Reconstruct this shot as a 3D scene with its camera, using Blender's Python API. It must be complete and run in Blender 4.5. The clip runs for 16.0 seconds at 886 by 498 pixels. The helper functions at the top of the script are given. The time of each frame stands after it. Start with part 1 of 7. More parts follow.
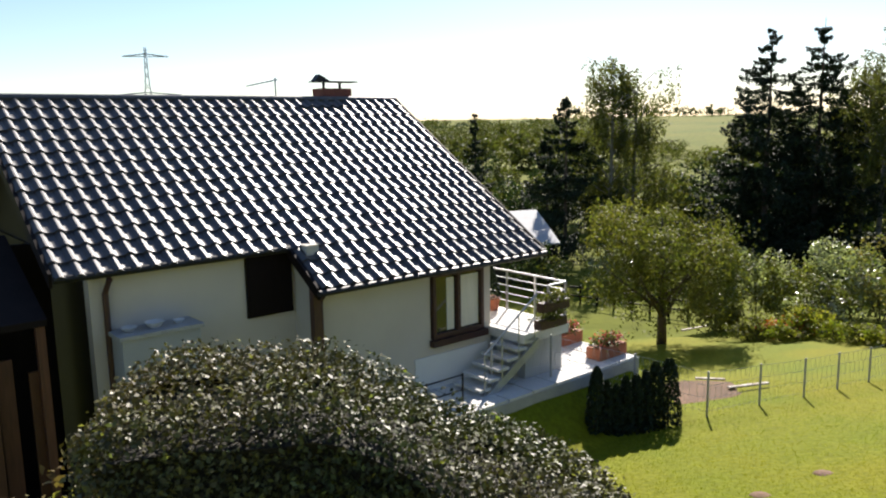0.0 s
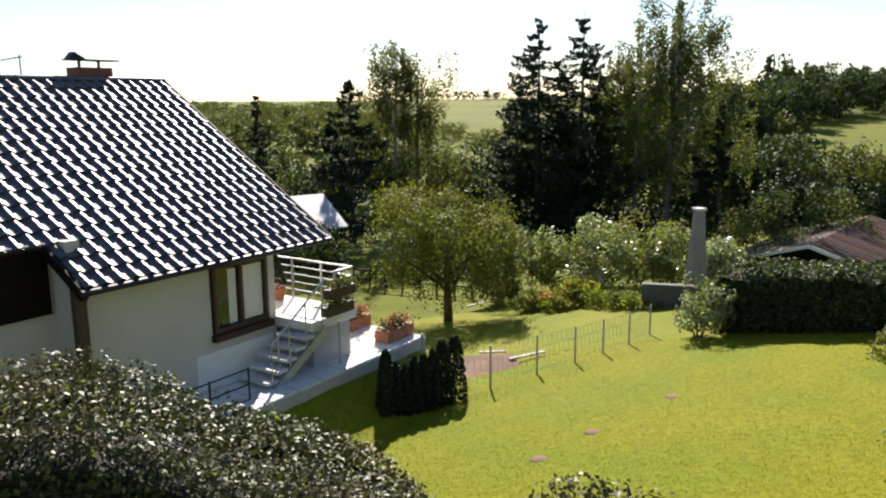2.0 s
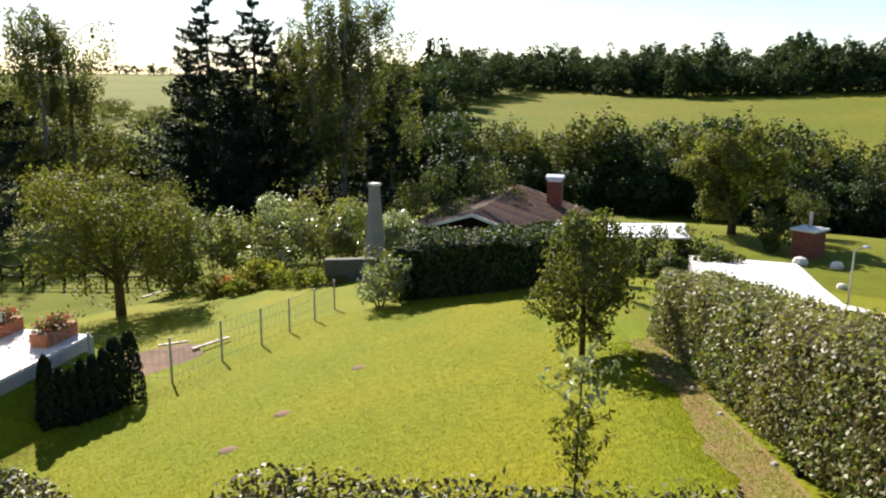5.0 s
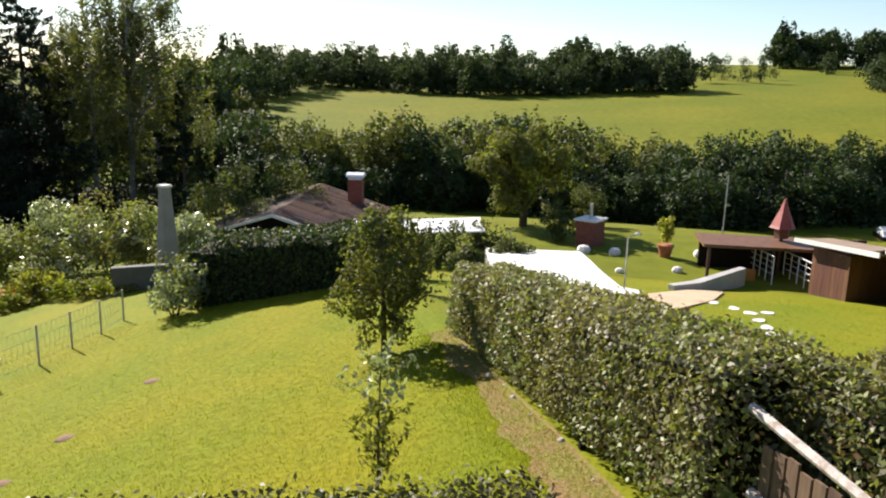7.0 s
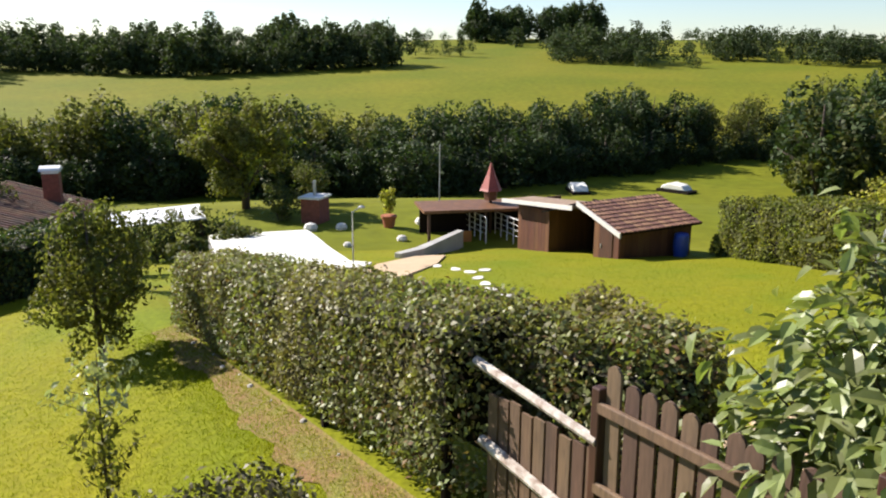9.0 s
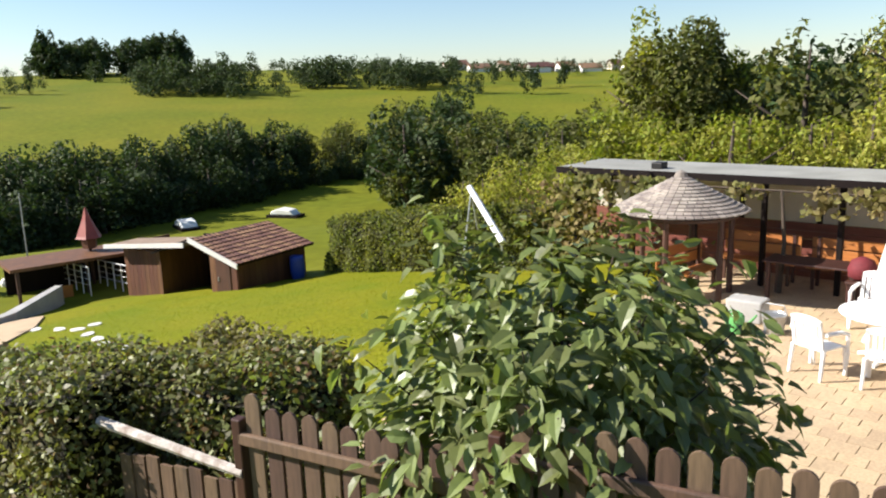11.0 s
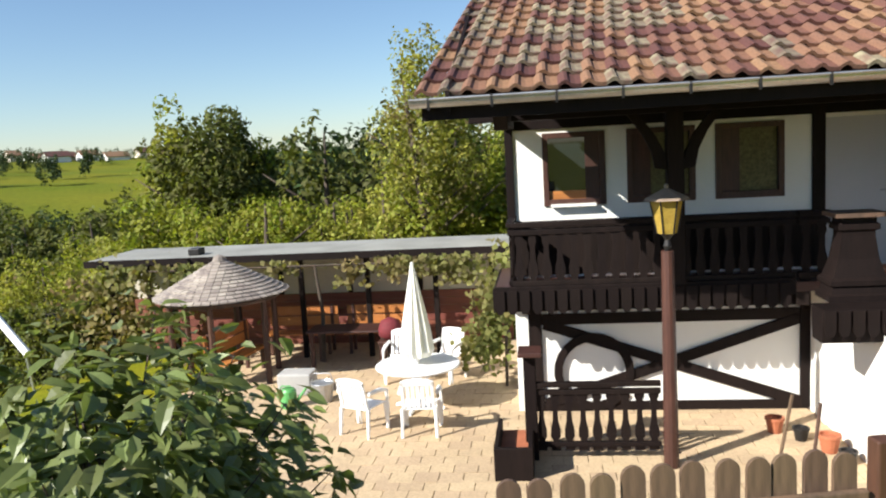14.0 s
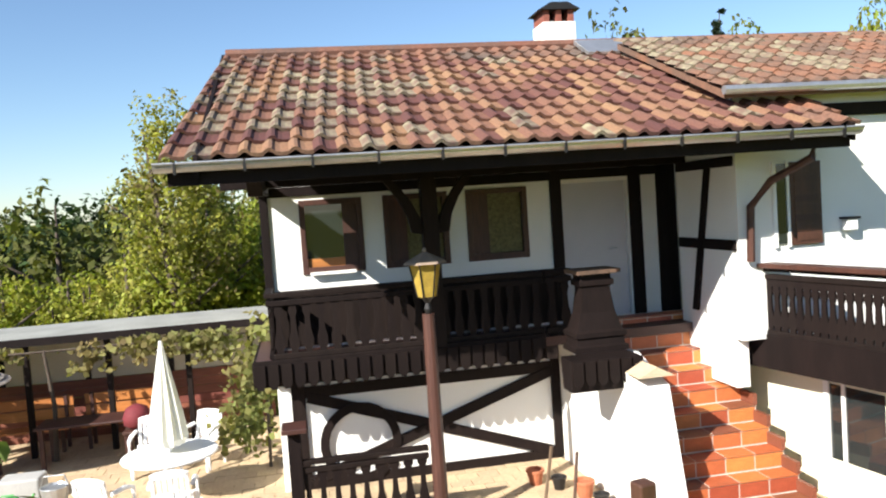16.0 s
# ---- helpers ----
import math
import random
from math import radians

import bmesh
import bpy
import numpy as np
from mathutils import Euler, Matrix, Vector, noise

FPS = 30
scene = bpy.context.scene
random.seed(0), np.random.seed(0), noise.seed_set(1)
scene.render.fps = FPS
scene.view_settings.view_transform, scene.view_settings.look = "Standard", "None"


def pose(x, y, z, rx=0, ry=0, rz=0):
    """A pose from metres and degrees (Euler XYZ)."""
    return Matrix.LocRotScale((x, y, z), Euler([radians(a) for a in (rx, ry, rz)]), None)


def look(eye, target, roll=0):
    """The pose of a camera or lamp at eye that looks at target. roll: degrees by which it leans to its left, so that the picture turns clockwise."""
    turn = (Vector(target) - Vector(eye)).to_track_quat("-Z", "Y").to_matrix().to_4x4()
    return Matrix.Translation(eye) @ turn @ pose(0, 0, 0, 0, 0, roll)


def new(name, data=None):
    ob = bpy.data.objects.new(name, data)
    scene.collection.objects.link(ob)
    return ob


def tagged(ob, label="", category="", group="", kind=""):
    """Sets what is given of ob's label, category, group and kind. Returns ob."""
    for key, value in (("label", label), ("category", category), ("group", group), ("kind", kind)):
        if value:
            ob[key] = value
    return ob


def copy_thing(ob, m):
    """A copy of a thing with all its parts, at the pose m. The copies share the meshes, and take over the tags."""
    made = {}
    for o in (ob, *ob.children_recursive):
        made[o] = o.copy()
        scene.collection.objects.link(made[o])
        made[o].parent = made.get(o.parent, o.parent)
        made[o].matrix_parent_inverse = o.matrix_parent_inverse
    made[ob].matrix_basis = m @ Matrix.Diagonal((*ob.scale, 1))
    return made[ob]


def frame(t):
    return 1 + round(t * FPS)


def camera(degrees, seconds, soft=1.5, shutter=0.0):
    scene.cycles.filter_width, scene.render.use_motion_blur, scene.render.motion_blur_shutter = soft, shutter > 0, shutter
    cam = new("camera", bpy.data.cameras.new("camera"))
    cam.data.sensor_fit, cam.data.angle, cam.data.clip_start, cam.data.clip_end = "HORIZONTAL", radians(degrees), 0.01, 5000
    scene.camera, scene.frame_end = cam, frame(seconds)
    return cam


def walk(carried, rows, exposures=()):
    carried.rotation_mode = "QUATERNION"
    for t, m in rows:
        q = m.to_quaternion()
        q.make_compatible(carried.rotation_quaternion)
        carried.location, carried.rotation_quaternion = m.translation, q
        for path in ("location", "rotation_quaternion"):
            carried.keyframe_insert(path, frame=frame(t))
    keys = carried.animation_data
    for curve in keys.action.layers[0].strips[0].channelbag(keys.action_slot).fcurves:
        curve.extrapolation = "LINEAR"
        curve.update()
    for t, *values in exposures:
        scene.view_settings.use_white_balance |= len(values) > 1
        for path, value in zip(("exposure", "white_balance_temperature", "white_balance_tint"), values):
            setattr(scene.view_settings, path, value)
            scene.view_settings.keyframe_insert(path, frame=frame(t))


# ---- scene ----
EXPO = [(0, 0.88, 6700, 14), (4, 1.04, 6800, 15), (8, 1.04, 6800, 15), (11, 0.99, 6600, 12), (13.5, 0.84, 6450, 10), (16, 1.10, 6450, 10)]
cam = camera(59.19, 16.0, soft=2.1)
walk(cam, [
    (0.0, pose(-0.378, -0.127, 0.004, 80.53, 0.96, -0.00)),
    (0.5, pose(-0.324, -0.061, 0.022, 80.07, 0.80, -3.55)),
    (1.0, pose(-0.277, -0.010, 0.032, 79.71, 0.72, -7.45)),
    (1.5, pose(-0.241, 0.005, 0.040, 79.37, 0.62, -11.40)),
    (2.0, pose(-0.232, 0.013, 0.041, 79.07, 0.49, -15.45)),
    (2.5, pose(-0.219, 0.048, 0.032, 78.76, 0.31, -19.48)),
    (3.0, pose(-0.207, 0.101, 0.007, 78.47, 0.13, -23.54)),
    (3.5, pose(-0.176, 0.159, -0.012, 78.14, -0.02, -27.50)),
    (4.0, pose(-0.117, 0.203, -0.026, 77.89, -0.14, -31.31)),
    (6.3, pose(-0.025, 0.094, 0.035, 77.56, -1.38, -47.71)),
    (6.5, pose(-0.012, 0.086, 0.032, 77.61, -1.42, -49.13)),
    (7.0, pose(0.041, 0.079, 0.014, 77.67, -1.46, -52.95)),
    (7.5, pose(0.102, 0.081, -0.002, 77.56, -1.26, -57.03)),
    (8.0, pose(0.150, 0.082, -0.006, 77.20, -0.89, -61.76)),
    (8.2, pose(0.157, 0.079, -0.005, 77.03, -0.73, -63.85)),
    (10.3, pose(0.077, 0.043, 0.017, 76.66, 0.92, -91.76)),
    (10.5, pose(0.065, 0.046, 0.019, 76.96, 1.27, -94.74)),
    (11.0, pose(0.056, 0.050, 0.003, 78.12, 1.83, -102.12)),
    (11.5, pose(0.078, 0.035, -0.015, 79.75, 2.62, -109.28)),
    (12.0, pose(0.061, 0.016, 0.001, 80.61, 3.38, -115.45)),
    (12.5, pose(0.089, -0.002, -0.016, 80.88, 3.49, -121.05)),
    (13.0, pose(0.124, -0.031, -0.005, 81.33, 3.29, -126.12)),
    (13.5, pose(0.135, -0.086, -0.006, 82.03, 3.21, -130.60)),
    (14.0, pose(0.147, -0.107, -0.013, 82.84, 3.16, -135.13)),
    (14.5, pose(0.179, -0.125, -0.031, 83.79, 3.15, -139.63)),
    (15.0, pose(0.234, -0.166, -0.052, 84.82, 3.24, -144.15)),
    (15.5, pose(0.290, -0.242, -0.053, 85.85, 3.43, -148.54)),
    (16.0, pose(0.319, -0.288, -0.060, 86.86, 3.89, -152.91)),
], exposures=EXPO)


# ---------------------------------------------------------------- light
SUN_AZ, SUN_EL = -14.5, 33.5
world = bpy.data.worlds.new("sky")
scene.world = world
world.use_nodes = True
wn = world.node_tree.nodes
sky = wn.new("ShaderNodeTexSky")
sky.sky_type = 'NISHITA'
sky.sun_disc = False
sky.sun_elevation = radians(SUN_EL)
sky.sun_rotation = radians(-SUN_AZ)
sky.dust_density, sky.ozone_density, sky.air_density = 0.2, 4.0, 1.0
wn["Background"].inputs[1].default_value = 0.080
world.node_tree.links.new(sky.outputs[0], wn["Background"].inputs[0])
sun_data = bpy.data.lights.new("sun", "SUN")
sun_data.energy, sun_data.angle, sun_data.color = 5.6, radians(0.55), (1.0, 0.955, 0.875)
sun = new("sun", sun_data)
sa, se = radians(SUN_AZ), radians(SUN_EL)
sun.matrix_world = look((-math.sin(sa) * math.cos(se) * 90, math.cos(sa) * math.cos(se) * 90, math.sin(se) * 90), (0, 0, 0))


# ---------------------------------------------------------------- materials
def mat(name, col, rough=0.7, metal=0.0, var=0.25, scale=3.0, fine=40.0, bump=0.15, dist=0.01, tint=None, rnd=0.0, spec=0.5,
        stretch=(1, 1, 1), island=0.0, trans=0.0, coat=0.0):
    """Procedural surface: a base colour varied at two scales, with fine relief. tint: colour of the larger patches;
    rnd: brightness variation from object to object; island: the same from loose piece to piece; trans: share of light let through."""
    m = bpy.data.materials.new(name)
    m.use_nodes = True
    nt = m.node_tree
    n, l = nt.nodes, nt.links
    bsdf = n["Principled BSDF"]
    bsdf.inputs["Roughness"].default_value = rough
    bsdf.inputs["Metallic"].default_value = metal
    bsdf.inputs["Specular IOR Level"].default_value = spec
    bsdf.inputs["Coat Weight"].default_value = coat
    tc = n.new("ShaderNodeTexCoord")
    mp = n.new("ShaderNodeMapping")
    mp.inputs["Scale"].default_value = stretch
    l.new(tc.outputs["Object"], mp.inputs[0])
    big, small = n.new("ShaderNodeTexNoise"), n.new("ShaderNodeTexNoise")
    for tex, s, d in ((big, scale, 5), (small, fine, 3)):
        tex.inputs["Scale"].default_value, tex.inputs["Detail"].default_value = s, d
        l.new(mp.outputs[0], tex.inputs[0])
    ramp = n.new("ShaderNodeMapRange")
    ramp.inputs[1].default_value, ramp.inputs[2].default_value = 0.3, 0.7
    l.new(big.outputs[0], ramp.inputs[0])
    mix = n.new("ShaderNodeMix")
    mix.data_type = 'RGBA'
    other = tint if tint else tuple(c * (1 - var) for c in col)
    mix.inputs[6].default_value, mix.inputs[7].default_value = (*col, 1), (*other, 1)
    l.new(ramp.outputs[0], mix.inputs[0])
    hsv = n.new("ShaderNodeHueSaturation")
    l.new(mix.outputs[2], hsv.inputs["Color"])
    val = n.new("ShaderNodeMapRange")
    val.inputs[1].default_value, val.inputs[2].default_value = 0.25, 0.75
    val.inputs[3].default_value, val.inputs[4].default_value = 1 - var * 0.6, 1 + var * 0.6
    l.new(small.outputs[0], val.inputs[0])
    out = val.outputs[0]
    for amount, node, sock in ((rnd, "ShaderNodeObjectInfo", "Random"), (island, "ShaderNodeNewGeometry", "Random Per Island")):
        if amount:
            src = n.new(node)
            rr = n.new("ShaderNodeMapRange")
            rr.inputs[3].default_value, rr.inputs[4].default_value = 1 - amount, 1 + amount
            l.new(src.outputs[sock], rr.inputs[0])
            mul = n.new("ShaderNodeMath")
            mul.operation = 'MULTIPLY'
            l.new(out, mul.inputs[0])
            l.new(rr.outputs[0], mul.inputs[1])
            out = mul.outputs[0]
            hue = n.new("ShaderNodeMapRange")
            hue.inputs[3].default_value, hue.inputs[4].default_value = 0.5 - amount * 0.05, 0.5 + amount * 0.05
            l.new(src.outputs[sock], hue.inputs[0])
            l.new(hue.outputs[0], hsv.inputs["Hue"])
    l.new(out, hsv.inputs["Value"])
    l.new(hsv.outputs[0], bsdf.inputs["Base Color"])
    if bump:
        bp = n.new("ShaderNodeBump")
        bp.inputs["Strength"].default_value, bp.inputs["Distance"].default_value = bump, dist
        l.new(small.outputs[0], bp.inputs["Height"])
        l.new(bp.outputs[0], bsdf.inputs["Normal"])
    if trans:
        tr = n.new("ShaderNodeBsdfTranslucent")
        ad = n.new("ShaderNodeMixShader")
        ad.inputs[0].default_value = trans
        warm = n.new("ShaderNodeMix")
        warm.data_type, warm.blend_type = 'RGBA', 'MULTIPLY'
        warm.inputs[0].default_value = 1.0
        warm.inputs[7].default_value = (1.25, 1.35, 0.55, 1)
        l.new(hsv.outputs[0], warm.inputs[6])
        l.new(warm.outputs[2], tr.inputs[0])
        l.new(bsdf.outputs[0], ad.inputs[1])
        l.new(tr.outputs[0], ad.inputs[2])
        l.new(ad.outputs[0], n["Material Output"].inputs[0])
    return m


def leaf_mat(name, col, tint=None, rough=0.65, trans=0.4, island=0.35, spec=0.2):
    return mat(name, col, rough, var=0.3, scale=0.6, fine=6, bump=0, tint=tint, island=island, trans=trans, spec=spec)


M_WHITE = mat("white_render", (0.77, 0.76, 0.72), 0.9, var=0.06, scale=1.2, fine=90, bump=0.25, dist=0.004, tint=(0.72, 0.71, 0.67))
M_CREAM = mat("cream_render", (0.60, 0.54, 0.45), 0.9, var=0.10, scale=0.9, fine=80, bump=0.25, dist=0.004, tint=(0.53, 0.47, 0.39))
M_GREY_REN = mat("grey_render", (0.40, 0.40, 0.39), 0.9, var=0.15, scale=1.0, fine=70, bump=0.2, dist=0.004)
# stained wood, its colour taken darker still to deepen shade under the eaves
M_DARKWOOD = mat("dark_stained_wood", (0.012, 0.007, 0.006), 0.7, var=0.4, scale=4, fine=30, bump=0.2, dist=0.004, stretch=(1, 1, 0.15), rnd=0.2, spec=0.15)
M_BROWNWOOD = mat("brown_wood", (0.070, 0.026, 0.016), 0.55, var=0.4, scale=4, fine=30, bump=0.2, dist=0.004, stretch=(1, 1, 0.15), rnd=0.25)
M_HUTWOOD = mat("hut_boards", (0.13, 0.048, 0.022), 0.6, var=0.4, scale=3, fine=25, bump=0.3, dist=0.006, stretch=(1, 1, 0.12), rnd=0.25)
M_FENCE = mat("weathered_picket_wood", (0.135, 0.078, 0.046), 0.7, var=0.5, scale=5, fine=45, bump=0.4, dist=0.005, stretch=(1, 1, 0.12), tint=(0.070, 0.045, 0.030), rnd=0.3)
M_PEELED = mat("peeled_paint_rail", (0.62, 0.58, 0.52), 0.8, var=0.3, scale=9, fine=40, bump=0.4, tint=(0.22, 0.15, 0.11))
M_ORANGEWOOD = mat("varnished_orange_wood", (0.42, 0.16, 0.045), 0.4, var=0.25, scale=3, fine=30, bump=0.1, stretch=(0.15, 1, 1), rnd=0.1)
M_TILE_DARK = mat("dark_glazed_roof_tile", (0.055, 0.050, 0.048), 0.48, var=0.35, scale=2, fine=30, bump=0.12, dist=0.004, rnd=0.2, spec=1.0)
M_TILE_RED = mat("weathered_clay_tile", (0.185, 0.074, 0.043), 0.8, var=0.5, scale=1.3, fine=28, bump=0.4, dist=0.006, tint=(0.085, 0.058, 0.044), rnd=0.5)
M_TILE_MOSS = mat("lichen_clay_tile", (0.23, 0.205, 0.13), 0.85, var=0.5, scale=7, fine=28, bump=0.4, dist=0.006, tint=(0.13, 0.075, 0.055), rnd=0.3)
M_STAIR = mat("orange_clinker_tile", (0.46, 0.13, 0.045), 0.5, var=0.25, scale=3, fine=30, bump=0.12, rnd=0.3)
M_STAIR_D = mat("brown_clinker_tile", (0.20, 0.065, 0.035), 0.5, var=0.25, scale=3, fine=30, bump=0.12, rnd=0.2)
M_GROUT = mat("pale_grout", (0.55, 0.49, 0.42), 0.9, var=0.2, fine=60)
M_ZINC = mat("zinc_gutter", (0.55, 0.55, 0.55), 0.4, metal=0.8, var=0.2, scale=3, bump=0.05)
M_STEEL = mat("galvanised_steel", (0.5, 0.51, 0.52), 0.42, metal=0.75, var=0.2, scale=5, bump=0.05)
M_CONC = mat("concrete", (0.42, 0.41, 0.39), 0.9, var=0.25, scale=1.6, fine=50, bump=0.3)
M_PALE = mat("pale_paving_stone", (0.66, 0.64, 0.60), 0.8, var=0.15, scale=2, fine=50, bump=0.2, rnd=0.12)
M_PATIO = mat("sandstone_paving", (0.50, 0.37, 0.23), 0.85, var=0.28, scale=1.4, fine=35, bump=0.35, tint=(0.42, 0.31, 0.19), rnd=0.08)
M_JOINT = mat("sandy_joint", (0.45, 0.34, 0.21), 0.95, var=0.3, fine=40)
M_PLASTIC = mat("white_plastic", (0.82, 0.82, 0.81), 0.35, var=0.04, scale=4, bump=0.02)
M_CLOTH = mat("white_umbrella_cloth", (0.80, 0.78, 0.73), 0.9, var=0.08, scale=4, fine=60, bump=0.1, trans=0.15)
M_FLATROOF = mat("flat_felt_roof", (0.30, 0.30, 0.27), 0.85, var=0.3, scale=1.2, fine=30, bump=0.2, tint=(0.20, 0.20, 0.18))
M_PANEL = mat("pale_wall_panel", (0.52, 0.47, 0.38), 0.8, var=0.15, scale=1.2, bump=0.1)
M_REDWALL = mat("red_brown_boards", (0.17, 0.045, 0.028), 0.65, var=0.3, scale=3, fine=25, bump=0.2, stretch=(0.15, 1, 1), rnd=0.15)
M_SHINGLE = mat("grey_wood_shingle", (0.34, 0.29, 0.25), 0.85, var=0.35, scale=3, fine=25, bump=0.35, rnd=0.3, island=0.3)
M_IRON = mat("black_iron", (0.02, 0.018, 0.017), 0.5, metal=0.3, var=0.3, bump=0.1)
M_AMBER = mat("amber_lantern_glass", (0.55, 0.38, 0.08), 0.25, var=0.25, scale=12, fine=50, bump=0.3, trans=0.35)
M_BRICK = mat("red_brick", (0.24, 0.075, 0.05), 0.85, var=0.35, scale=6, fine=40, bump=0.3)
M_WHITEMETAL = mat("white_sheet_metal", (0.78, 0.78, 0.77), 0.35, var=0.06, scale=2, bump=0.05)
M_TARP = mat("white_pool_cover", (0.74, 0.74, 0.70), 0.55, var=0.07, scale=1.0, fine=14, bump=0.1, tint=(0.66, 0.66, 0.60))
M_GLASSDARK = mat("dark_window_pane", (0.02, 0.025, 0.025), 0.05, var=0.1, bump=0.0, spec=0.8)
M_CURTAIN = mat("pale_curtain", (0.80, 0.74, 0.60), 0.9, var=0.12, scale=6, bump=0.1, stretch=(6, 6, 0.3))
M_TERRACOTTA = mat("terracotta", (0.40, 0.13, 0.06), 0.8, var=0.25, scale=5, bump=0.15)
M_SOIL = mat("brown_soil", (0.20, 0.115, 0.065), 0.95, var=0.4, scale=2, fine=20, bump=0.6, dist=0.03)
M_BLUE = mat("blue_plastic", (0.02, 0.06, 0.35), 0.4, var=0.1, bump=0.02)
M_GREEN = mat("green_plastic", (0.10, 0.34, 0.10), 0.4, var=0.1, bump=0.02)
M_REDFAB = mat("red_fabric", (0.14, 0.014, 0.02), 0.8, var=0.2, bump=0.1)
M_BARK = mat("bark", (0.085, 0.062, 0.045), 0.9, var=0.45, scale=3, fine=20, bump=0.7, dist=0.03, stretch=(1, 1, 0.25))
M_BIRCHBARK = mat("birch_bark", (0.26, 0.25, 0.22), 0.8, var=0.4, scale=4, fine=9, bump=0.3, tint=(0.16, 0.14, 0.12), stretch=(0.6, 0.6, 3))
M_ROOFBROWN = mat("faded_brown_roof", (0.27, 0.19, 0.13), 0.8, var=0.3, scale=1.5, fine=25, bump=0.3)
M_REDROOF = mat("red_painted_roof", (0.33, 0.06, 0.04), 0.55, var=0.25, scale=4, bump=0.1)
M_STONE = mat("field_stone", (0.40, 0.38, 0.34), 0.9, var=0.35, scale=3, fine=25, bump=0.5, dist=0.02, rnd=0.2)

L_HEDGE_D = leaf_mat("privet_leaf", (0.058, 0.068, 0.018), tint=(0.105, 0.085, 0.034), rough=0.5, trans=0.12, island=0.5, spec=0.24)
L_HEDGE = leaf_mat("hornbeam_hedge_leaf", (0.138, 0.168, 0.050), tint=(0.215, 0.188, 0.075), trans=0.35, island=0.5, rough=0.5, spec=0.4)
L_APPLE = leaf_mat("apple_leaf", (0.105, 0.122, 0.028), tint=(0.145, 0.135, 0.036))
L_WALNUT = leaf_mat("broad_bush_leaf", (0.180, 0.215, 0.066), rough=0.40, trans=0.35, island=0.30, spec=0.6)
L_SPRUCE = leaf_mat("spruce_needles", (0.020, 0.034, 0.016), rough=0.7, trans=0.12)
L_BIRCH = leaf_mat("birch_leaf", (0.092, 0.108, 0.030), tint=(0.12, 0.115, 0.042), trans=0.45)
L_DARK = leaf_mat("alder_leaf", (0.032, 0.055, 0.020), tint=(0.045, 0.065, 0.022), trans=0.25)
L_MID = leaf_mat("mixed_wood_leaf", (0.074, 0.088, 0.022), tint=(0.118, 0.120, 0.032), trans=0.3)
L_BRIGHT = leaf_mat("bright_green_leaf", (0.135, 0.178, 0.022), tint=(0.250, 0.235, 0.034), trans=0.4)
L_YELLOW = leaf_mat("yellowing_leaf", (0.34, 0.31, 0.055), tint=(0.21, 0.23, 0.05), trans=0.4)
L_RUST = leaf_mat("rust_leaf", (0.16, 0.085, 0.045), tint=(0.12, 0.11, 0.05), trans=0.3)
# pale leaf and blossom, base colour raised for white glints of backlit foliage
L_SILVER = leaf_mat("glint_pale_leaf", (0.36, 0.38, 0.27), tint=(0.13, 0.16, 0.08), trans=0.4, rough=0.35, spec=0.6)
L_VINE = leaf_mat("vine_leaf", (0.14, 0.18, 0.05), tint=(0.22, 0.15, 0.07), trans=0.4)
L_FLOWER = leaf_mat("orange_flower", (0.55, 0.16, 0.04), trans=0.3)
L_PINK = leaf_mat("pink_flower", (0.55, 0.12, 0.12), trans=0.3)
L_THUJA = leaf_mat("thuja_leaf", (0.022, 0.036, 0.018), rough=0.7, trans=0.1)
# far foliage, with a little aerial haze mixed into the leaf colour
L_HAZE = leaf_mat("hazed_leaf", (0.052, 0.074, 0.030), rough=0.8, trans=0.25)


def ground_mat():
    """Grass in a lawn, darker and longer beyond, with drier yellow patches."""
    m = mat("meadow_grass", (0.116, 0.148, 0.005), 0.9, var=0.42, scale=0.30, fine=9.0, bump=0.5, dist=0.04, tint=(0.182, 0.172, 0.007), spec=0.1)
    return m


M_GRASS = ground_mat()
M_BLADE = leaf_mat("grass_blade", (0.116, 0.150, 0.006), tint=(0.180, 0.172, 0.008), trans=0.55, island=0.06, rough=0.8, spec=0.1)


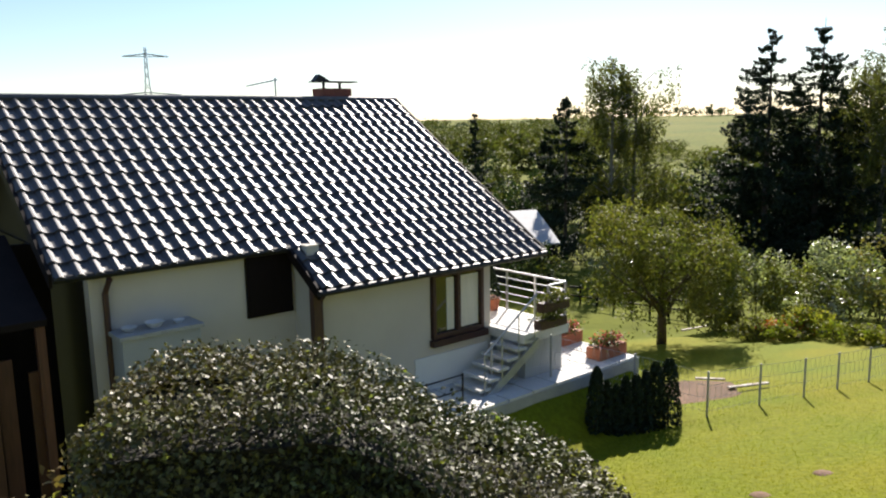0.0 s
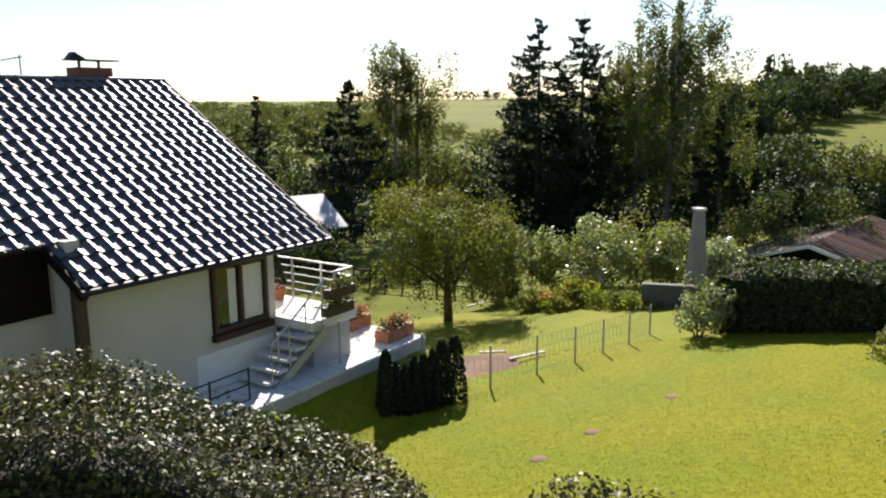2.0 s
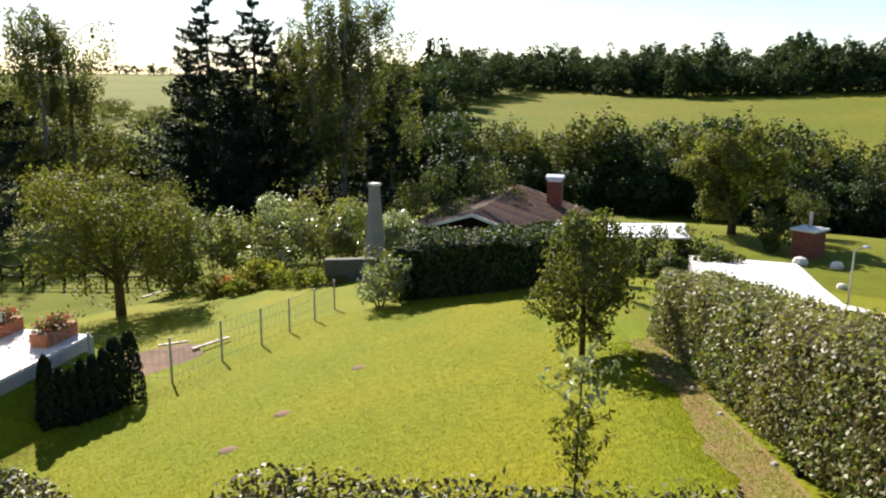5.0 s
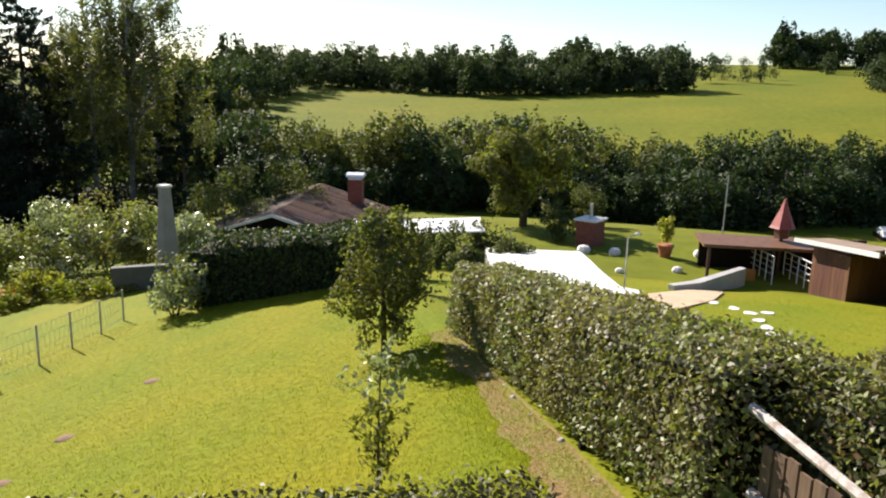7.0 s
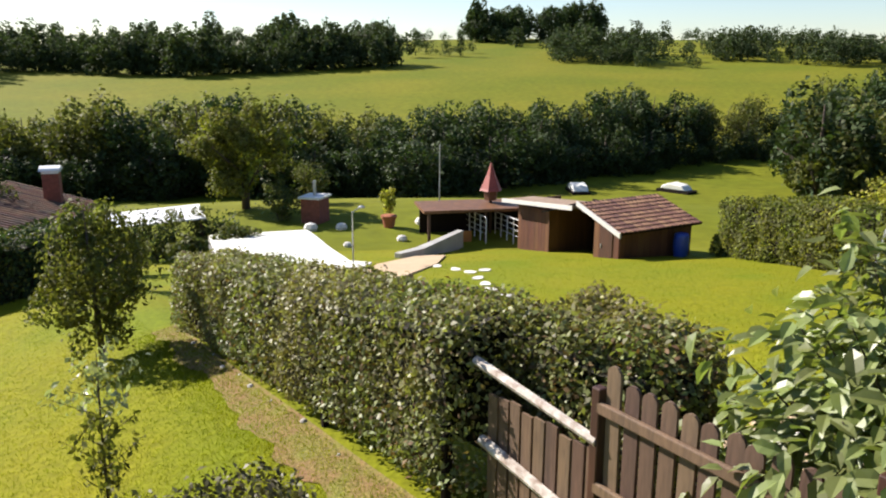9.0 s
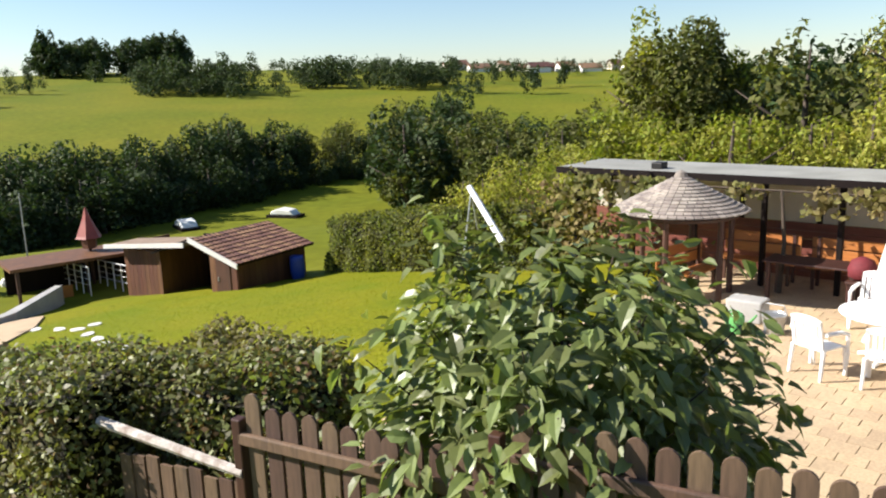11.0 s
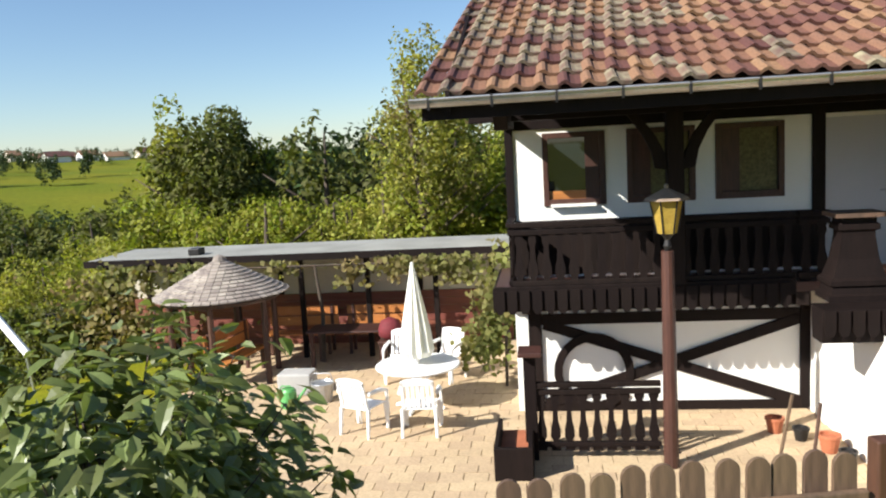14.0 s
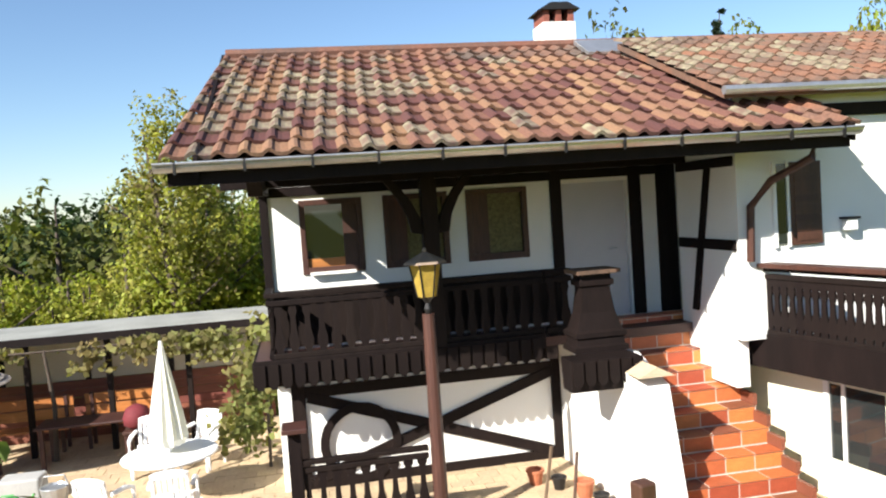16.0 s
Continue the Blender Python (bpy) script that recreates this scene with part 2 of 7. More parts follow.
# ---------------------------------------------------------------- mesh helpers
class Shape:
    """Collects vertices and faces of one mesh."""

    def __init__(self):
        self.v, self.f, self.cut = [], [], []

    def add(self, verts, faces):
        k = len(self.v)
        self.cut.append((k, len(self.f)))
        self.v += [tuple(p) for p in verts]
        self.f += [tuple(i + k for i in q) for q in faces]
        return self

    def box(self, x0, x1, y0, y1, z0, z1, m=None):
        vs = [(x0, y0, z0), (x1, y0, z0), (x1, y1, z0), (x0, y1, z0), (x0, y0, z1), (x1, y0, z1), (x1, y1, z1), (x0, y1, z1)]
        if m is not None:
            vs = [m @ Vector(p) for p in vs]
        return self.add(vs, [(3, 2, 1, 0), (4, 5, 6, 7), (0, 1, 5, 4), (1, 2, 6, 5), (2, 3, 7, 6), (3, 0, 4, 7)])

    def prism(self, outline, d0, d1, m=None, axis="y"):
        """outline (a, b) pushed from d0 to d1 along an axis: y -> (a, d, b); z -> (a, b, d); x -> (d, a, b)."""
        put = {"y": lambda a, b, d: (a, d, b), "z": lambda a, b, d: (a, b, d), "x": lambda a, b, d: (d, a, b)}[axis]
        k = len(outline)
        vs = [put(a, b, d0) for a, b in outline] + [put(a, b, d1) for a, b in outline]
        if m is not None:
            vs = [m @ Vector(p) for p in vs]
        return self.add(vs, [tuple(range(k))[::-1], tuple(range(k, 2 * k))] + [(i, (i + 1) % k, k + (i + 1) % k, k + i) for i in range(k)])

    def tube(self, pts, radii, seg=8):
        """A round bar along points, with a radius at each."""
        pts = [Vector(p) for p in pts]
        if not isinstance(radii, (list, tuple)):
            radii = [radii] * len(pts)
        vs, fs = [], []
        for i, p in enumerate(pts):
            d = (pts[min(i + 1, len(pts) - 1)] - pts[max(i - 1, 0)]).normalized()
            a = d.cross(Vector((0, 0, 1)) if abs(d.z) < 0.9 else Vector((1, 0, 0))).normalized()
            b = d.cross(a)
            for k in range(seg):
                w = 2 * math.pi * k / seg
                vs.append(p + (a * math.cos(w) + b * math.sin(w)) * radii[i])
        for i in range(len(pts) - 1):
            for k in range(seg):
                fs.append((i * seg + k, i * seg + (k + 1) % seg, (i + 1) * seg + (k + 1) % seg, (i + 1) * seg + k))
        fs += [tuple(range(seg))[::-1], tuple(range((len(pts) - 1) * seg, len(pts) * seg))]
        return self.add(vs, fs)

    def lathe(self, prof, seg=20, at=(0, 0, 0), jag=0.0):
        """prof: (radius, z) from below; turned about z."""
        vs, fs = [], []
        for r, z in prof:
            for k in range(seg):
                w = 2 * math.pi * k / seg
                rr = r * (1 + jag * math.cos(w * seg / 2))
                vs.append((at[0] + rr * math.cos(w), at[1] + rr * math.sin(w), at[2] + z))
        for i in range(len(prof) - 1):
            for k in range(seg):
                fs.append((i * seg + k, i * seg + (k + 1) % seg, (i + 1) * seg + (k + 1) % seg, (i + 1) * seg + k))
        fs += [tuple(range(seg))[::-1], tuple(range((len(prof) - 1) * seg, len(prof) * seg))]
        return self.add(vs, fs)

    def mesh(self, name, material, smooth=False):
        me = bpy.data.meshes.new(name)
        me.from_pydata(self.v, [], self.f)
        me.materials.append(material)
        if smooth:
            me.polygons.foreach_set("use_smooth", [True] * len(me.polygons))
        me.update()
        return me


def part(name, shape, material, parent, label="", bevel=0.0, smooth=False, at=None):
    """One mesh object under a thing or part; shape is a Shape or a ready mesh."""
    me = shape if isinstance(shape, bpy.types.Mesh) else shape.mesh(name, material, smooth)
    ob = new(name, me)
    ob.parent = parent
    if at is not None:
        ob.matrix_basis = at
    if label:
        ob["label"] = label
    if bevel:
        b = ob.modifiers.new("edge", 'BEVEL')
        b.width, b.segments, b.limit_method = bevel, 2, 'ANGLE'
    return ob


def pieces(name, shape, material, parent, label="", bevel=0.0):
    """Each solid of a shape as a part of its own."""
    ends = shape.cut[1:] + [(len(shape.v), len(shape.f))]
    for (v0, f0), (v1, f1) in zip(shape.cut, ends):
        part(name, Shape().add(shape.v[v0:v1], [tuple(i - v0 for i in f) for f in shape.f[f0:f1]]), material, parent, label, bevel)


def thing(name, m, label, category, group="", kind=""):
    ob = new(name)
    ob.empty_display_size = 0.2
    ob.matrix_basis = m
    return tagged(ob, label, category, group, kind)


def solid(name, shape, material, m, label, category, group="", kind="", bevel=0.0, smooth=False):
    ob = part(name, shape, material, None, label, bevel, smooth, m)
    return tagged(ob, label, category, group, kind)


def quads_mesh(name, corners, material, tip=False):
    """corners: (n, 4, 3) array, one leaf each."""
    n = len(corners)
    me = bpy.data.meshes.new(name)
    me.vertices.add(n * 4)
    me.vertices.foreach_set("co", np.asarray(corners, dtype=np.float32).ravel())
    me.loops.add(n * 4)
    me.loops.foreach_set("vertex_index", np.arange(n * 4, dtype=np.int32))
    me.polygons.add(n)
    me.polygons.foreach_set("loop_start", np.arange(0, n * 4, 4, dtype=np.int32))
    me.materials.append(material)
    me.update(calc_edges=True)
    me.validate()
    return me


RNG = np.random.default_rng(7)


def unit(v):
    return v / np.maximum(np.linalg.norm(v, axis=1, keepdims=True), 1e-9)


def leaves(points, outward, size, aspect=0.55, spread=0.8, droop=0.0, rng=RNG):
    """Leaf quads (rhombic) at points, facing roughly outward."""
    n = len(points)
    nrm = unit(outward + spread * rng.normal(size=(n, 3)))
    a = rng.normal(size=(n, 3))
    a[:, 2] -= droop
    a = unit(a - (a * nrm).sum(1, keepdims=True) * nrm)
    b = np.cross(nrm, a)
    s = size * rng.uniform(0.65, 1.35, (n, 1))
    fold = nrm * s * 0.12
    return np.stack([points - a * s * 0.5, points + b * s * aspect * 0.5 + fold, points + a * s * 0.5, points - b * s * aspect * 0.5 + fold], 1)


def blob_points(n, radii, rng, lumps=9, lump=0.42, shell=0.75):
    """Points through a lumpy crown of several overlapping balls; uneven outline with gaps. Returns points and outward ways."""
    radii = np.array(radii)
    lumps = int(lumps * 1.7)
    c = unit(rng.normal(size=(lumps, 3))) * rng.uniform(0.45, 0.85, (lumps, 1))
    c[0] = 0
    r = rng.uniform(0.45, 1.15, lumps) * lump * 0.85
    r[0] = 0.5
    pick = rng.choice(lumps, n, p=r ** 2 / (r ** 2).sum())
    d = unit(rng.normal(size=(n, 3)))
    rad = r[pick][:, None] * (1 - (1 - shell) * 1.5 * rng.uniform(0, 1, (n, 1)) ** 0.7) * (1 + 0.06 * rng.normal(size=(n, 1)))
    p = c[pick] + d * rad
    k = rng.normal(size=(5, 3)) * 4.0
    g = np.sin(p @ k.T + rng.uniform(0, 6, 5)).sum(1)
    keep = g > np.quantile(g, 0.16)
    return (p * (1 + 0.055 * g[:, None]))[keep] * radii, d[keep]


def branches(rng, h, r0, crown_z, spread, limbs=6, lean=0.05):
    s = Shape()
    top = Vector((rng.normal() * lean * h, rng.normal() * lean * h, h))
    s.tube([(0, 0, -0.15), (top.x * 0.2, top.y * 0.2, h * 0.25), (top.x * 0.6, top.y * 0.6, h * 0.6), top], [r0 * 1.25, r0, r0 * 0.65, r0 * 0.15], 8)
    for i in range(limbs):
        w = 2 * math.pi * (i + rng.uniform(-0.3, 0.3)) / limbs
        z0 = crown_z + (h - crown_z) * rng.uniform(0.0, 0.5)
        k = z0 / h
        p = Vector((top.x * k, top.y * k, z0))
        q = p + Vector((math.cos(w) * spread * 0.5, math.sin(w) * spread * 0.5, spread * 0.35))
        e = q + Vector((math.cos(w) * spread * 0.4, math.sin(w) * spread * 0.4, spread * 0.3))
        s.tube([p, q, e], [r0 * 0.5, r0 * 0.3, r0 * 0.08], 6)
    return s


def tree(name, m, label, h, crown_r, crown_h, n, size, leaf, seed, trunk_r=0.15, bark=M_BARK, lumps=12, group="", category="tree", droop=0.0, limbs=6, second=None):
    rng = np.random.default_rng(seed)
    t = thing(name, m, label, category, group)
    cz = h - crown_h / 2
    part("trunk", branches(rng, h * 0.86, trunk_r, max(h - crown_h, h * 0.15), crown_r * 0.9, limbs), bark, t, smooth=True)
    p, d = blob_points(n, (crown_r, crown_r, crown_h / 2), rng, lumps)
    q = leaves(p + [0, 0, cz], d + [0, 0, 0.35], size, droop=droop, rng=rng)
    part("crown", quads_mesh("crown", q, leaf), leaf, t)
    if second:
        p, d = blob_points(n // 4, (crown_r * 1.02, crown_r * 1.02, crown_h * 0.51), rng, lumps)
        part("crown", quads_mesh("crown", leaves(p + [0, 0, cz], d, size, rng=rng), second), second, t)
    return t


def spruce(name, m, label, h, r, seed, group="", whorl=0.60):
    """Whorls of boughs that sag and turn up at the tips, hung with needle twigs, with gaps of sky between them."""
    rng = np.random.default_rng(seed)
    t = thing(name, m, label, "spruce tree", group)
    part("trunk", Shape().tube([(0, 0, -0.2), (0, 0, h * 0.5), (0, 0, h)], [h * 0.014, h * 0.009, 0.015], 7), M_BARK, t)
    P, D = [], []
    z = h * 0.06
    while z < h * 0.985:
        k = z / h
        R = r * 1.75 * (1 - k) ** 0.95 * rng.uniform(0.8, 1.15) + 0.15
        for j in range(int(rng.integers(4, 7))):
            w = rng.uniform(0, 2 * math.pi)
            L = R * rng.uniform(0.55, 1.25)
            z1 = z + rng.uniform(-0.35, 0.35)
            n = int(24 + 50 * L)
            u = rng.uniform(0.04, 1, n) ** 0.75
            side = rng.normal(size=n) * 0.10 * L * (1.15 - u)
            x, y = u * L * math.cos(w) - side * math.sin(w), u * L * math.sin(w) + side * math.cos(w)
            zz = z1 - 0.30 * L * u + 0.34 * L * u ** 3 - np.abs(rng.normal(size=n)) * (0.06 + 0.05 * L)
            P.append(np.stack([x, y, zz], 1))
            D.append(np.stack([np.full(n, math.cos(w) * 0.4), np.full(n, math.sin(w) * 0.4), np.ones(n)], 1))
        z += whorl * (0.8 + 0.5 * (1 - k)) * rng.uniform(0.8, 1.2)
    P, D = np.concatenate(P), np.concatenate(D)
    q = leaves(P, D, 0.30, 0.36, 0.8, 0.9, rng)
    part("crown", quads_mesh("crown", q, L_SPRUCE), L_SPRUCE, t)
    return t


def birch(name, m, label, h, r, seed, group="", n=10500):
    """White stem, rising limbs and long hanging twigs in separate curtains."""
    rng = np.random.default_rng(seed)
    t = thing(name, m, label, "birch tree", group)
    part("trunk", Shape().tube([(0, 0, -0.2), (0.1, 0, h * 0.4), (0.25, 0.1, h * 0.75), (0.3, 0.1, h * 0.97)], [h * 0.012, h * 0.009, h * 0.005, 0.01], 7), M_BIRCHBARK, t, smooth=True)
    P = []
    limbs = 34
    for i in range(limbs):
        k = 0.28 + 0.70 * (i + rng.uniform(0, 1)) / limbs
        w = rng.uniform(0, 2 * math.pi)
        L = r * 1.35 * (1.15 - 0.65 * k) * rng.uniform(0.45, 1.3) + 0.35
        z0 = h * k * 0.95
        rise = L * rng.uniform(0.4, 0.9)
        tip = Vector((math.cos(w) * L + 0.3 * k, math.sin(w) * L, min(z0 + rise, h)))
        part("limb", Shape().tube([(0.3 * k, 0, z0), (math.cos(w) * L * 0.55, math.sin(w) * L * 0.55, z0 + (tip.z - z0) * 0.7), tip], [h * 0.003, h * 0.002, 0.01], 5), M_BIRCHBARK, t)
        for j in range(9):
            u = rng.uniform(0.3, 1.08)
            hang = rng.uniform(0.05, 0.20) * h * (0.5 + 0.7 * u)
            c = np.array([tip.x * u, tip.y * u, z0 + (tip.z - z0) * u]) + rng.normal(size=3) * [0.12, 0.12, 0.05]
            g = rng.uniform(0, 1, n // (limbs * 9))
            wig = 0.07 + 0.13 * (1 - g)
            P.append(c + np.stack([rng.normal(size=len(g)) * wig, rng.normal(size=len(g)) * wig, -g * hang], 1))
    P = np.concatenate(P)
    q = leaves(P, np.tile([0.0, 0.2, 0.3], (len(P), 1)), 0.20, 0.6, 1.2, 0.9, rng)
    part("crown", quads_mesh("crown", q, L_BIRCH), L_BIRCH, t)
    return t


def shrub(name, m, label, radii, n, size, leaf, seed, group="", category="shrub", second=None, lumps=10):
    rng = np.random.default_rng(seed)
    t = thing(name, m, label, category, group)
    st = Shape()
    for i in range(5):
        w = i * 1.3
        st.tube([(0.05 * math.cos(w), 0.05 * math.sin(w), -0.1), (radii[0] * 0.5 * math.cos(w), radii[1] * 0.5 * math.sin(w), radii[2] * 1.2)], [0.03, 0.01], 5)
    part("stem", st, M_BARK, t)
    p, d = blob_points(n, radii, rng, lumps, 0.5)
    p[:, 2] += radii[2]
    keep = p[:, 2] > 0.02
    part("foliage", quads_mesh("foliage", leaves(p[keep], d[keep] + [0, 0, 0.3], size, rng=rng), leaf), leaf, t)
    if second:
        p, d = blob_points(n // 4, [a * 1.03 for a in radii], rng, lumps, 0.5)
        p[:, 2] += radii[2]
        keep = p[:, 2] > 0.02
        part("foliage", quads_mesh("foliage", leaves(p[keep], d[keep] + [0, 0, 0.3], size, rng=rng), second), second, t)
    return t


# ---------------------------------------------------------------- the lie of the land
def smooth(a, b, x):
    k = min(1.0, max(0.0, (x - a) / (b - a)))
    return k * k * (3 - 2 * k)


SKY_AZ = [-200, -150, -125, -108, -96, -80, -72, -65, -56, -46, -36, -25, -17, -8, 0, 40, 70]
SKY_EL = [0.9, 0.6, 0.6, 0.85, 1.35, 1.6, 1.4, 1.0, 0.6, 0.4, 0.3, 0.0, 0.0, -0.2, -0.1, 0.2, 0.5]
PATIO = -4.07


def land(x, y):
    """Height of the ground."""
    r = math.hypot(x, y)
    q = 0.764 * x - 0.645 * y
    lawn = -4.05 + 0.07 * x - 0.184 * y
    low = -3.27 - 0.114 * x - 0.056 * y - 0.045 * max(0.0, r - 19)
    k = smooth(3.5, 4.6, q)
    near = lawn * (1 - k) + low * k
    hx, hy = -0.791 * x - 0.611 * y, 0.611 * x - 0.791 * y
    pat = smooth(-9.5, -7.6, hx) * smooth(4.2, 5.2, q) * (1 - smooth(21, 24, hy))
    near = near * (1 - pat) + (PATIO - 0.08) * pat
    lx, ly = 0.760 * x + 0.649 * y, -0.649 * x + 0.760 * y
    yd = smooth(5.5, 7.5, lx) * (1 - smooth(14.2, 15.6, lx)) * smooth(9.3, 10.7, ly) * (1 - smooth(17, 19, ly))
    near = near * (1 - yd) + -5.62 * yd
    near = max(near, -9.5 + 1.5 * smooth(2.0, 6.0, q))
    az = math.degrees(math.atan2(-x, y))
    if az > 90:
        az -= 360
    hill = 330 * math.tan(radians(float(np.interp(az, SKY_AZ, SKY_EL))))
    floor = -11.5
    g = smooth(42, 70, r)
    z = near * (1 - g) + floor * g
    if r > 84:
        k = (r - 84) / (330 - 84)
        z = floor + (hill - floor) * (k if k < 1 else 1 - 0.12 * min(k - 1, 3)) + 1.2 * noise.noise(Vector((x * 0.012, y * 0.012, 0))) * min(1, k * 3)
    return z + 0.03 * noise.noise(Vector((x * 0.5, y * 0.5, 3)))


def ground_sheet():
    """One sheet to the horizon, fine near by and coarser far off, in rings round the garden."""
    radii = [0.0] + [0.6 * 1.0 ** i * (i + 1) for i in range(60)]
    while radii[-1] < 2600:
        radii.append(radii[-1] * 1.055)
    seg = 200
    vs, fs = [(0, 0, land(0, 0))], []
    for r in radii[1:]:
        for k in range(seg):
            w = 2 * math.pi * k / seg
            x, y = r * math.sin(w), r * math.cos(w)
            vs.append((x, y, land(x, y)))
    for k in range(seg):
        fs.append((0, 1 + (k + 1) % seg, 1 + k))
    for i in range(len(radii) - 2):
        for k in range(seg):
            a, b = 1 + i * seg + k, 1 + i * seg + (k + 1) % seg
            fs.append((a, b, b + seg, a + seg))
    return Shape().add(vs, fs)


M_HILL = mat("hill_meadow_grass", (0.098, 0.124, 0.007), 0.95, var=0.30, scale=0.045, fine=0.9, bump=0.3, dist=0.2, tint=(0.150, 0.148, 0.010), spec=0.1)
ground = solid("ground", ground_sheet(), M_GRASS, Matrix(), "sunlit lawn and meadow grass sloping to a valley", "ground", kind="structure", smooth=True)
ground.data.materials.append(M_HILL)
for f in ground.data.polygons:
    c = f.center
    if math.hypot(c.x, c.y) > 33:
        f.material_index = 1


def at_ground(x, y, turn=0.0, dz=0.0):
    return pose(x, y, land(x, y) + dz, 0, 0, turn)


def polar(az, r):
    """Plan place at a bearing (degrees to the left of straight ahead) and a distance."""
    return -math.sin(radians(az)) * r, math.cos(radians(az)) * r


# ---------------------------------------------------------------- roof tiles
def tile_mesh(name, w, length, material, roll=0.05):
    """A wavy pantile: x across, y up the slope, z out of the roof; its lower edge stands proud."""
    prof = [(0.0, 0.0), (0.14, 0.62), (0.27, 1.0), (0.40, 0.85), (0.52, 0.25), (0.70, 0.0), (1.02, 0.02)]
    s = Shape()
    vs = [(a * w, 0, 0.045 + h * roll) for a, h in prof] + [(a * w, length, 0.004 + h * roll) for a, h in prof] + [(a * w, 0, 0.004 + h * roll) for a, h in prof]
    k = len(prof)
    s.add(vs, [(i, i + 1, k + i + 1, k + i) for i in range(k - 1)] + [(2 * k + i, 2 * k + i + 1, i + 1, i) for i in range(k - 1)])
    me = s.mesh(name, material)
    return me


def tile_roof(parent, m, cols, rows, w, step, mesh_for, keep=lambda c, r: True, limit=300, near=lambda c, r: True, rest_mat=None, jitter=0.006, shift=0.0):
    """Tiles in columns and rows on a slope whose own frame is m (x along the eave, y up the slope)."""
    rng = random.Random(5)
    rest, made = {}, 0
    for r in range(rows):
        for c in range(cols):
            if not keep(c, r):
                continue
            me = mesh_for(c, r, rng)
            p = m @ pose(c * w + rng.uniform(-jitter, jitter) + shift * r, r * step + rng.uniform(-jitter, jitter), 0, rng.uniform(-0.4, 0.4), rng.uniform(-0.6, 0.6), rng.uniform(-0.5, 0.5))
            if made < limit and near(c, r):
                ob = new("roof_tile", me)
                ob.parent = parent
                ob.matrix_basis = p
                made += 1
            else:
                s = rest.setdefault(me.materials[0].name, Shape())
                s.add([p @ v.co for v in me.vertices], [tuple(f.vertices) for f in me.polygons])
    for k, s in rest.items():
        ob = part("roof_tiles", s, bpy.data.materials[k], parent)
        ob["kind"] = "stuff"


# ---------------------------------------------------------------- house with the dark tiled roof, below the garden
HL = pose(0, 0, 0, 0, 0, 40.5)


def dark_roof_house():
    h = thing("dark_roof_house", HL, "cream rendered house with glossy dark pantile roof and raised terrace", "house")
    ridge_y, ridge_z, eave_y, eave_z = 16.8, 0.50, 11.54, -2.88
    upper_y = 12.56
    tilt = math.degrees(math.atan2(ridge_z - eave_z, ridge_y - eave_y))
    slope = math.hypot(ridge_z - eave_z, ridge_y - eave_y)
    fr = pose(2.55, eave_y, eave_z, tilt, 0, 0)
    # walls: the front stands back under the upper eave, and further forward under the lower one
    w = Shape()
    w.box(3.1, 6.9, 12.75, 13.0, -7.5, -2.15)
    w.box(6.7, 9.33, 12.0, 12.25, -7.5, -2.75)
    w.box(10.79, 11.0, 12.0, 12.25, -7.5, -2.75)
    w.box(9.33, 10.79, 12.0, 12.25, -7.5, -4.42)
    w.box(9.33, 10.79, 12.0, 12.25, -3.06, -2.75)
    w.box(6.7, 6.95, 12.25, 13.0, -7.5, -2.2)
    w.box(10.75, 11.0, 12.25, 20.8, -7.5, -2.6)
    w.box(3.1, 11.0, 20.8, 21.05, -7.5, -2.4)
    w.prism([(12.3, -2.6), (20.9, -2.6), (ridge_y, ridge_z - 0.3)], 10.8, 10.95, axis="x")
    pieces("wall", w, M_CREAM, h)
    # near-black boards stand for the open gable's shade below the verge
    part("gable_boarding", Shape().box(3.1, 3.35, 13.0, 20.8, -7.5, -2.2).prism([(12.8, -2.5), (20.9, -2.5), (ridge_y, ridge_z - 0.3)], 3.15, 3.3, axis="x"), M_DARKWOOD, h, "gable end with dark boards standing for shade")
    pl = Shape().box(8.9, 10.9, 11.97, 12.0, -6.4, -4.75)
    part("plinth", pl, M_WHITE, h, "white lower wall")
    # roof body under the tiles
    r = Shape()
    for x0, x1, y0 in ((2.6, 6.55, upper_y + 0.02), (6.55, 12.2, eave_y + 0.03)):
        z0 = eave_z + (y0 - eave_y) * math.tan(radians(tilt))
        r.prism([(y0, z0 - 0.02), (y0, z0 - 0.10), (ridge_y, ridge_z - 0.14), (ridge_y, ridge_z - 0.01)], x0, x1, axis="x")
    back_y, back_z = 22.0, -2.9
    r.prism([(ridge_y, ridge_z), (ridge_y, ridge_z - 0.13), (back_y, back_z - 0.1), (back_y, back_z)], 2.6, 12.2, axis="x")
    roof = part("roof", r, M_TILE_DARK, h)
    s = Shape().tube([(2.55, ridge_y, ridge_z + 0.04), (12.22, ridge_y, ridge_z + 0.02)], 0.075, 8)
    part("ridge_cap", s, M_TILE_DARK, h)
    tm = tile_mesh("roof_tile", 0.285, 0.39, M_TILE_DARK, 0.055)
    tile_roof(roof, fr, 34, 17, 0.285, slope / 17, lambda c, r, g: tm, keep=lambda c, r: c >= 14 or r >= 3, limit=300, near=lambda c, r: c > 8)
    # verges and fascia
    v = Shape()
    for x in (2.50, 12.2):
        y0 = upper_y if x < 5 else eave_y
        z0 = eave_z + (y0 - eave_y) * math.tan(radians(tilt))
        v.prism([(y0, z0 + 0.06), (y0, z0 - 0.16), (ridge_y, ridge_z - 0.16), (ridge_y, ridge_z + 0.06)], x, x + 0.05, axis="x")
    v.prism([(eave_y, eave_z + 0.05), (eave_y, eave_z - 0.16), (upper_y, eave_z + 0.48), (upper_y, eave_z + 0.70)], 6.46, 6.52, axis="x")
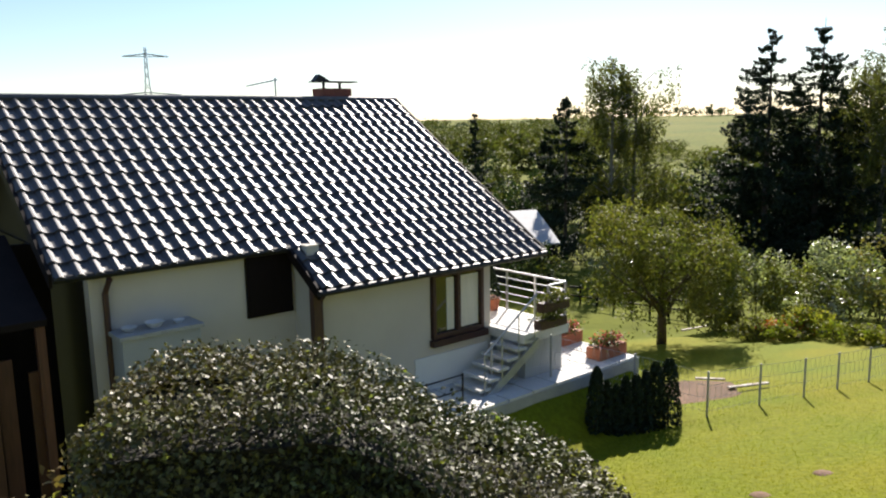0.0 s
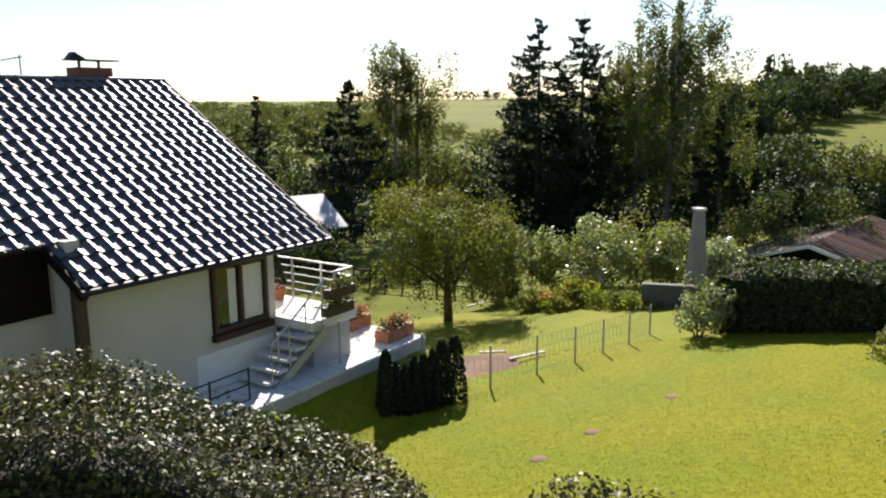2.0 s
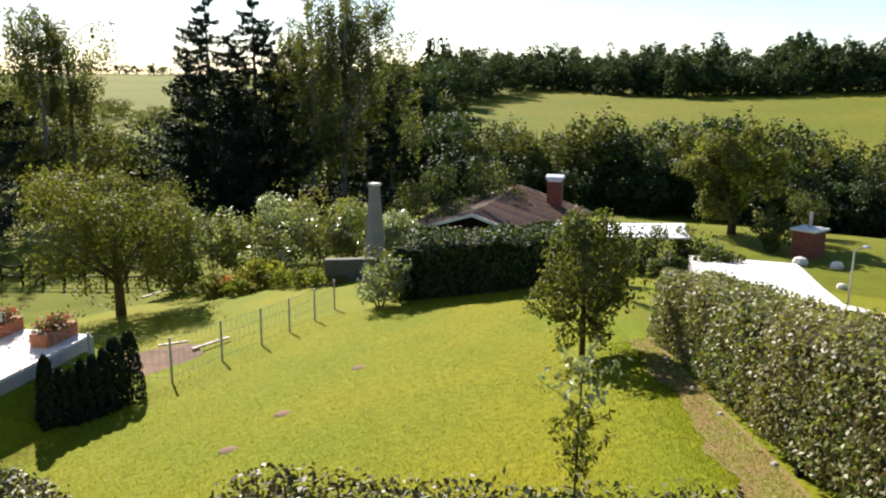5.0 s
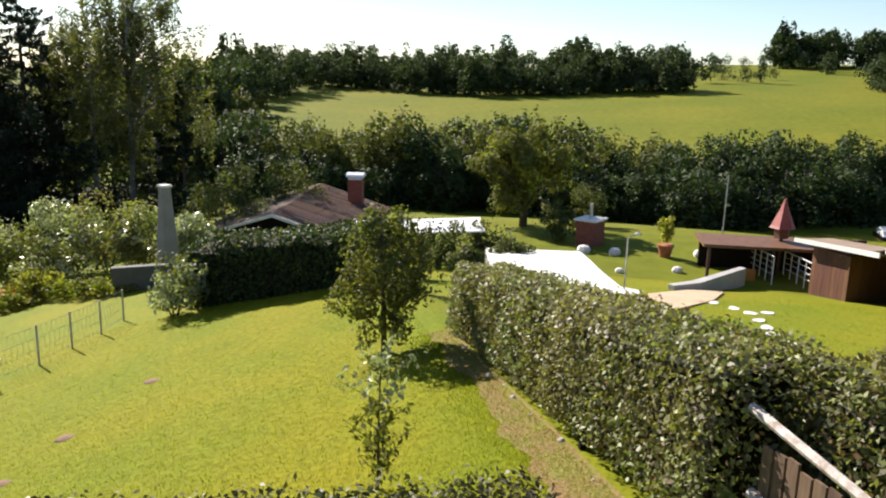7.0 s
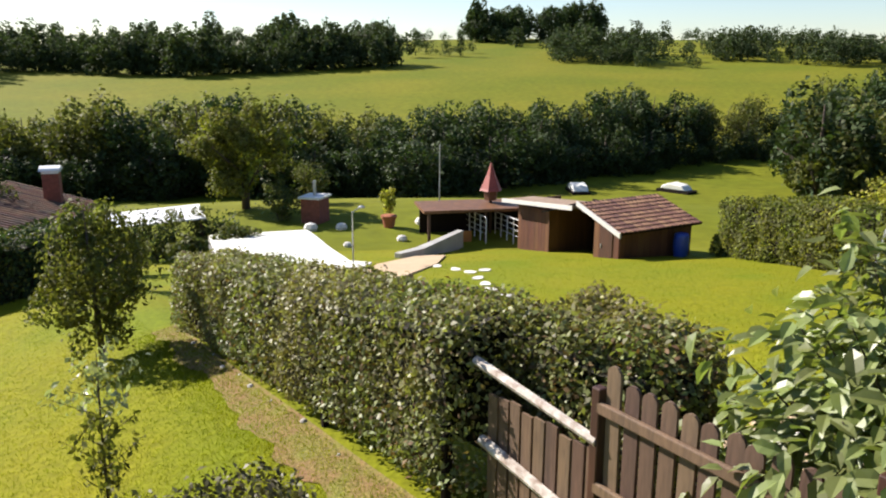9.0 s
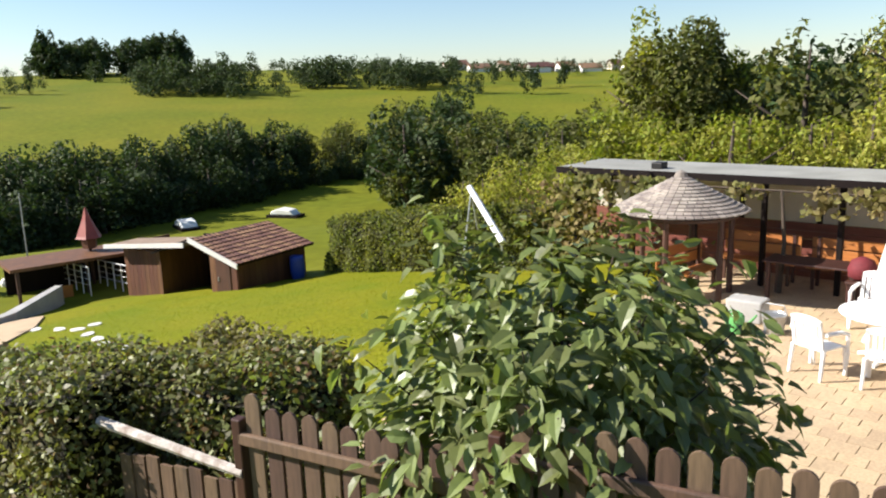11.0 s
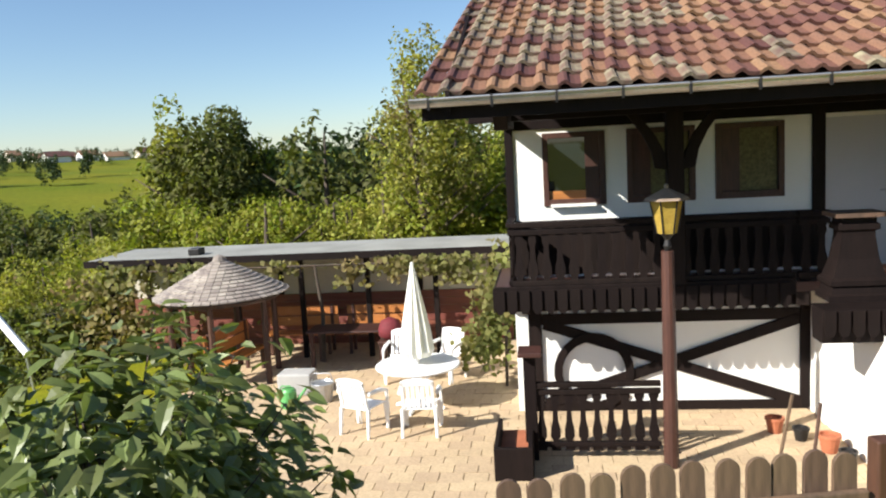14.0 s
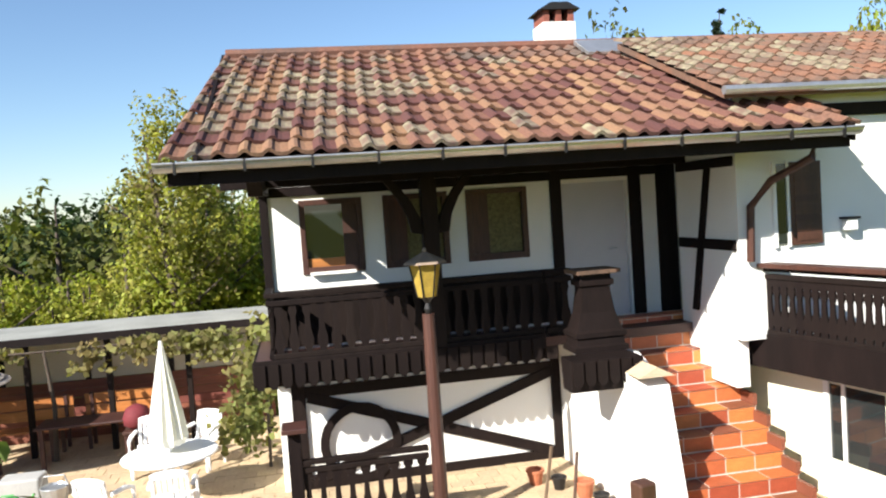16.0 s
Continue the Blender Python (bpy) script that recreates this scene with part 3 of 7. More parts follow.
    pieces("verge_board", v, M_DARKWOOD, h)
    for x0, x1, y, z in ((2.55, 6.5, 12.50, -2.26), (6.45, 12.2, 11.48, -2.92)):
        part("gutter", Shape().tube([(x0, y, z), (x1, y, z)], 0.06, 8), M_IRON, h, "dark eaves gutter")
    # posts, downpipes and the recess, its boarding near-black to stand for shade
    part("downpipe", Shape().tube([(6.6, 11.6, -3.0), (6.75, 11.95, -3.2), (6.75, 11.95, -7.0)], 0.05, 8), M_BROWNWOOD, h, "brown downpipe")
    part("downpipe", Shape().tube([(3.35, 12.5, -2.35), (3.32, 12.68, -2.6), (3.32, 12.68, -7.0)], 0.05, 8), M_BROWNWOOD, h, "brown downpipe")
    part("corner_post", Shape().box(6.5, 6.66, 11.75, 11.9, -7.2, -2.75), M_BROWNWOOD, h, bevel=0.01)
    part("boarding", Shape().box(5.72, 6.62, 12.68, 12.745, -3.45, -2.3), M_DARKWOOD, h, "boarded hatch, darkened for the recess shade")
    # window
    win = part("window", Shape().box(9.36, 9.44, 11.93, 12.1, -4.42, -3.06).box(10.68, 10.76, 11.93, 12.1, -4.42, -3.06).box(9.44, 10.68, 11.93, 12.1, -3.14, -3.06)
               .box(9.44, 10.68, 11.93, 12.1, -4.42, -4.32).box(10.02, 10.10, 11.93, 12.1, -4.32, -3.14), M_BROWNWOOD, h, bevel=0.006)
    for x0, x1 in ((9.44, 10.02), (10.10, 10.68)):
        part("pane", Shape().box(x0, x1, 12.02, 12.035, -4.32, -3.14), M_GLASSDARK, win)
    part("curtain", Shape().box(10.12, 10.66, 12.012, 12.016, -4.30, -3.2).box(9.78, 9.98, 12.012, 12.016, -4.30, -3.2), M_CURTAIN, win, "pale drawn curtain")
    part("window_sill", Shape().box(9.3, 10.82, 11.86, 12.0, -4.56, -4.425), M_BROWNWOOD, win)
    # chimney with tilted cowl
    c = part("chimney", Shape().box(10.08, 10.92, 16.9, 17.4, -0.2, 0.80), M_BRICK, h, "dark brick chimney", bevel=0.01)
    part("chimney_cap", Shape().box(9.95, 11.15, 16.95, 17.35, 0.95, 0.98).box(10.12, 10.17, 16.95, 17.0, 0.80, 0.96).box(10.82, 10.87, 17.3, 17.35, 0.80, 0.96), M_IRON, c, "flat metal cowl")
    part("cowl", Shape().prism([(9.95, 0.98), (10.1, 1.14), (10.38, 0.99)], 17.05, 17.25), M_IRON, c)
    # television aerial
    a = Shape().tube([(8.78, 16.9, 0.3), (8.78, 16.9, 1.02)], 0.018, 6).tube([(8.06, 16.9, 0.82), (8.84, 16.9, 0.98)], 0.014, 5)
    for i in range(6):
        x = 8.12 + i * 0.12
        a.tube([(x, 16.7, 0.83 + i * 0.024), (x, 17.1, 0.83 + i * 0.024)], 0.006, 4)
    part("aerial", a, M_STEEL, h)
    # terrace with slab, wall below and steps down
    t = part("terrace", Shape().box(10.95, 12.35, 10.95, 15.5, -4.62, -4.42), M_PALE, h, "pale paved terrace slab", bevel=0.01)
    part("terrace_wall", Shape().box(11.15, 12.3, 11.1, 15.4, -7.2, -4.62), M_GREY_REN, h)
    rail = Shape()
    corners = [(10.98, 14.9), (10.98, 15.45), (12.3, 15.45), (12.3, 11.0), (11.75, 11.0)]
    for (x0, y0), (x1, y1) in zip(corners, corners[1:]):
        k = max(1, round(math.hypot(x1 - x0, y1 - y0) / 0.9))
        for z in (-3.50, -3.68, -3.86, -4.04, -4.22):
            rail.tube([(x0, y0, z), (x1, y1, z)], 0.022 if z > -3.6 else 0.011, 6)
        for i in range(k + 1):
            x, y = x0 + (x1 - x0) * i / k, y0 + (y1 - y0) * i / k
            rail.box(x - 0.02, x + 0.02, y - 0.02, y + 0.02, -4.45, -3.5)
    part("railing", rail, M_STEEL, t, "galvanised railing")
    st = Shape()
    for i in range(6):
        x = 11.3 - i * 0.26
        st.box(x - 0.3, x, 10.95, 11.75, -4.58 - i * 0.16, -4.52 - i * 0.16)
    pieces("step", st, M_PALE, t)
    part("stringer", Shape().prism([(11.35, -4.55), (9.75, -5.5), (9.75, -5.7), (11.35, -4.75)], 10.9, 10.95), M_STEEL, t)
    sr = Shape().tube([(11.3, 10.92, -3.6), (9.8, 10.92, -4.6)], 0.02, 6)
    for i in range(4):
        x = 11.25 - i * 0.48
        sr.tube([(x, 10.92, -3.62 - i * 0.32), (x, 10.92, -4.6 - i * 0.30)], 0.014, 6)
    part("stair_rail", sr, M_STEEL, t)
    return h


dark_roof_house()

# paved yard beside it, on a low retaining block
yard = thing("paved_yard", HL, "white paved yard on a low retaining wall", "paving", kind="structure")
part("base", Shape().box(7.2, 14.25, 10.45, 16.0, -5.9, -5.50), M_CONC, yard)
rng = random.Random(3)
slab = Shape().box(0, 0.66, 0, 0.66, 0, 0.05).mesh("slab", M_PALE)
for i in range(10):
    for j in range(8):
        ob = new("slab", slab)
        ob.parent = yard
        ob.matrix_basis = pose(7.25 + i * 0.7, 10.47 + j * 0.69, -5.5 + rng.uniform(-0.004, 0.004), 0, 0, rng.uniform(-0.3, 0.3))


# ---------------------------------------------------------------- timbered house beside the patio
HR = pose(0, 0, 0, 0, 0, -142.3)


def baluster_mesh(h=0.78, w=0.125):
    """Flat sawn baluster with a waisted outline."""
    side = [(0.0, 0.5), (0.10, 0.5), (0.14, 0.34), (0.20, 0.34), (0.24, 0.5), (0.36, 0.5), (0.50, 0.30), (0.70, 0.24), (0.80, 0.42), (0.86, 0.34), (0.90, 0.5), (1.0, 0.5)]
    out = [(b * w, a * h) for a, b in side] + [(-b * w, a * h) for a, b in reversed(side)]
    return Shape().prism(out, -0.016, 0.016).mesh("baluster", M_DARKWOOD)


BAL = baluster_mesh()


def balustrade(parent, p0, p1, z0, height=0.80, gap=0.17, skip=()):
    """Rails and sawn balusters between two plan points; returns the rail part."""
    d = Vector((p1[0] - p0[0], p1[1] - p0[1], 0))
    n, turn = int(d.length / gap), math.degrees(math.atan2(d.y, d.x))
    m = pose(p0[0], p0[1], z0, 0, 0, turn)
    b = part("balustrade", Shape().box(0, d.length, -0.05, 0.05, height, height + 0.06, m), M_DARKWOOD, parent, bevel=0.008)
    for z in (height - 0.10, 0.05):
        part("rail", Shape().box(0, d.length, -0.035, 0.035, z, z + 0.065, m), M_DARKWOOD, b, bevel=0.006)
    for i in range(n):
        ob = new("baluster", BAL)
        ob.parent = b
        ob.matrix_basis = m @ pose((i + 0.5) * d.length / n, 0, 0.0)
    return b


def timbered_house():
    h = thing("timbered_house", HR, "white half-timbered house with clay pantile roof and dark wooden balcony", "house")
    W0, W1 = -0.55, 11.0
    yw = 11.9
    # upper and lower front wall, pierced for windows and door
    w = Shape()
    wins = [(-0.05, 0.86), (1.17, 2.14), (2.42, 3.37)]
    door = (3.93, 5.0)
    x = W0
    for a, b in wins + [door]:
        w.box(x, a, yw, yw + 0.25, -1.95, 1.6)
        x = b
    w.box(x, 6.4, yw, yw + 0.25, -1.95, 1.6)
    for a, b in wins:
        w.box(a, b, yw, yw + 0.25, -1.95, -0.92)
        w.box(a, b, yw, yw + 0.25, 0.16, 1.6)
    w.box(door[0], door[1], yw, yw + 0.25, 0.16, 1.6)
    w.box(W0, 6.4, yw, yw + 0.25, -4.3, -1.95)
    w.box(W0, W0 + 0.25, yw + 0.25, 15.3, -4.3, 1.0)
    w.box(6.4, W1, 15.3, 15.5, -4.3, 1.6)
    w.box(W0, 6.4, 15.3, 15.5, -4.3, 1.0)
    w.prism([(yw + 0.1, 0.9), (15.2, 0.9), (13.2, 2.3)], W0 + 0.05, W0 + 0.2, axis="x")
    pieces("wall", w, M_WHITE, h)
    room = Shape().box(W0 + 0.3, 6.3, 13.6, 13.62, -1.9, 0.95)
    part("inner_wall", room, M_CURTAIN, h)
    part("inner_floor", Shape().box(W0 + 0.26, 6.35, yw + 0.26, 15.2, -2.0, -1.95), M_DARKWOOD, h)
    # timbers
    tb = [(-0.60, -0.48, -1.2, 0.9), (3.74, 3.92, -1.95, 0.9), (5.02, 5.22, -1.95, 0.9), (5.48, 5.80, -1.95, 0.9)]
    for a, b, z0, z1 in tb:
        part("timber_post", Shape().box(a, b, yw - 0.045, yw - 0.002, z0, z1), M_DARKWOOD, h, bevel=0.008)
    for a, b, z0, z1 in ((W0, 3.74, -1.95, -1.13), (W0, 5.8, 0.22, 0.36), (-0.35, 3.7, -2.72, -2.55), (-0.35, 3.7, -4.10, -3.93)):
        part("timber_rail", Shape().box(a, b, yw - 0.04, yw - 0.001, z0, z1), M_DARKWOOD, h, bevel=0.008)
    for a, b in ((-0.36, -0.16), (3.58, 3.76)):
        part("timber_post", Shape().box(a, b, yw - 0.05, yw - 0.002, -4.05, -2.3), M_DARKWOOD, h, bevel=0.008)
    for s in (1, -1):
        d = math.degrees(math.atan2(1.25 * s, 3.7))
        part("timber_brace", Shape().box(-1.95, 1.95, -0.047 - 0.006 * (s > 0), -0.003, -0.08, 0.08, pose(1.72, yw, -3.33, 0, -d, 0)), M_DARKWOOD, h, bevel=0.006)
    # rounded arch set into the braced wall
    arch = Shape()
    for i in range(22):
        a0, a1 = math.pi * 1.9 * i / 22 - 0.3, math.pi * 1.9 * (i + 1) / 22 - 0.3
        arch.prism([(0.47 * math.cos(a0), 0.47 * math.sin(a0)), (0.60 * math.cos(a0), 0.60 * math.sin(a0)), (0.60 * math.cos(a1), 0.60 * math.sin(a1)), (0.47 * math.cos(a1), 0.47 * math.sin(a1))], yw - 0.075, yw - 0.055, Matrix.Translation((0.60, 0, -3.45)))
    part("wheel_rim", arch, M_DARKWOOD, h, "dark round wheel rim fixed to the wall")
    # windows
    for i, (a, b) in enumerate(wins):
        f = part("window", Shape().box(a, a + 0.08, yw - 0.03, yw + 0.14, -0.92, 0.16).box(b - 0.08, b, yw - 0.03, yw + 0.14, -0.92, 0.16)
                 .box(a + 0.08, b - 0.08, yw - 0.03, yw + 0.14, 0.08, 0.16).box(a + 0.08, b - 0.08, yw - 0.03, yw + 0.14, -0.92, -0.82), M_BROWNWOOD, h, bevel=0.006)
        glass = part("pane", Shape().box(a + 0.08, b - 0.08, yw + 0.05, yw + 0.06, -0.82, 0.08), M_MIRRORPANE, f)
        if i == 0:
            part("sash", Shape().box(a + 0.62, b - 0.08, yw + 0.02, yw + 0.048, -0.82, 0.08), M_BROWNWOOD, f)
            part("sash", Shape().box(a + 0.08, a + 0.62, yw + 0.02, yw + 0.048, -0.82, -0.70), M_ORANGEWOOD, f, "varnished orange bottom rail")
            part("window_sill", Shape().box(a + 0.1, b - 0.15, yw - 0.12, yw - 0.03, -0.93, -0.89), M_WHITE, f)
        else:
            part("curtain", Shape().box(a + 0.34, b - 0.09, yw + 0.04, yw + 0.044, -0.82, 0.08), M_NET, f, "olive patterned net curtain")
            part("sash", Shape().box(a + 0.08, a + 0.34, yw + 0.01, yw + 0.048, -0.82, 0.08), M_BROWNWOOD, f)
    d = part("door", Shape().box(door[0], door[1], yw + 0.10, yw + 0.14, -1.95, 0.16), M_DOORWHITE, h, "plain white door, greyed for the shade", bevel=0.005)
    part("door_handle", Shape().tube([(4.82, yw + 0.07, -0.9), (4.70, yw + 0.07, -0.9)], 0.012, 6), M_STEEL, d)
    # balcony
    by = 10.0
    b = part("balcony", Shape().box(-0.72, 6.3, by, yw, -1.95, -1.83), M_REDFLOOR, h, "red-brown tiled balcony floor, darkened for shade")
    part("joist", Shape().box(-0.70, 3.0, by + 0.06, by + 0.18, -2.12, -1.95).box(-0.70, -0.58, by + 0.2, yw, -2.12, -1.95).box(2.95, 3.1, by, yw, -2.12, -1.95), M_DARKWOOD, b)
    balustrade(h, (-0.48, by + 0.05), (2.95, by + 0.05), -1.83)
    balustrade(h, (-0.50, yw), (-0.50, by + 0.05), -1.83)
    balustrade(h, (2.98, by + 0.05), (3.35, by + 0.05), -1.83)
    vb = Shape().prism([(-0.062, 0), (-0.062, -0.24), (-0.03, -0.30), (0.03, -0.30), (0.062, -0.24), (0.062, 0)], -0.012, 0.012).mesh("valance_board", M_DARKWOOD)
    for i in range(23):
        ob = new("valance_board", vb)
        ob.parent = b
        ob.matrix_basis = pose(-0.66 + i * 0.158, by - 0.03, -1.83)
    for i in range(12):
        ob = new("valance_board", vb)
        ob.parent = b
        ob.matrix_basis = pose(-0.74, by + 0.1 + i * 0.158, -1.83, 0, 0, 90)
    part("flower_trough", Shape().box(-0.74, 2.95, by - 0.015, by + 0.02, -1.98, -1.78), M_DARKWOOD, b, bevel=0.006)
    # posts holding the roof, with curved braces
    for x in (1.55, 6.05):
        p = part("roof_post", Shape().box(x - 0.10, x + 0.10, by - 0.02, by + 0.18, -1.83, 0.45), M_DARKWOOD, h, bevel=0.01)
        for s in (1, -1):
            pts = [(s * (0.08 + 0.50 * k ** 1.8), -0.55 + 0.85 * k) for k in (0, 0.25, 0.5, 0.75, 1)]
            out = pts + [(a + s * 0.16, c + 0.03) for a, c in reversed(pts)]
            part("brace", Shape().prism(out if s > 0 else out[::-1], by + 0.02, by + 0.12, Matrix.Translation((x, 0, 0.15))), M_DARKWOOD, p, bevel=0.006)
    part("eave_beam", Shape().box(-0.95, 7.0, by - 0.02, by + 0.18, 0.30, 0.52), M_DARKWOOD, h, bevel=0.01)
    part("soffit", Shape().prism([(9.62, 0.50), (9.62, 0.55), (13.2, 2.42), (13.2, 2.36)], -0.95, 7.2, axis="x"), M_DARKWOOD, h)
    part("side_beam", Shape().box(-0.62, -0.45, 9.75, yw, 0.25, 0.45).prism([(9.5, 0.45), (9.75, 0.2), (10.0, 0.2), (10.0, 0.45)], -0.62, -0.45, axis="x"), M_DARKWOOD, h, bevel=0.01)
    # flower trough on the stair side and the carved post
    ft = part("flower_trough", Shape().prism([(9.35, -2.05), (9.40, -2.45), (9.72, -2.45), (9.78, -2.05)], 3.05, 3.95, axis="x"), M_DARKWOOD, h, bevel=0.01)
    for i in range(4):
        ob = new("valance_board", vb)
        ob.parent = ft
        ob.matrix_basis = pose(3.95, 9.42 + i * 0.11, -2.06, 0, 0, 90)
    for i in range(6):
        ob = new("valance_board", vb)
        ob.parent = ft
        ob.matrix_basis = pose(3.12 + i * 0.155, 9.33, -2.06)
    cp = Shape()
    prof = [(-2.05, 0.36, 0.25), (-1.98, 0.36, 0.25), (-1.96, 0.32, 0.22), (-1.88, 0.31, 0.21), (-1.86, 0.34, 0.24), (-1.80, 0.34, 0.24), (-1.77, 0.30, 0.20), (-1.55, 0.23, 0.16), (-1.28, 0.19, 0.14), (-1.22, 0.19, 0.14), (-1.20, 0.23, 0.17), (-1.14, 0.23, 0.17), (-1.12, 0.20, 0.15), (-1.05, 0.20, 0.15)]
    n = len(prof)
    cp.add([(3.62 + sx * a, 10.02 + sy * b, z) for z, a, b in prof for sx, sy in ((-1, -1), (1, -1), (1, 1), (-1, 1))],
           [(4 * i + k, 4 * i + (k + 1) % 4, 4 * i + 4 + (k + 1) % 4, 4 * i + 4 + k) for i in range(n - 1) for k in range(4)] + [(3, 2, 1, 0), (4 * n - 4, 4 * n - 3, 4 * n - 2, 4 * n - 1)])
    part("newel", cp, M_DARKWOOD, h, "carved dark newel post")
    part("newel_cap", Shape().box(3.34, 3.92, 9.78, 10.28, -1.05, -1.0), M_FENCE, h)
    # roof
    tilt = math.degrees(math.atan2(2.50 - 0.66, 13.2 - 9.6))
    slope = math.hypot(2.50 - 0.66, 13.2 - 9.6)
    r = Shape().prism([(9.62, 0.55), (9.62, 0.62), (13.2, 2.46), (13.2, 2.40)], -0.95, 7.3, axis="x").prism([(13.2, 2.40), (13.2, 2.46), (17, 0.5), (17, 0.44)], -0.9, 10.6, axis="x")
    roof = part("roof", r, M_TILE_RED, h)
    red, moss = tile_mesh("roof_tile", 0.285, 0.40, M_TILE_RED, 0.05), tile_mesh("roof_tile", 0.285, 0.40, M_TILE_MOSS, 0.05)

    def which(c, r, g):
        a = math.exp(-((c - 5) / 6.0) ** 2 - ((r - 6) / 4.0) ** 2)
        return moss if g.random() < 0.55 * a + 0.06 + (0.35 if c < 2 else 0) else red

    def there(c, r):
        x = -1.33 + c * 0.285
        return x < 7.25 - 0.12 * max(0, r - 2)

    tile_roof(roof, pose(-1.38, 9.6, 0.64, tilt, 0, 0), 43, 12, 0.285, slope / 12, which, keep=there, limit=300, near=lambda c, r: c < 29, shift=0.035)
    part("ridge_cap", Shape().tube([(-0.98, 13.2, 2.53), (10.5, 13.2, 2.53)], 0.09, 8), M_TILE_RED, h)
    g = Shape()
    prof = [(0.075 * math.cos(math.pi + math.pi * k / 8), 0.075 * math.sin(math.pi + math.pi * k / 8)) for k in range(9)]
    g.prism([(9.53 + a, 0.60 + b) for a, b in prof] + [(9.53 + a * 0.85, 0.60 + b * 0.85) for a, b in reversed(prof)], -1.42, 7.35, axis="x")
    part("gutter", g, M_ZINC, h, "zinc gutter with bright front lip")
    part("gutter_lip", Shape().tube([(-1.42, 9.455, 0.605), (7.35, 9.455, 0.605)], 0.016, 6), M_ZINC, h)
    part("fascia", Shape().box(-1.3, 7.3, 9.60, 9.63, 0.40, 0.60), M_DARKWOOD, h)
    for i in range(12):
        part("gutter_bracket", Shape().box(-1.2 + i * 0.75, -1.17 + i * 0.75, 9.44, 9.47, 0.50, 0.62), M_IRON, h)
    part("verge_board", Shape().prism([(9.55, 0.68), (9.55, 0.46), (13.2, 2.34), (13.2, 2.54)], -1.0, -0.95, axis="x"), M_DARKWOOD, h)
    c = part("chimney", Shape().box(4.28, 4.86, 13.3, 13.9, 2.0, 2.95), M_WHITE, h, "whitewashed chimney with dark sooty slots", bevel=0.01)
    part("chimney_head", Shape().box(4.30, 4.40, 13.32, 13.88, 2.95, 3.15).box(4.52, 4.62, 13.32, 13.88, 2.95, 3.15).box(4.74, 4.84, 13.32, 13.88, 2.95, 3.15), M_BRICK, c)
    part("chimney_cap", Shape().prism([(4.2, 3.15), (4.94, 3.15), (4.72, 3.27), (4.42, 3.27)], 13.25, 13.95), M_IRON, c)
    part("skylight", Shape().box(-0.45, 0.45, -0.35, 0.35, 0.02, 0.10, pose(5.15, 12.75, 2.32, tilt, 0, 0)), M_ZINC, h, bevel=0.01)
    # wing with shuttered window; a gallery runs along the stair
    yv = 10.2
    wg = Shape().box(5.84, 11, yv, yv + 0.2, -2.2, 1.22).box(5.84, 6.04, yv + 0.2, 11.9, -2.9, 1.22)
    pieces("wing_wall", wg, M_WHITE, h)
    part("wing_timber", Shape().box(5.80, 5.838, yv + 0.05, 11.85, -0.95, -0.80), M_DARKWOOD, h, bevel=0.006)
    part("wing_timber", Shape().box(5.80, 5.838, yv + 0.05, 11.85, 0.22, 0.36), M_DARKWOOD, h, bevel=0.006)
    part("wing_timber", Shape().prism([(11.35, -1.9), (11.50, -1.9), (10.98, 0.22), (10.85, 0.22)], 5.795, 5.836, axis="x"), M_DARKWOOD, h)
    part("wing_rail", Shape().box(5.84, 11, yv - 0.04, yv, 0.82, 1.0), M_DARKWOOD, h)
    sh = part("shutter", Shape().box(6.62, 7.10, yv - 0.05, yv - 0.005, -0.93, 0.22), M_BROWNWOOD, h, "red-brown louvred shutter", bevel=0.006)
    for i in range(8):
        part("louvre", Shape().box(6.68, 7.04, yv - 0.062, yv - 0.05, -0.87 + i * 0.135, -0.78 + i * 0.135), M_BROWNWOOD, sh)
    part("wing_window", Shape().box(6.40, 6.58, yv - 0.03, yv, -0.90, 0.20), M_GLASSDARK, h)
    part("wing_window_frame", Shape().box(6.36, 6.41, yv - 0.05, yv, -0.95, 0.24).box(6.57, 6.61, yv - 0.05, yv, -0.95, 0.24), M_WHITE, h)
    gal = part("gallery", Shape().prism([(5.80, 10.1), (6.45, 7.2), (9.5, 7.2), (9.5, 11.2), (5.80, 11.2)], -2.22, -2.06, axis="z"), M_DARKWOOD, h)
    balustrade(gal, (5.72, 10.05), (6.38, 7.15), -2.06, 0.88, 0.118)
    mm = pose(5.70, 10.05, 0, 0, 0, math.degrees(math.atan2(-2.9, 0.66)))
    part("hand_rail", Shape().box(-0.1, 3.0, -0.12, 0.12, -1.13, -1.07, mm), M_BROWNWOOD, gal, bevel=0.01)
    part("balcony_board", Shape().box(-0.05, 3.0, -0.03, 0.0, -2.45, -2.0, mm), M_DARKWOOD, gal)
    part("gallery_post", Shape().box(5.66, 5.82, 9.98, 10.14, -2.2, -1.02), M_BROWNWOOD, gal, bevel=0.01)
    part("gallery_wall", Shape().prism([(5.95, 11.2), (6.62, 7.3), (6.8, 7.3), (6.2, 11.2)], -4.3, -2.22, axis="z"), M_CREAMW, h)
    bw = part("basement_window", Shape().box(2.15, 2.95, -0.03, 0.0, -3.55, -2.6, pose(5.97, 11.2, 0, 0, 0, math.degrees(math.atan2(-3.9, 0.67)))), M_GLASSDARK, h)
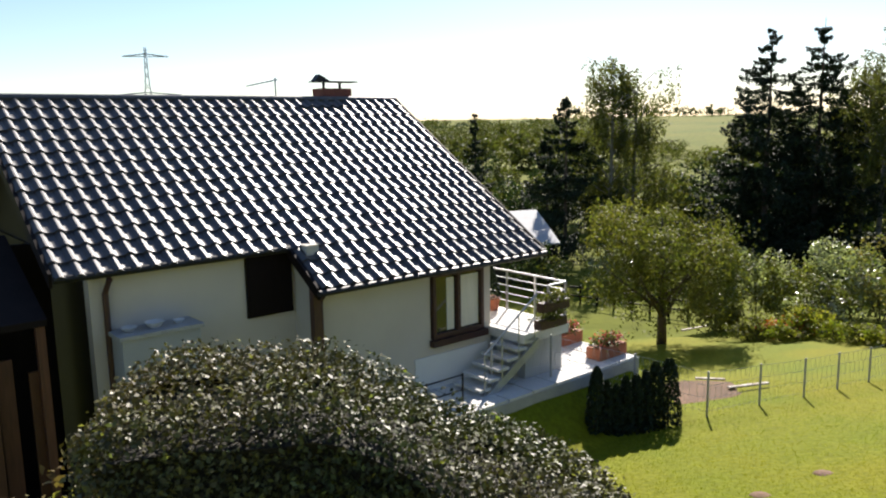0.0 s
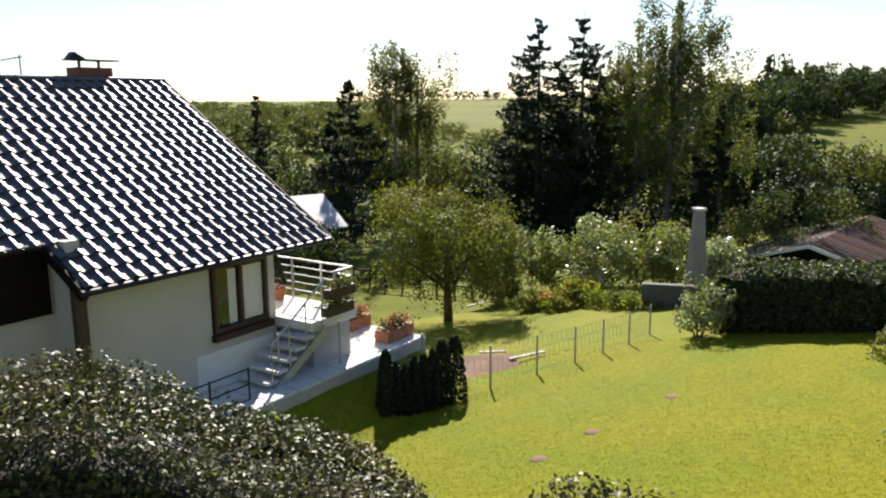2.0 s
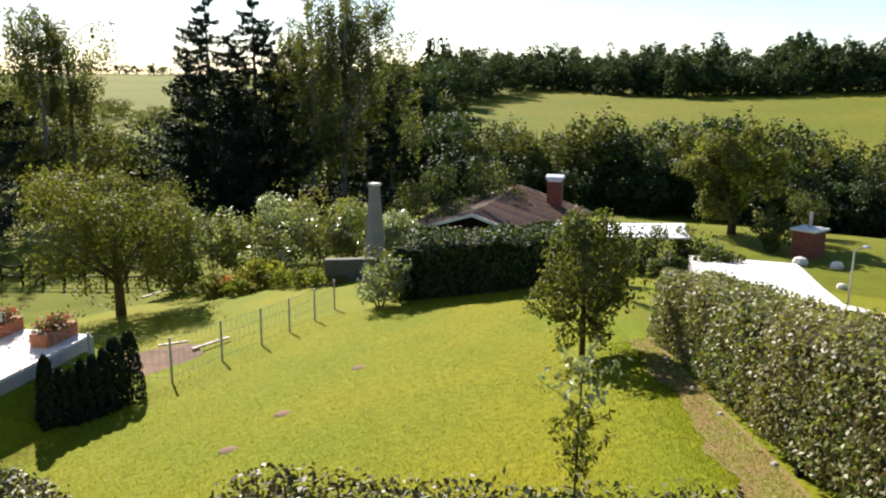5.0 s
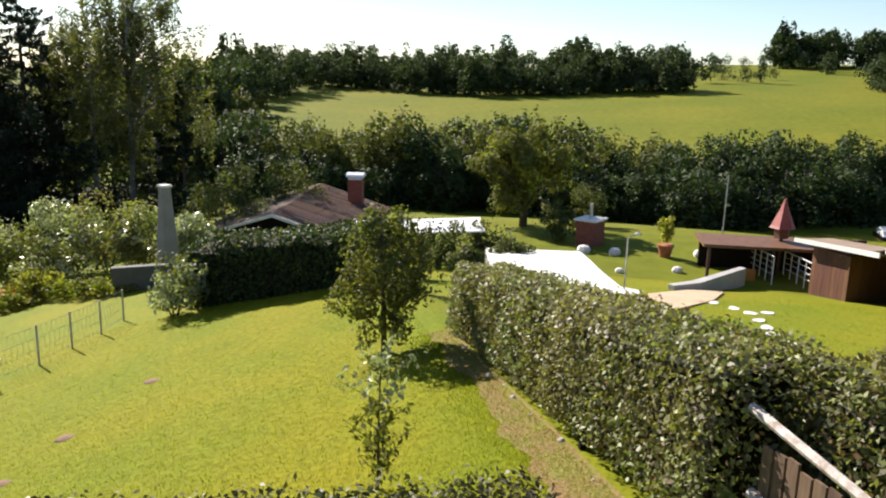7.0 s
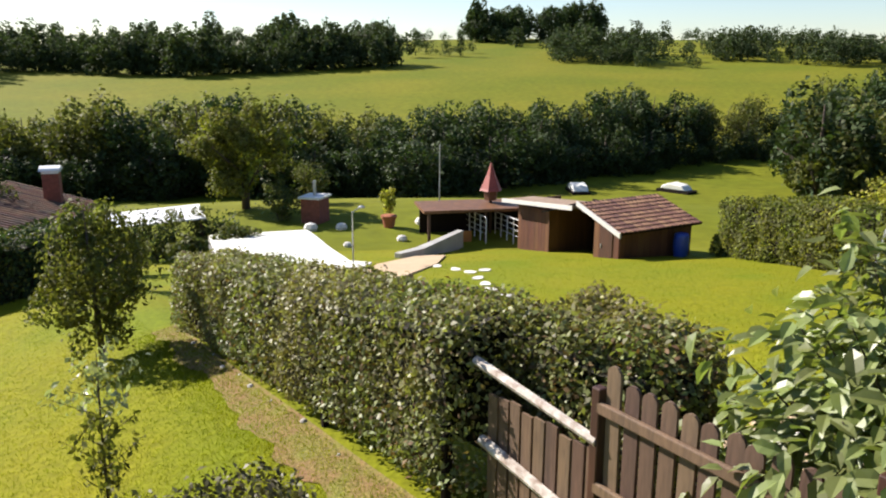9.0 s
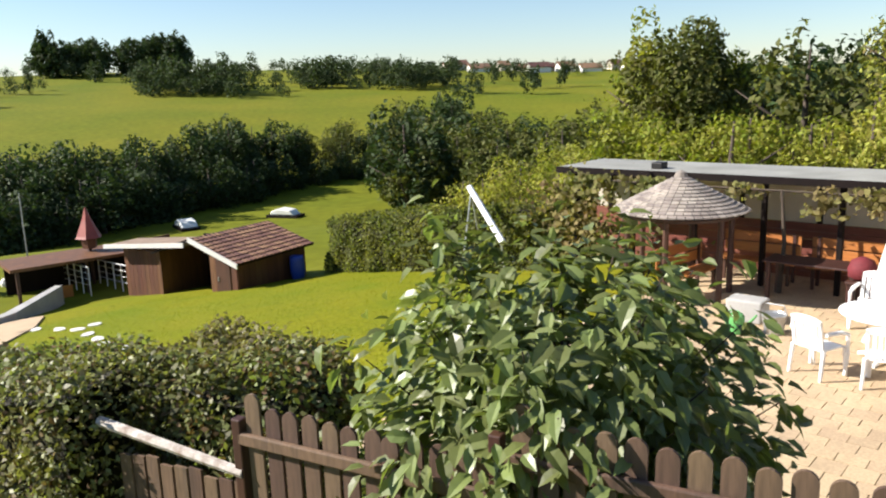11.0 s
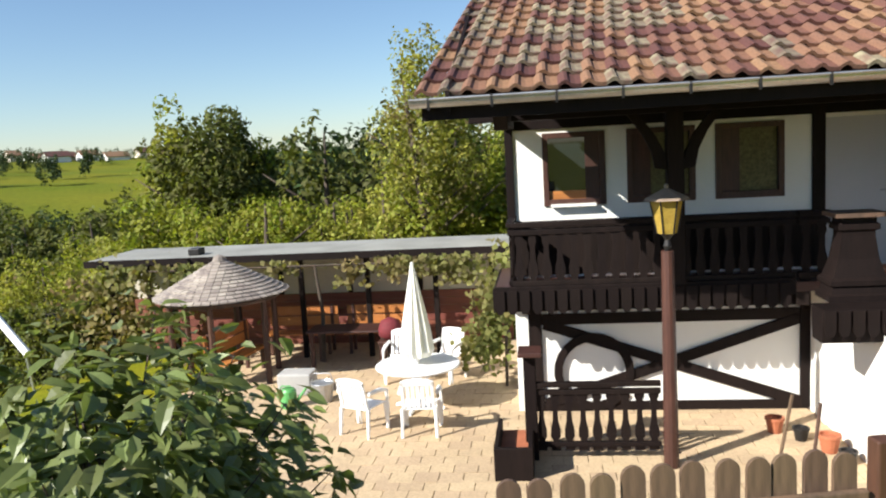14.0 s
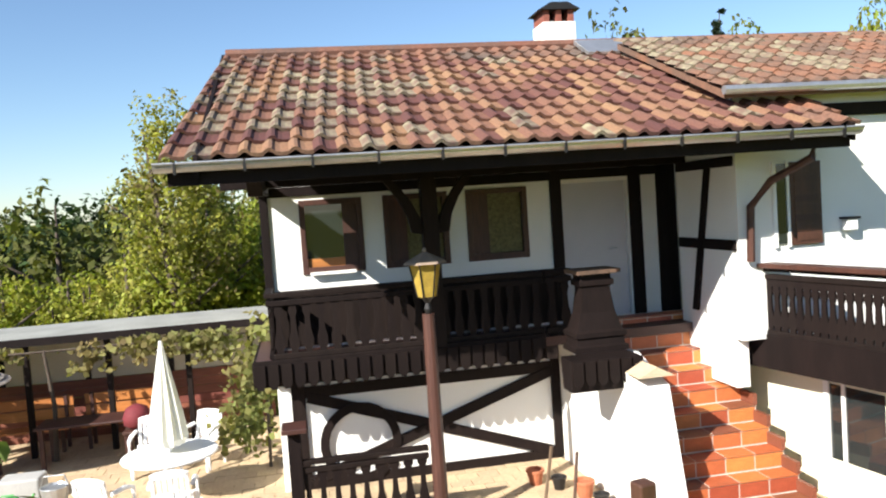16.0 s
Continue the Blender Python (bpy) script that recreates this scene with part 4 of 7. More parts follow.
    part("window_frame", Shape().box(2.08, 2.16, -0.06, 0.0, -3.6, -2.55, pose(5.97, 11.2, 0, 0, 0, math.degrees(math.atan2(-3.9, 0.67)))).box(2.35, 2.40, -0.05, 0.0, -3.6, -2.55, pose(5.97, 11.2, 0, 0, 0, math.degrees(math.atan2(-3.9, 0.67)))), M_WHITE, bw)
    part("wing_gutter", Shape().tube([(5.5, 9.82, 1.20), (11, 9.82, 1.20)], 0.06, 8), M_ZINC, h)
    wing = part("wing_roof", Shape().prism([(9.9, 1.10), (9.9, 1.20), (13.2, 2.52), (13.2, 2.42)], 5.55, 11.0, axis="x"), M_TILE_RED, h)
    tile_roof(wing, pose(5.5, 9.88, 1.23, math.degrees(math.atan2(1.32, 3.3)), 0, 0), 19, 11, 0.285, 0.323, which, limit=0)
    part("verge_board", Shape().prism([(9.55, 0.66), (9.55, 0.46), (10.2, 0.80), (10.2, 1.0)], 7.28, 7.33, axis="x"), M_DARKWOOD, h)
    wl = part("wall_lamp", Shape().box(7.42, 7.58, yv - 0.16, yv, -0.78, -0.62), M_WHITE, h, bevel=0.02)
    part("lamp_frame", Shape().box(7.40, 7.60, yv - 0.18, yv, -0.62, -0.59), M_IRON, wl)
    part("wing_downpipe", Shape().tube([(6.42, 9.3, 0.50), (6.40, 9.35, 0.24), (6.10, 9.8, -0.02), (5.98, 10.1, -0.35), (5.96, 10.12, -1.1)], 0.055, 8), M_BROWNWOOD, h, "red-brown downpipe")
    # the eaves hang well out over the balcony, whose front stands back from them; the ridge keeps its place
    out = Matrix(((0.892, 0.0064, 0, -0.191), (0, 1.278, 0, -3.67), (0, 0, 1.04, -0.10), (0, 0, 0, 1)))
    eye = Vector((-0.08, 0.31, -0.05))
    back = Matrix.Translation(eye) @ Matrix.Scale(1.09, 4) @ Matrix.Translation(-eye)
    near = Matrix.Translation(eye) @ Matrix.Scale(0.935, 4) @ Matrix.Translation(-eye)
    for names, m in ((("wing_wall", "wing_rail", "wing_timber", "shutter", "wing_window", "wing_window_frame", "wall_lamp", "wing_roof", "wing_gutter", "wing_downpipe"), near), (("roof", "gutter", "gutter_lip", "fascia", "gutter_bracket", "verge_board", "soffit"), out), (("balcony", "balustrade", "roof_post", "eave_beam"), back)):
        for o in h.children:
            if o.name.split(".")[0] in names:
                o.matrix_basis = m @ o.matrix_basis
    return h


M_CREAMW = mat("cream_wall", (0.72, 0.68, 0.52), 0.9, var=0.08, scale=1, bump=0.2)
M_MIRRORPANE = mat("window_pane", (0.02, 0.025, 0.025), 0.03, var=0.05, bump=0, spec=1.0)
M_NET = mat("olive_net_curtain", (0.16, 0.14, 0.06), 0.8, var=0.5, scale=25, fine=60, bump=0.1)
# white door whose base colour is greyed to stand for the eaves' shade
M_DOORWHITE = mat("shaded_white_door", (0.46, 0.45, 0.48), 0.5, var=0.04, bump=0.03)
# red tile, darkened in its colour for the shadow on the balcony
M_REDFLOOR = mat("shaded_red_floor_tile", (0.055, 0.020, 0.014), 0.5, var=0.25, scale=4, bump=0.1)
timbered_house()


# ---------------------------------------------------------------- picket fence, stepping down with the slope
FENCE = pose(0, 0, 0, 0, 0, -130.2)


def picket_mesh(h, w=0.122):
    arc = [(w / 2 * math.cos(math.pi * k / 8), h - w / 2 + w / 2 * math.sin(math.pi * k / 8)) for k in range(9)]
    return Shape().prism([(-w / 2, 0), (w / 2, 0)] + arc, -0.012, 0.012).mesh("picket", M_FENCE)


def picket_fence(x0, x1, top, label, height=1.05, tall=None):
    f = thing("picket_fence", FENCE, label, "fence", "stepped garden fence panels")
    n = round((x1 - x0) / 0.158)
    me = picket_mesh(height)
    rng = random.Random(int(x0 * 100))
    for i in range(n):
        ob = new("picket", me)
        ob.parent = f
        dz = 0.09 if tall is not None and i == tall else rng.uniform(-0.012, 0.012)
        ob.matrix_basis = pose(x0 + (i + 0.5) * (x1 - x0) / n, 3.74 + rng.uniform(-0.004, 0.004), top - height + dz, rng.uniform(-1, 1), rng.uniform(-0.8, 0.8), 0)
    for z in (top - 0.24, top - 0.85):
        part("rail", Shape().box(x0 - 0.06, x1 + 0.02, 3.68, 3.722, z - 0.045, z + 0.045), M_FENCE, f, bevel=0.012)
    part("post", Shape().box(x0 - 0.10, x0 - 0.02, 3.68, 3.76, top - 2.4, top - 0.10), M_BROWNWOOD, f, bevel=0.01)
    return f


picket_fence(-3.66, -1.80, -2.08, "weathered brown round-topped picket fence panel", tall=0)
picket_fence(-1.72, 0.36, -1.82, "weathered brown round-topped picket fence panel", tall=0)
picket_fence(0.45, 2.30, -1.60, "grey-brown picket fence panel with lichen spots beside the patio", 1.0)
end = solid("fence_post", Shape().box(2.36, 2.46, 3.68, 3.78, -4.2, -1.55), M_BROWNWOOD, FENCE, "red-brown end post of the picket fence", "post", bevel=0.012)
old = thing("plank_fence", FENCE, "old plank fence with a peeling white rail under ivy", "fence")
for i in range(9):
    part("board", Shape().box(-5.02 + i * 0.148, -4.90 + i * 0.148, 3.74, 3.765, -3.7, -2.72 + 0.02 * (i % 3)), M_FENCE, old)
part("rail", Shape().tube([(-5.15, 3.70, -2.46), (-3.7, 3.70, -2.58)], [0.042, 0.038], 7), M_PEELED, old, "rail with peeling white paint")
part("rail", Shape().tube([(-5.05, 3.70, -3.15), (-3.7, 3.70, -3.3)], [0.05, 0.045], 7), M_PEELED, old)


# ---------------------------------------------------------------- hedges
def hedge(name, m, label, profile, n, size, leaf, seed, second=None, share=0.2, spread=0.9):
    """profile(u, w) -> point and outward way on the clipped surface; u along, w round from foot to foot."""
    rng = np.random.default_rng(seed)
    h = thing(name, m, label, "hedge")
    U, V = rng.uniform(0, 1, n), rng.uniform(0, 1, n)
    P, D = profile(U, V)
    d = unit(D)
    P = P - d * (rng.uniform(0, 1, (n, 1)) ** 2) * 0.22 + rng.normal(size=(n, 3)) * 0.03
    q = leaves(P, d + [0, 0, 0.25], size, 0.55, spread, rng=rng)
    k = int(n * (1 - share)) if second else n
    part("foliage", quads_mesh("foliage", q[:k], leaf), leaf, h)
    if second:
        part("foliage", quads_mesh("foliage", q[k:], second), second, h)
    # dark sheet for the twigs and shade inside, so that no light passes straight through
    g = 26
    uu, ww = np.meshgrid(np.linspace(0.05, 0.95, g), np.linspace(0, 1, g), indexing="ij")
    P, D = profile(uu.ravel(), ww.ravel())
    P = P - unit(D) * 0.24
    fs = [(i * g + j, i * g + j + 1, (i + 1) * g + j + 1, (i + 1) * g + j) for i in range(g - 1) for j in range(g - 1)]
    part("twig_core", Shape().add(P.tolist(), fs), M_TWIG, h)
    return h


M_TWIG = mat("shaded_hedge_twigs", (0.030, 0.026, 0.014), 0.95, var=0.5, scale=8, fine=30, bump=0.6, dist=0.05)


def box_profile(length, depth, foot, top, lump=0.08, rounding=0.25, seed=0, end_top=0.55):
    """A clipped hedge along x: u along, w up the near face, over the top and down the far face, with rounded ends."""
    def f(u, w):
        x = u * length
        e = np.minimum(1, np.minimum(u, 1 - u) * length / 0.45)
        e = np.sqrt(np.maximum(0.0, 1 - (1 - e) ** 2))
        fz = np.array([foot(a) for a in np.atleast_1d(x)])
        tz = np.array([top(a) for a in np.atleast_1d(x)])
        hh = tz - fz
        a, b = 0.40, 0.60
        y = np.where(w < a, 0, np.where(w < b, (w - a) / (b - a), 1.0)) * depth
        z = np.where(w < a, w / a, np.where(w < b, 1.0, (1 - w) / (1 - b)))
        nx, ny, nz = np.zeros_like(w), np.where(w < a, -1.0, np.where(w < b, 0.0, 1.0)), np.where((w >= a) & (w < b), 1.0, 0.12)
        # soften the shoulders
        k = np.clip((z - (1 - rounding)) / rounding, 0, 1)
        inset = (1 - np.sqrt(np.maximum(0, 1 - k ** 2))) * rounding * 0.9 * np.minimum(1, depth)
        y = np.where(w < a, inset, np.where(w < b, y * 0.86 + 0.07 * depth, depth - inset))
        nz = np.maximum(nz, k)
        y = depth / 2 + (y - depth / 2) * (0.25 + 0.75 * e)
        nx = nx + (1 - e) * np.where(u < 0.5, -1.5, 1.5)
        z = fz + hh * z * (end_top + (1 - end_top) * e)
        P = np.stack([x, y, z], 1)
        for i in range(len(P)):
            v = noise.noise_vector(Vector((P[i][0] * 1.4 + seed, P[i][1] * 1.4, P[i][2] * 1.4)))
            P[i] += np.array(v) * lump
        return P, np.stack([nx, ny, nz], 1)
    return f


# clipped hedge beside the fence, running down the lawn
hedge("clipped_hedge", FENCE @ pose(-14.6, 3.45, 0), "clipped dense green hedge with dry brown patches beside the lawn",
      box_profile(9.6, 1.15, lambda x: -3.70 - 0.115 * (9.6 - x), lambda x: -2.02 - 0.155 * (9.6 - x), 0.10), 46000, 0.066, L_HEDGE, 11, second=L_RUST, share=0.12)
hedge("clipped_hedge", FENCE @ pose(-5.55, 4.05, 0, 0, 0, 0), "rounded clipped hedge end behind the plank fence",
      box_profile(2.05, 1.2, lambda x: -3.8, lambda x: -2.08, 0.12, 0.45, end_top=0.75), 18000, 0.066, L_HEDGE, 12, second=L_RUST, share=0.15)

# near hedges below the viewpoint
hedge("privet_hedge", pose(-2.85, 4.23, 0, 0, 0, 6), "large glossy dark privet hedge with a rounded top",
      box_profile(4.28, 1.75, lambda x: -4.3, lambda x: float(np.interp(x + 0.72, (-0.2, 0.35, 1.1, 2.34, 2.9, 3.3, 4.2, 4.6, 5.0), (-2.3, -1.95, -1.80, -1.76, -2.00, -2.24, -2.66, -2.95, -3.3))), 0.09, 0.35, end_top=0.86), 66000, 0.047, L_HEDGE_D, 21, second=L_HEDGE, share=0.05)
shrub("rusty_shrub", pose(-3.5, 5.5, -4.1), "low shrub with yellowing and rust-brown leaves beside the hedge", (0.75, 0.75, 0.75), 2200, 0.085, L_VINE, 27, second=L_RUST)
hedge("privet_hedge", pose(1.05, 4.05, 0, 0, 0, -40), "low glossy privet hedge beside the lawn",
      box_profile(3.7, 0.6, lambda x: -4.4, lambda x: -2.36 + 0.05 * math.exp(-((x - 0.7) / 0.5) ** 2), 0.06, 0.3), 22000, 0.047, L_HEDGE_D, 22, second=L_HEDGE, share=0.05)


# ---------------------------------------------------------------- patio
pat = thing("patio", HR, "sunlit sandstone-coloured paved patio", "patio", kind="structure")
part("bed", Shape().box(-6.6, 8.0, 4.3, 16.6, PATIO - 0.20, PATIO - 0.025), M_JOINT, pat)


# ---------------------------------------------------------------- long shelter with flat roof
def shelter():
    s = thing("long_shelter", HR, "long open shelter with flat felt roof and red-brown boards", "shelter")
    part("roof", Shape().box(-9.6, -0.7, 15.2, 17.3, -1.98, -1.90), M_FLATROOF, s, bevel=0.02)
    part("roof_edge", Shape().box(-9.6, -0.7, 15.17, 15.2, -2.03, -1.89), M_DARKWOOD, s)
    part("roof_vent", Shape().box(-7.5, -7.25, 15.6, 15.9, -1.90, -1.76), M_IRON, s, bevel=0.02)
    part("wall_panel", Shape().box(-9.3, -0.8, 16.55, 16.6, -2.95, -1.98), M_PANEL, s)
    for i in range(6):
        part("mullion", Shape().box(-9.0 + i * 1.55, -8.9 + i * 1.55, 16.50, 16.55, -2.95, -1.98), M_DARKWOOD, s)
    for i in range(7):
        part("wall_board", Shape().box(-9.3, -0.8, 16.50 + 0.004 * (i % 2), 16.55, -4.1 + i * 0.165, -3.945 + i * 0.165), M_REDWALL, s)
    for i in range(7):
        part("post", Shape().box(-9.2 + i * 1.38, -9.1 + i * 1.38, 15.3, 15.4, PATIO, -2.0), M_DARKWOOD, s, bevel=0.01)
    return s


shelter()


def gazebo(m):
    g = thing("gazebo", m, "small round gazebo with grey shingle cone roof on brown posts", "gazebo")
    s = Shape()
    tiers = 13
    for t in range(tiers):
        r0, r1 = 1.22 * (1 - t / tiers) + 0.02, 1.22 * (1 - (t + 1.25) / tiers) + 0.02
        z0, z1 = 0.66 * t / tiers, 0.66 * (t + 1.25) / tiers
        n = max(8, int(2 * math.pi * r0 / 0.15))
        for k in range(n):
            a0, a1 = 2 * math.pi * (k + 0.04 + 0.5 * (t % 2)) / n, 2 * math.pi * (k + 0.96 + 0.5 * (t % 2)) / n
            r1b = max(r1, 0.0)
            q = [(r0 * math.cos(a0), r0 * math.sin(a0), z0 + 0.03), (r0 * math.cos(a1), r0 * math.sin(a1), z0 + 0.03), (r1b * math.cos(a1), r1b * math.sin(a1), z1 + 0.004), (r1b * math.cos(a0), r1b * math.sin(a0), z1 + 0.004)]
            lo = [(x, y, z - 0.022) for x, y, z in q[:2]]
            s.add([(x, y, z + 1.64) for x, y, z in q + lo], [(0, 1, 2, 3), (4, 5, 1, 0)])
    part("shingle_roof", s, M_SHINGLE, g, "weathered grey wood shingles")["kind"] = "stuff"
    part("ceiling", Shape().lathe([(1.18, 1.62), (0.02, 2.26)], 24), M_DARKWOOD, g)
    part("finial", Shape().lathe([(0.13, 2.26), (0.10, 2.34), (0.01, 2.38)], 10), M_SHINGLE, g)
    for k in range(6):
        w = math.pi * 2 * k / 6 + 0.3
        x, y = 0.98 * math.cos(w), 0.98 * math.sin(w)
        part("post", Shape().tube([(x, y, 0), (x, y, 1.66)], [0.06, 0.055], 8), M_BROWNWOOD, g)
    part("ring_beam", Shape().lathe([(1.02, 1.54), (1.06, 1.54), (1.06, 1.64), (1.02, 1.64)], 24), M_BROWNWOOD, g)
    return g


gazebo(pose(13.35, -7.30, PATIO))


# ---------------------------------------------------------------- patio furniture
def garden_chair():
    c = thing("garden_chair", Matrix(), "white moulded plastic armchair with slatted back on the patio", "chair", "chairs round the table")
    part("seat", Shape().box(-0.23, 0.23, -0.22, 0.23, 0.40, 0.425), M_PLASTIC, c, bevel=0.012)
    tilt = pose(0, 0.22, 0.42, -12, 0, 0)
    b = Shape().box(-0.24, -0.19, -0.015, 0.015, 0, 0.44, tilt).box(0.19, 0.24, -0.015, 0.015, 0, 0.44, tilt)
    arc = [(-0.24, 0.36), (0.24, 0.36), (0.24, 0.42)] + [(0.24 * math.cos(math.pi * k / 8), 0.42 + 0.06 * math.sin(math.pi * k / 8)) for k in range(1, 8)] + [(-0.24, 0.42)]
    b.prism(arc, -0.015, 0.015, tilt)
    part("backrest", b, M_PLASTIC, c, bevel=0.008)
    for i in range(5):
        part("slat", Shape().box(-0.165 + i * 0.07, -0.115 + i * 0.07, -0.010, 0.010, 0.02, 0.37, tilt), M_PLASTIC, c)
    for s in (-1, 1):
        part("armrest", Shape().tube([(s * 0.27, -0.20, 0.02), (s * 0.28, -0.22, 0.35), (s * 0.28, -0.20, 0.60), (s * 0.28, -0.05, 0.65), (s * 0.27, 0.24, 0.66)], [0.024, 0.026, 0.03, 0.034, 0.03], 8), M_PLASTIC, c)
        part("leg", Shape().tube([(s * 0.25, 0.27, 0.0), (s * 0.24, 0.22, 0.42)], [0.022, 0.030], 8), M_PLASTIC, c)
        part("leg", Shape().tube([(s * 0.25, -0.24, 0.0), (s * 0.24, -0.20, 0.42)], [0.022, 0.030], 8), M_PLASTIC, c)
    return c


def round_table(m):
    t = thing("garden_table", m, "round white plastic garden table on a central foot", "table")
    part("tabletop", Shape().lathe([(0.60, 0.685), (0.66, 0.69), (0.675, 0.705), (0.675, 0.72), (0.66, 0.73), (0.05, 0.73)], 40), M_PLASTIC, t, smooth=False)
    part("pedestal", Shape().lathe([(0.07, 0.05), (0.05, 0.2), (0.05, 0.69)], 14), M_PLASTIC, t)
    for k in range(4):
        w = k * math.pi / 2 + 0.4
        part("foot", Shape().tube([(0, 0, 0.10), (0.25 * math.cos(w), 0.25 * math.sin(w), 0.06), (0.42 * math.cos(w), 0.42 * math.sin(w), 0.02)], [0.04, 0.035, 0.03], 7), M_PLASTIC, t)


TX, TY = 9.10, -8.27
round_table(pose(TX, TY, PATIO))
ch = garden_chair()
ch.matrix_basis = pose(TX - 0.10, TY + 1.22, PATIO, 0, 0, 15)
for dx, dy, turn in ((-0.80, 0.72, 40), (1.35, -0.85, 215), (0.75, -1.35, 190)):
    copy_thing(ch, pose(TX + dx, TY + dy, PATIO, 0, 0, turn))
um = thing("parasol", pose(TX, TY, PATIO), "closed white parasol standing through the table", "parasol")
part("pole", Shape().tube([(0, 0, 0), (0, 0, 2.35)], 0.02, 8), M_PLASTIC, um)
part("canopy", Shape().lathe([(0.20, 0.85), (0.26, 0.95), (0.215, 1.3), (0.13, 1.75), (0.055, 2.15), (0.02, 2.36)], 24, jag=0.10), M_CLOTH, um)


# ---------------------------------------------------------------- lamp post and lower railing
def lamp(m):
    p = thing("garden_lamp", m, "brown wooden lamp post with amber glass lantern", "lamp post")
    part("post", Shape().tube([(0, 0, 0), (0, 0, 2.72)], [0.095, 0.075], 12), M_BROWNWOOD, p)
    part("bracket", Shape().lathe([(0.03, 2.70), (0.05, 2.78), (0.03, 2.85), (0.06, 2.90), (0.10, 2.93)], 12), M_IRON, p)
    la = part("lantern", Shape().lathe([(0.115, 2.93), (0.19, 3.33)], 6), M_AMBER, p, "amber bottle-glass lantern")
    for k in range(6):
        w = math.pi * 2 * k / 6
        part("lantern_bar", Shape().tube([(0.118 * math.cos(w), 0.118 * math.sin(w), 2.93), (0.195 * math.cos(w), 0.195 * math.sin(w), 3.33)], 0.010, 5), M_IRON, la)
    part("lantern_roof", Shape().lathe([(0.27, 3.33), (0.25, 3.36), (0.05, 3.46), (0.02, 3.47), (0.03, 3.50), (0.005, 3.53)], 6), M_PALEIRON, p)


M_PALEIRON = mat("dusty_brown_metal", (0.30, 0.22, 0.16), 0.6, var=0.25, bump=0.1)
lamp(HR @ pose(1.40, 9.75, PATIO))
lr = thing("patio_railing", HR, "dark carved wooden railing with planter boxes on the patio", "railing")
balustrade(lr, (-0.28, 10.0), (1.32, 10.0), PATIO + 0.12, 0.85, 0.17)
part("post", Shape().box(-0.40, -0.24, 9.94, 10.10, PATIO, -2.62), M_DARKWOOD, lr, bevel=0.01)
part("post_cap", Shape().box(-0.46, -0.16, 9.8, 10.2, -2.66, -2.60), M_BROWNWOOD, lr, bevel=0.01)
pb = thing("planter_box", HR, "empty dark wooden planter box on the patio", "planter")
part("side", Shape().box(-0.78, -0.30, 9.30, 9.36, PATIO, PATIO + 0.42).box(-0.78, -0.72, 9.36, 10.4, PATIO, PATIO + 0.42).box(-0.36, -0.30, 9.36, 10.4, PATIO, PATIO + 0.42), M_DARKWOOD, pb, bevel=0.01)
part("soil", Shape().box(-0.72, -0.36, 9.36, 10.4, PATIO, PATIO + 0.25), M_TERRACOTTA, pb)


# ---------------------------------------------------------------- tiled outside stair
def tiled_stair():
    s = thing("outdoor_stair", HR, "orange clinker-tiled outdoor stair between white walls", "stair", kind="structure")
    n, rise = 10, (-1.9 - PATIO) / 10
    xl, xr = 4.12, 5.75
    core = Shape()
    for i in range(n):
        core.box(xl, xr, 11.55 - (n - i) * 0.29 + 0.006, 11.6, PATIO - 0.1, PATIO + (i + 1) * rise - 0.006)
    part("core", core, M_GROUT, s)
    tread = Shape().box(0.010, 0.392, -0.012, 0.272, 0, 0.015).mesh("stair_tile", M_STAIR)
    riser = Shape().box(0.010, 0.392, 0, 0.015, 0.014, rise - 0.03).mesh("stair_tile", M_STAIR)
    tread_d = Shape().box(0.010, 0.392, -0.012, 0.272, 0, 0.015).mesh("stair_tile", M_STAIR_D)
    rng = random.Random(4)
    for i in range(n):
        y = 11.55 - (n - i) * 0.29
        for j in range(4):
            for me, dz in ((tread_d if rng.random() < 0.22 else tread, rise - 0.015), (riser, 0)):
                ob = new("stair_tile", me)
                ob.parent = s
                ob.matrix_basis = pose(xl + 0.01 + j * 0.402, y, PATIO + i * rise + dz)
    land_tile = Shape().box(0.006, 0.30, 0.006, 0.30, 0, 0.02).mesh("stair_tile", M_STAIR)
    for i in range(12):
        for j in range(4):
            ob = new("stair_tile", land_tile)
            ob.parent = s
            ob.matrix_basis = pose(xl + i * 0.305, 8.63 - 0.305 * (j + 1), PATIO - 0.012)
    part("side_wall", Shape().prism([(8.55, PATIO - 0.1), (11.85, PATIO - 0.1), (11.85, -2.1), (9.75, -2.1), (9.3, -2.25), (8.95, -2.35), (8.55, -3.9)], 3.72, 4.10, axis="x"), M_WHITE, s, "white rendered stair wall")
    part("wall_cap", Shape().prism([(3.68, -2.22), (4.14, -2.22), (3.91, -2.10)], 8.85, 9.25), M_STAIRCAP, s)
    part("side_wall", Shape().box(5.76, 6.0, 10.6, 11.85, PATIO - 0.1, -2.06), M_CREAMW, s)
    edge = Shape()
    for i in range(n):
        y = 11.55 - (n - i) * 0.29
        edge.box(5.70, 5.755, y - 0.02, y + 0.29, PATIO + (i + 1) * rise + 0.003, PATIO + (i + 1) * rise + 0.15)
    part("skirting", edge, M_STAIR_D, s)


M_STAIRCAP = mat("sandstone_cap", (0.55, 0.42, 0.28), 0.8, var=0.2)
tiled_stair()

# ---------------------------------------------------------------- trees near and far
tree("apple_tree", at_ground(*polar(-15.3, 31)), "spreading apple tree with a dense green crown on the lawn", 5.9, 3.6, 5.2, 17000, 0.145, L_APPLE, 31, 0.17, lumps=22, limbs=9, second=L_MID)
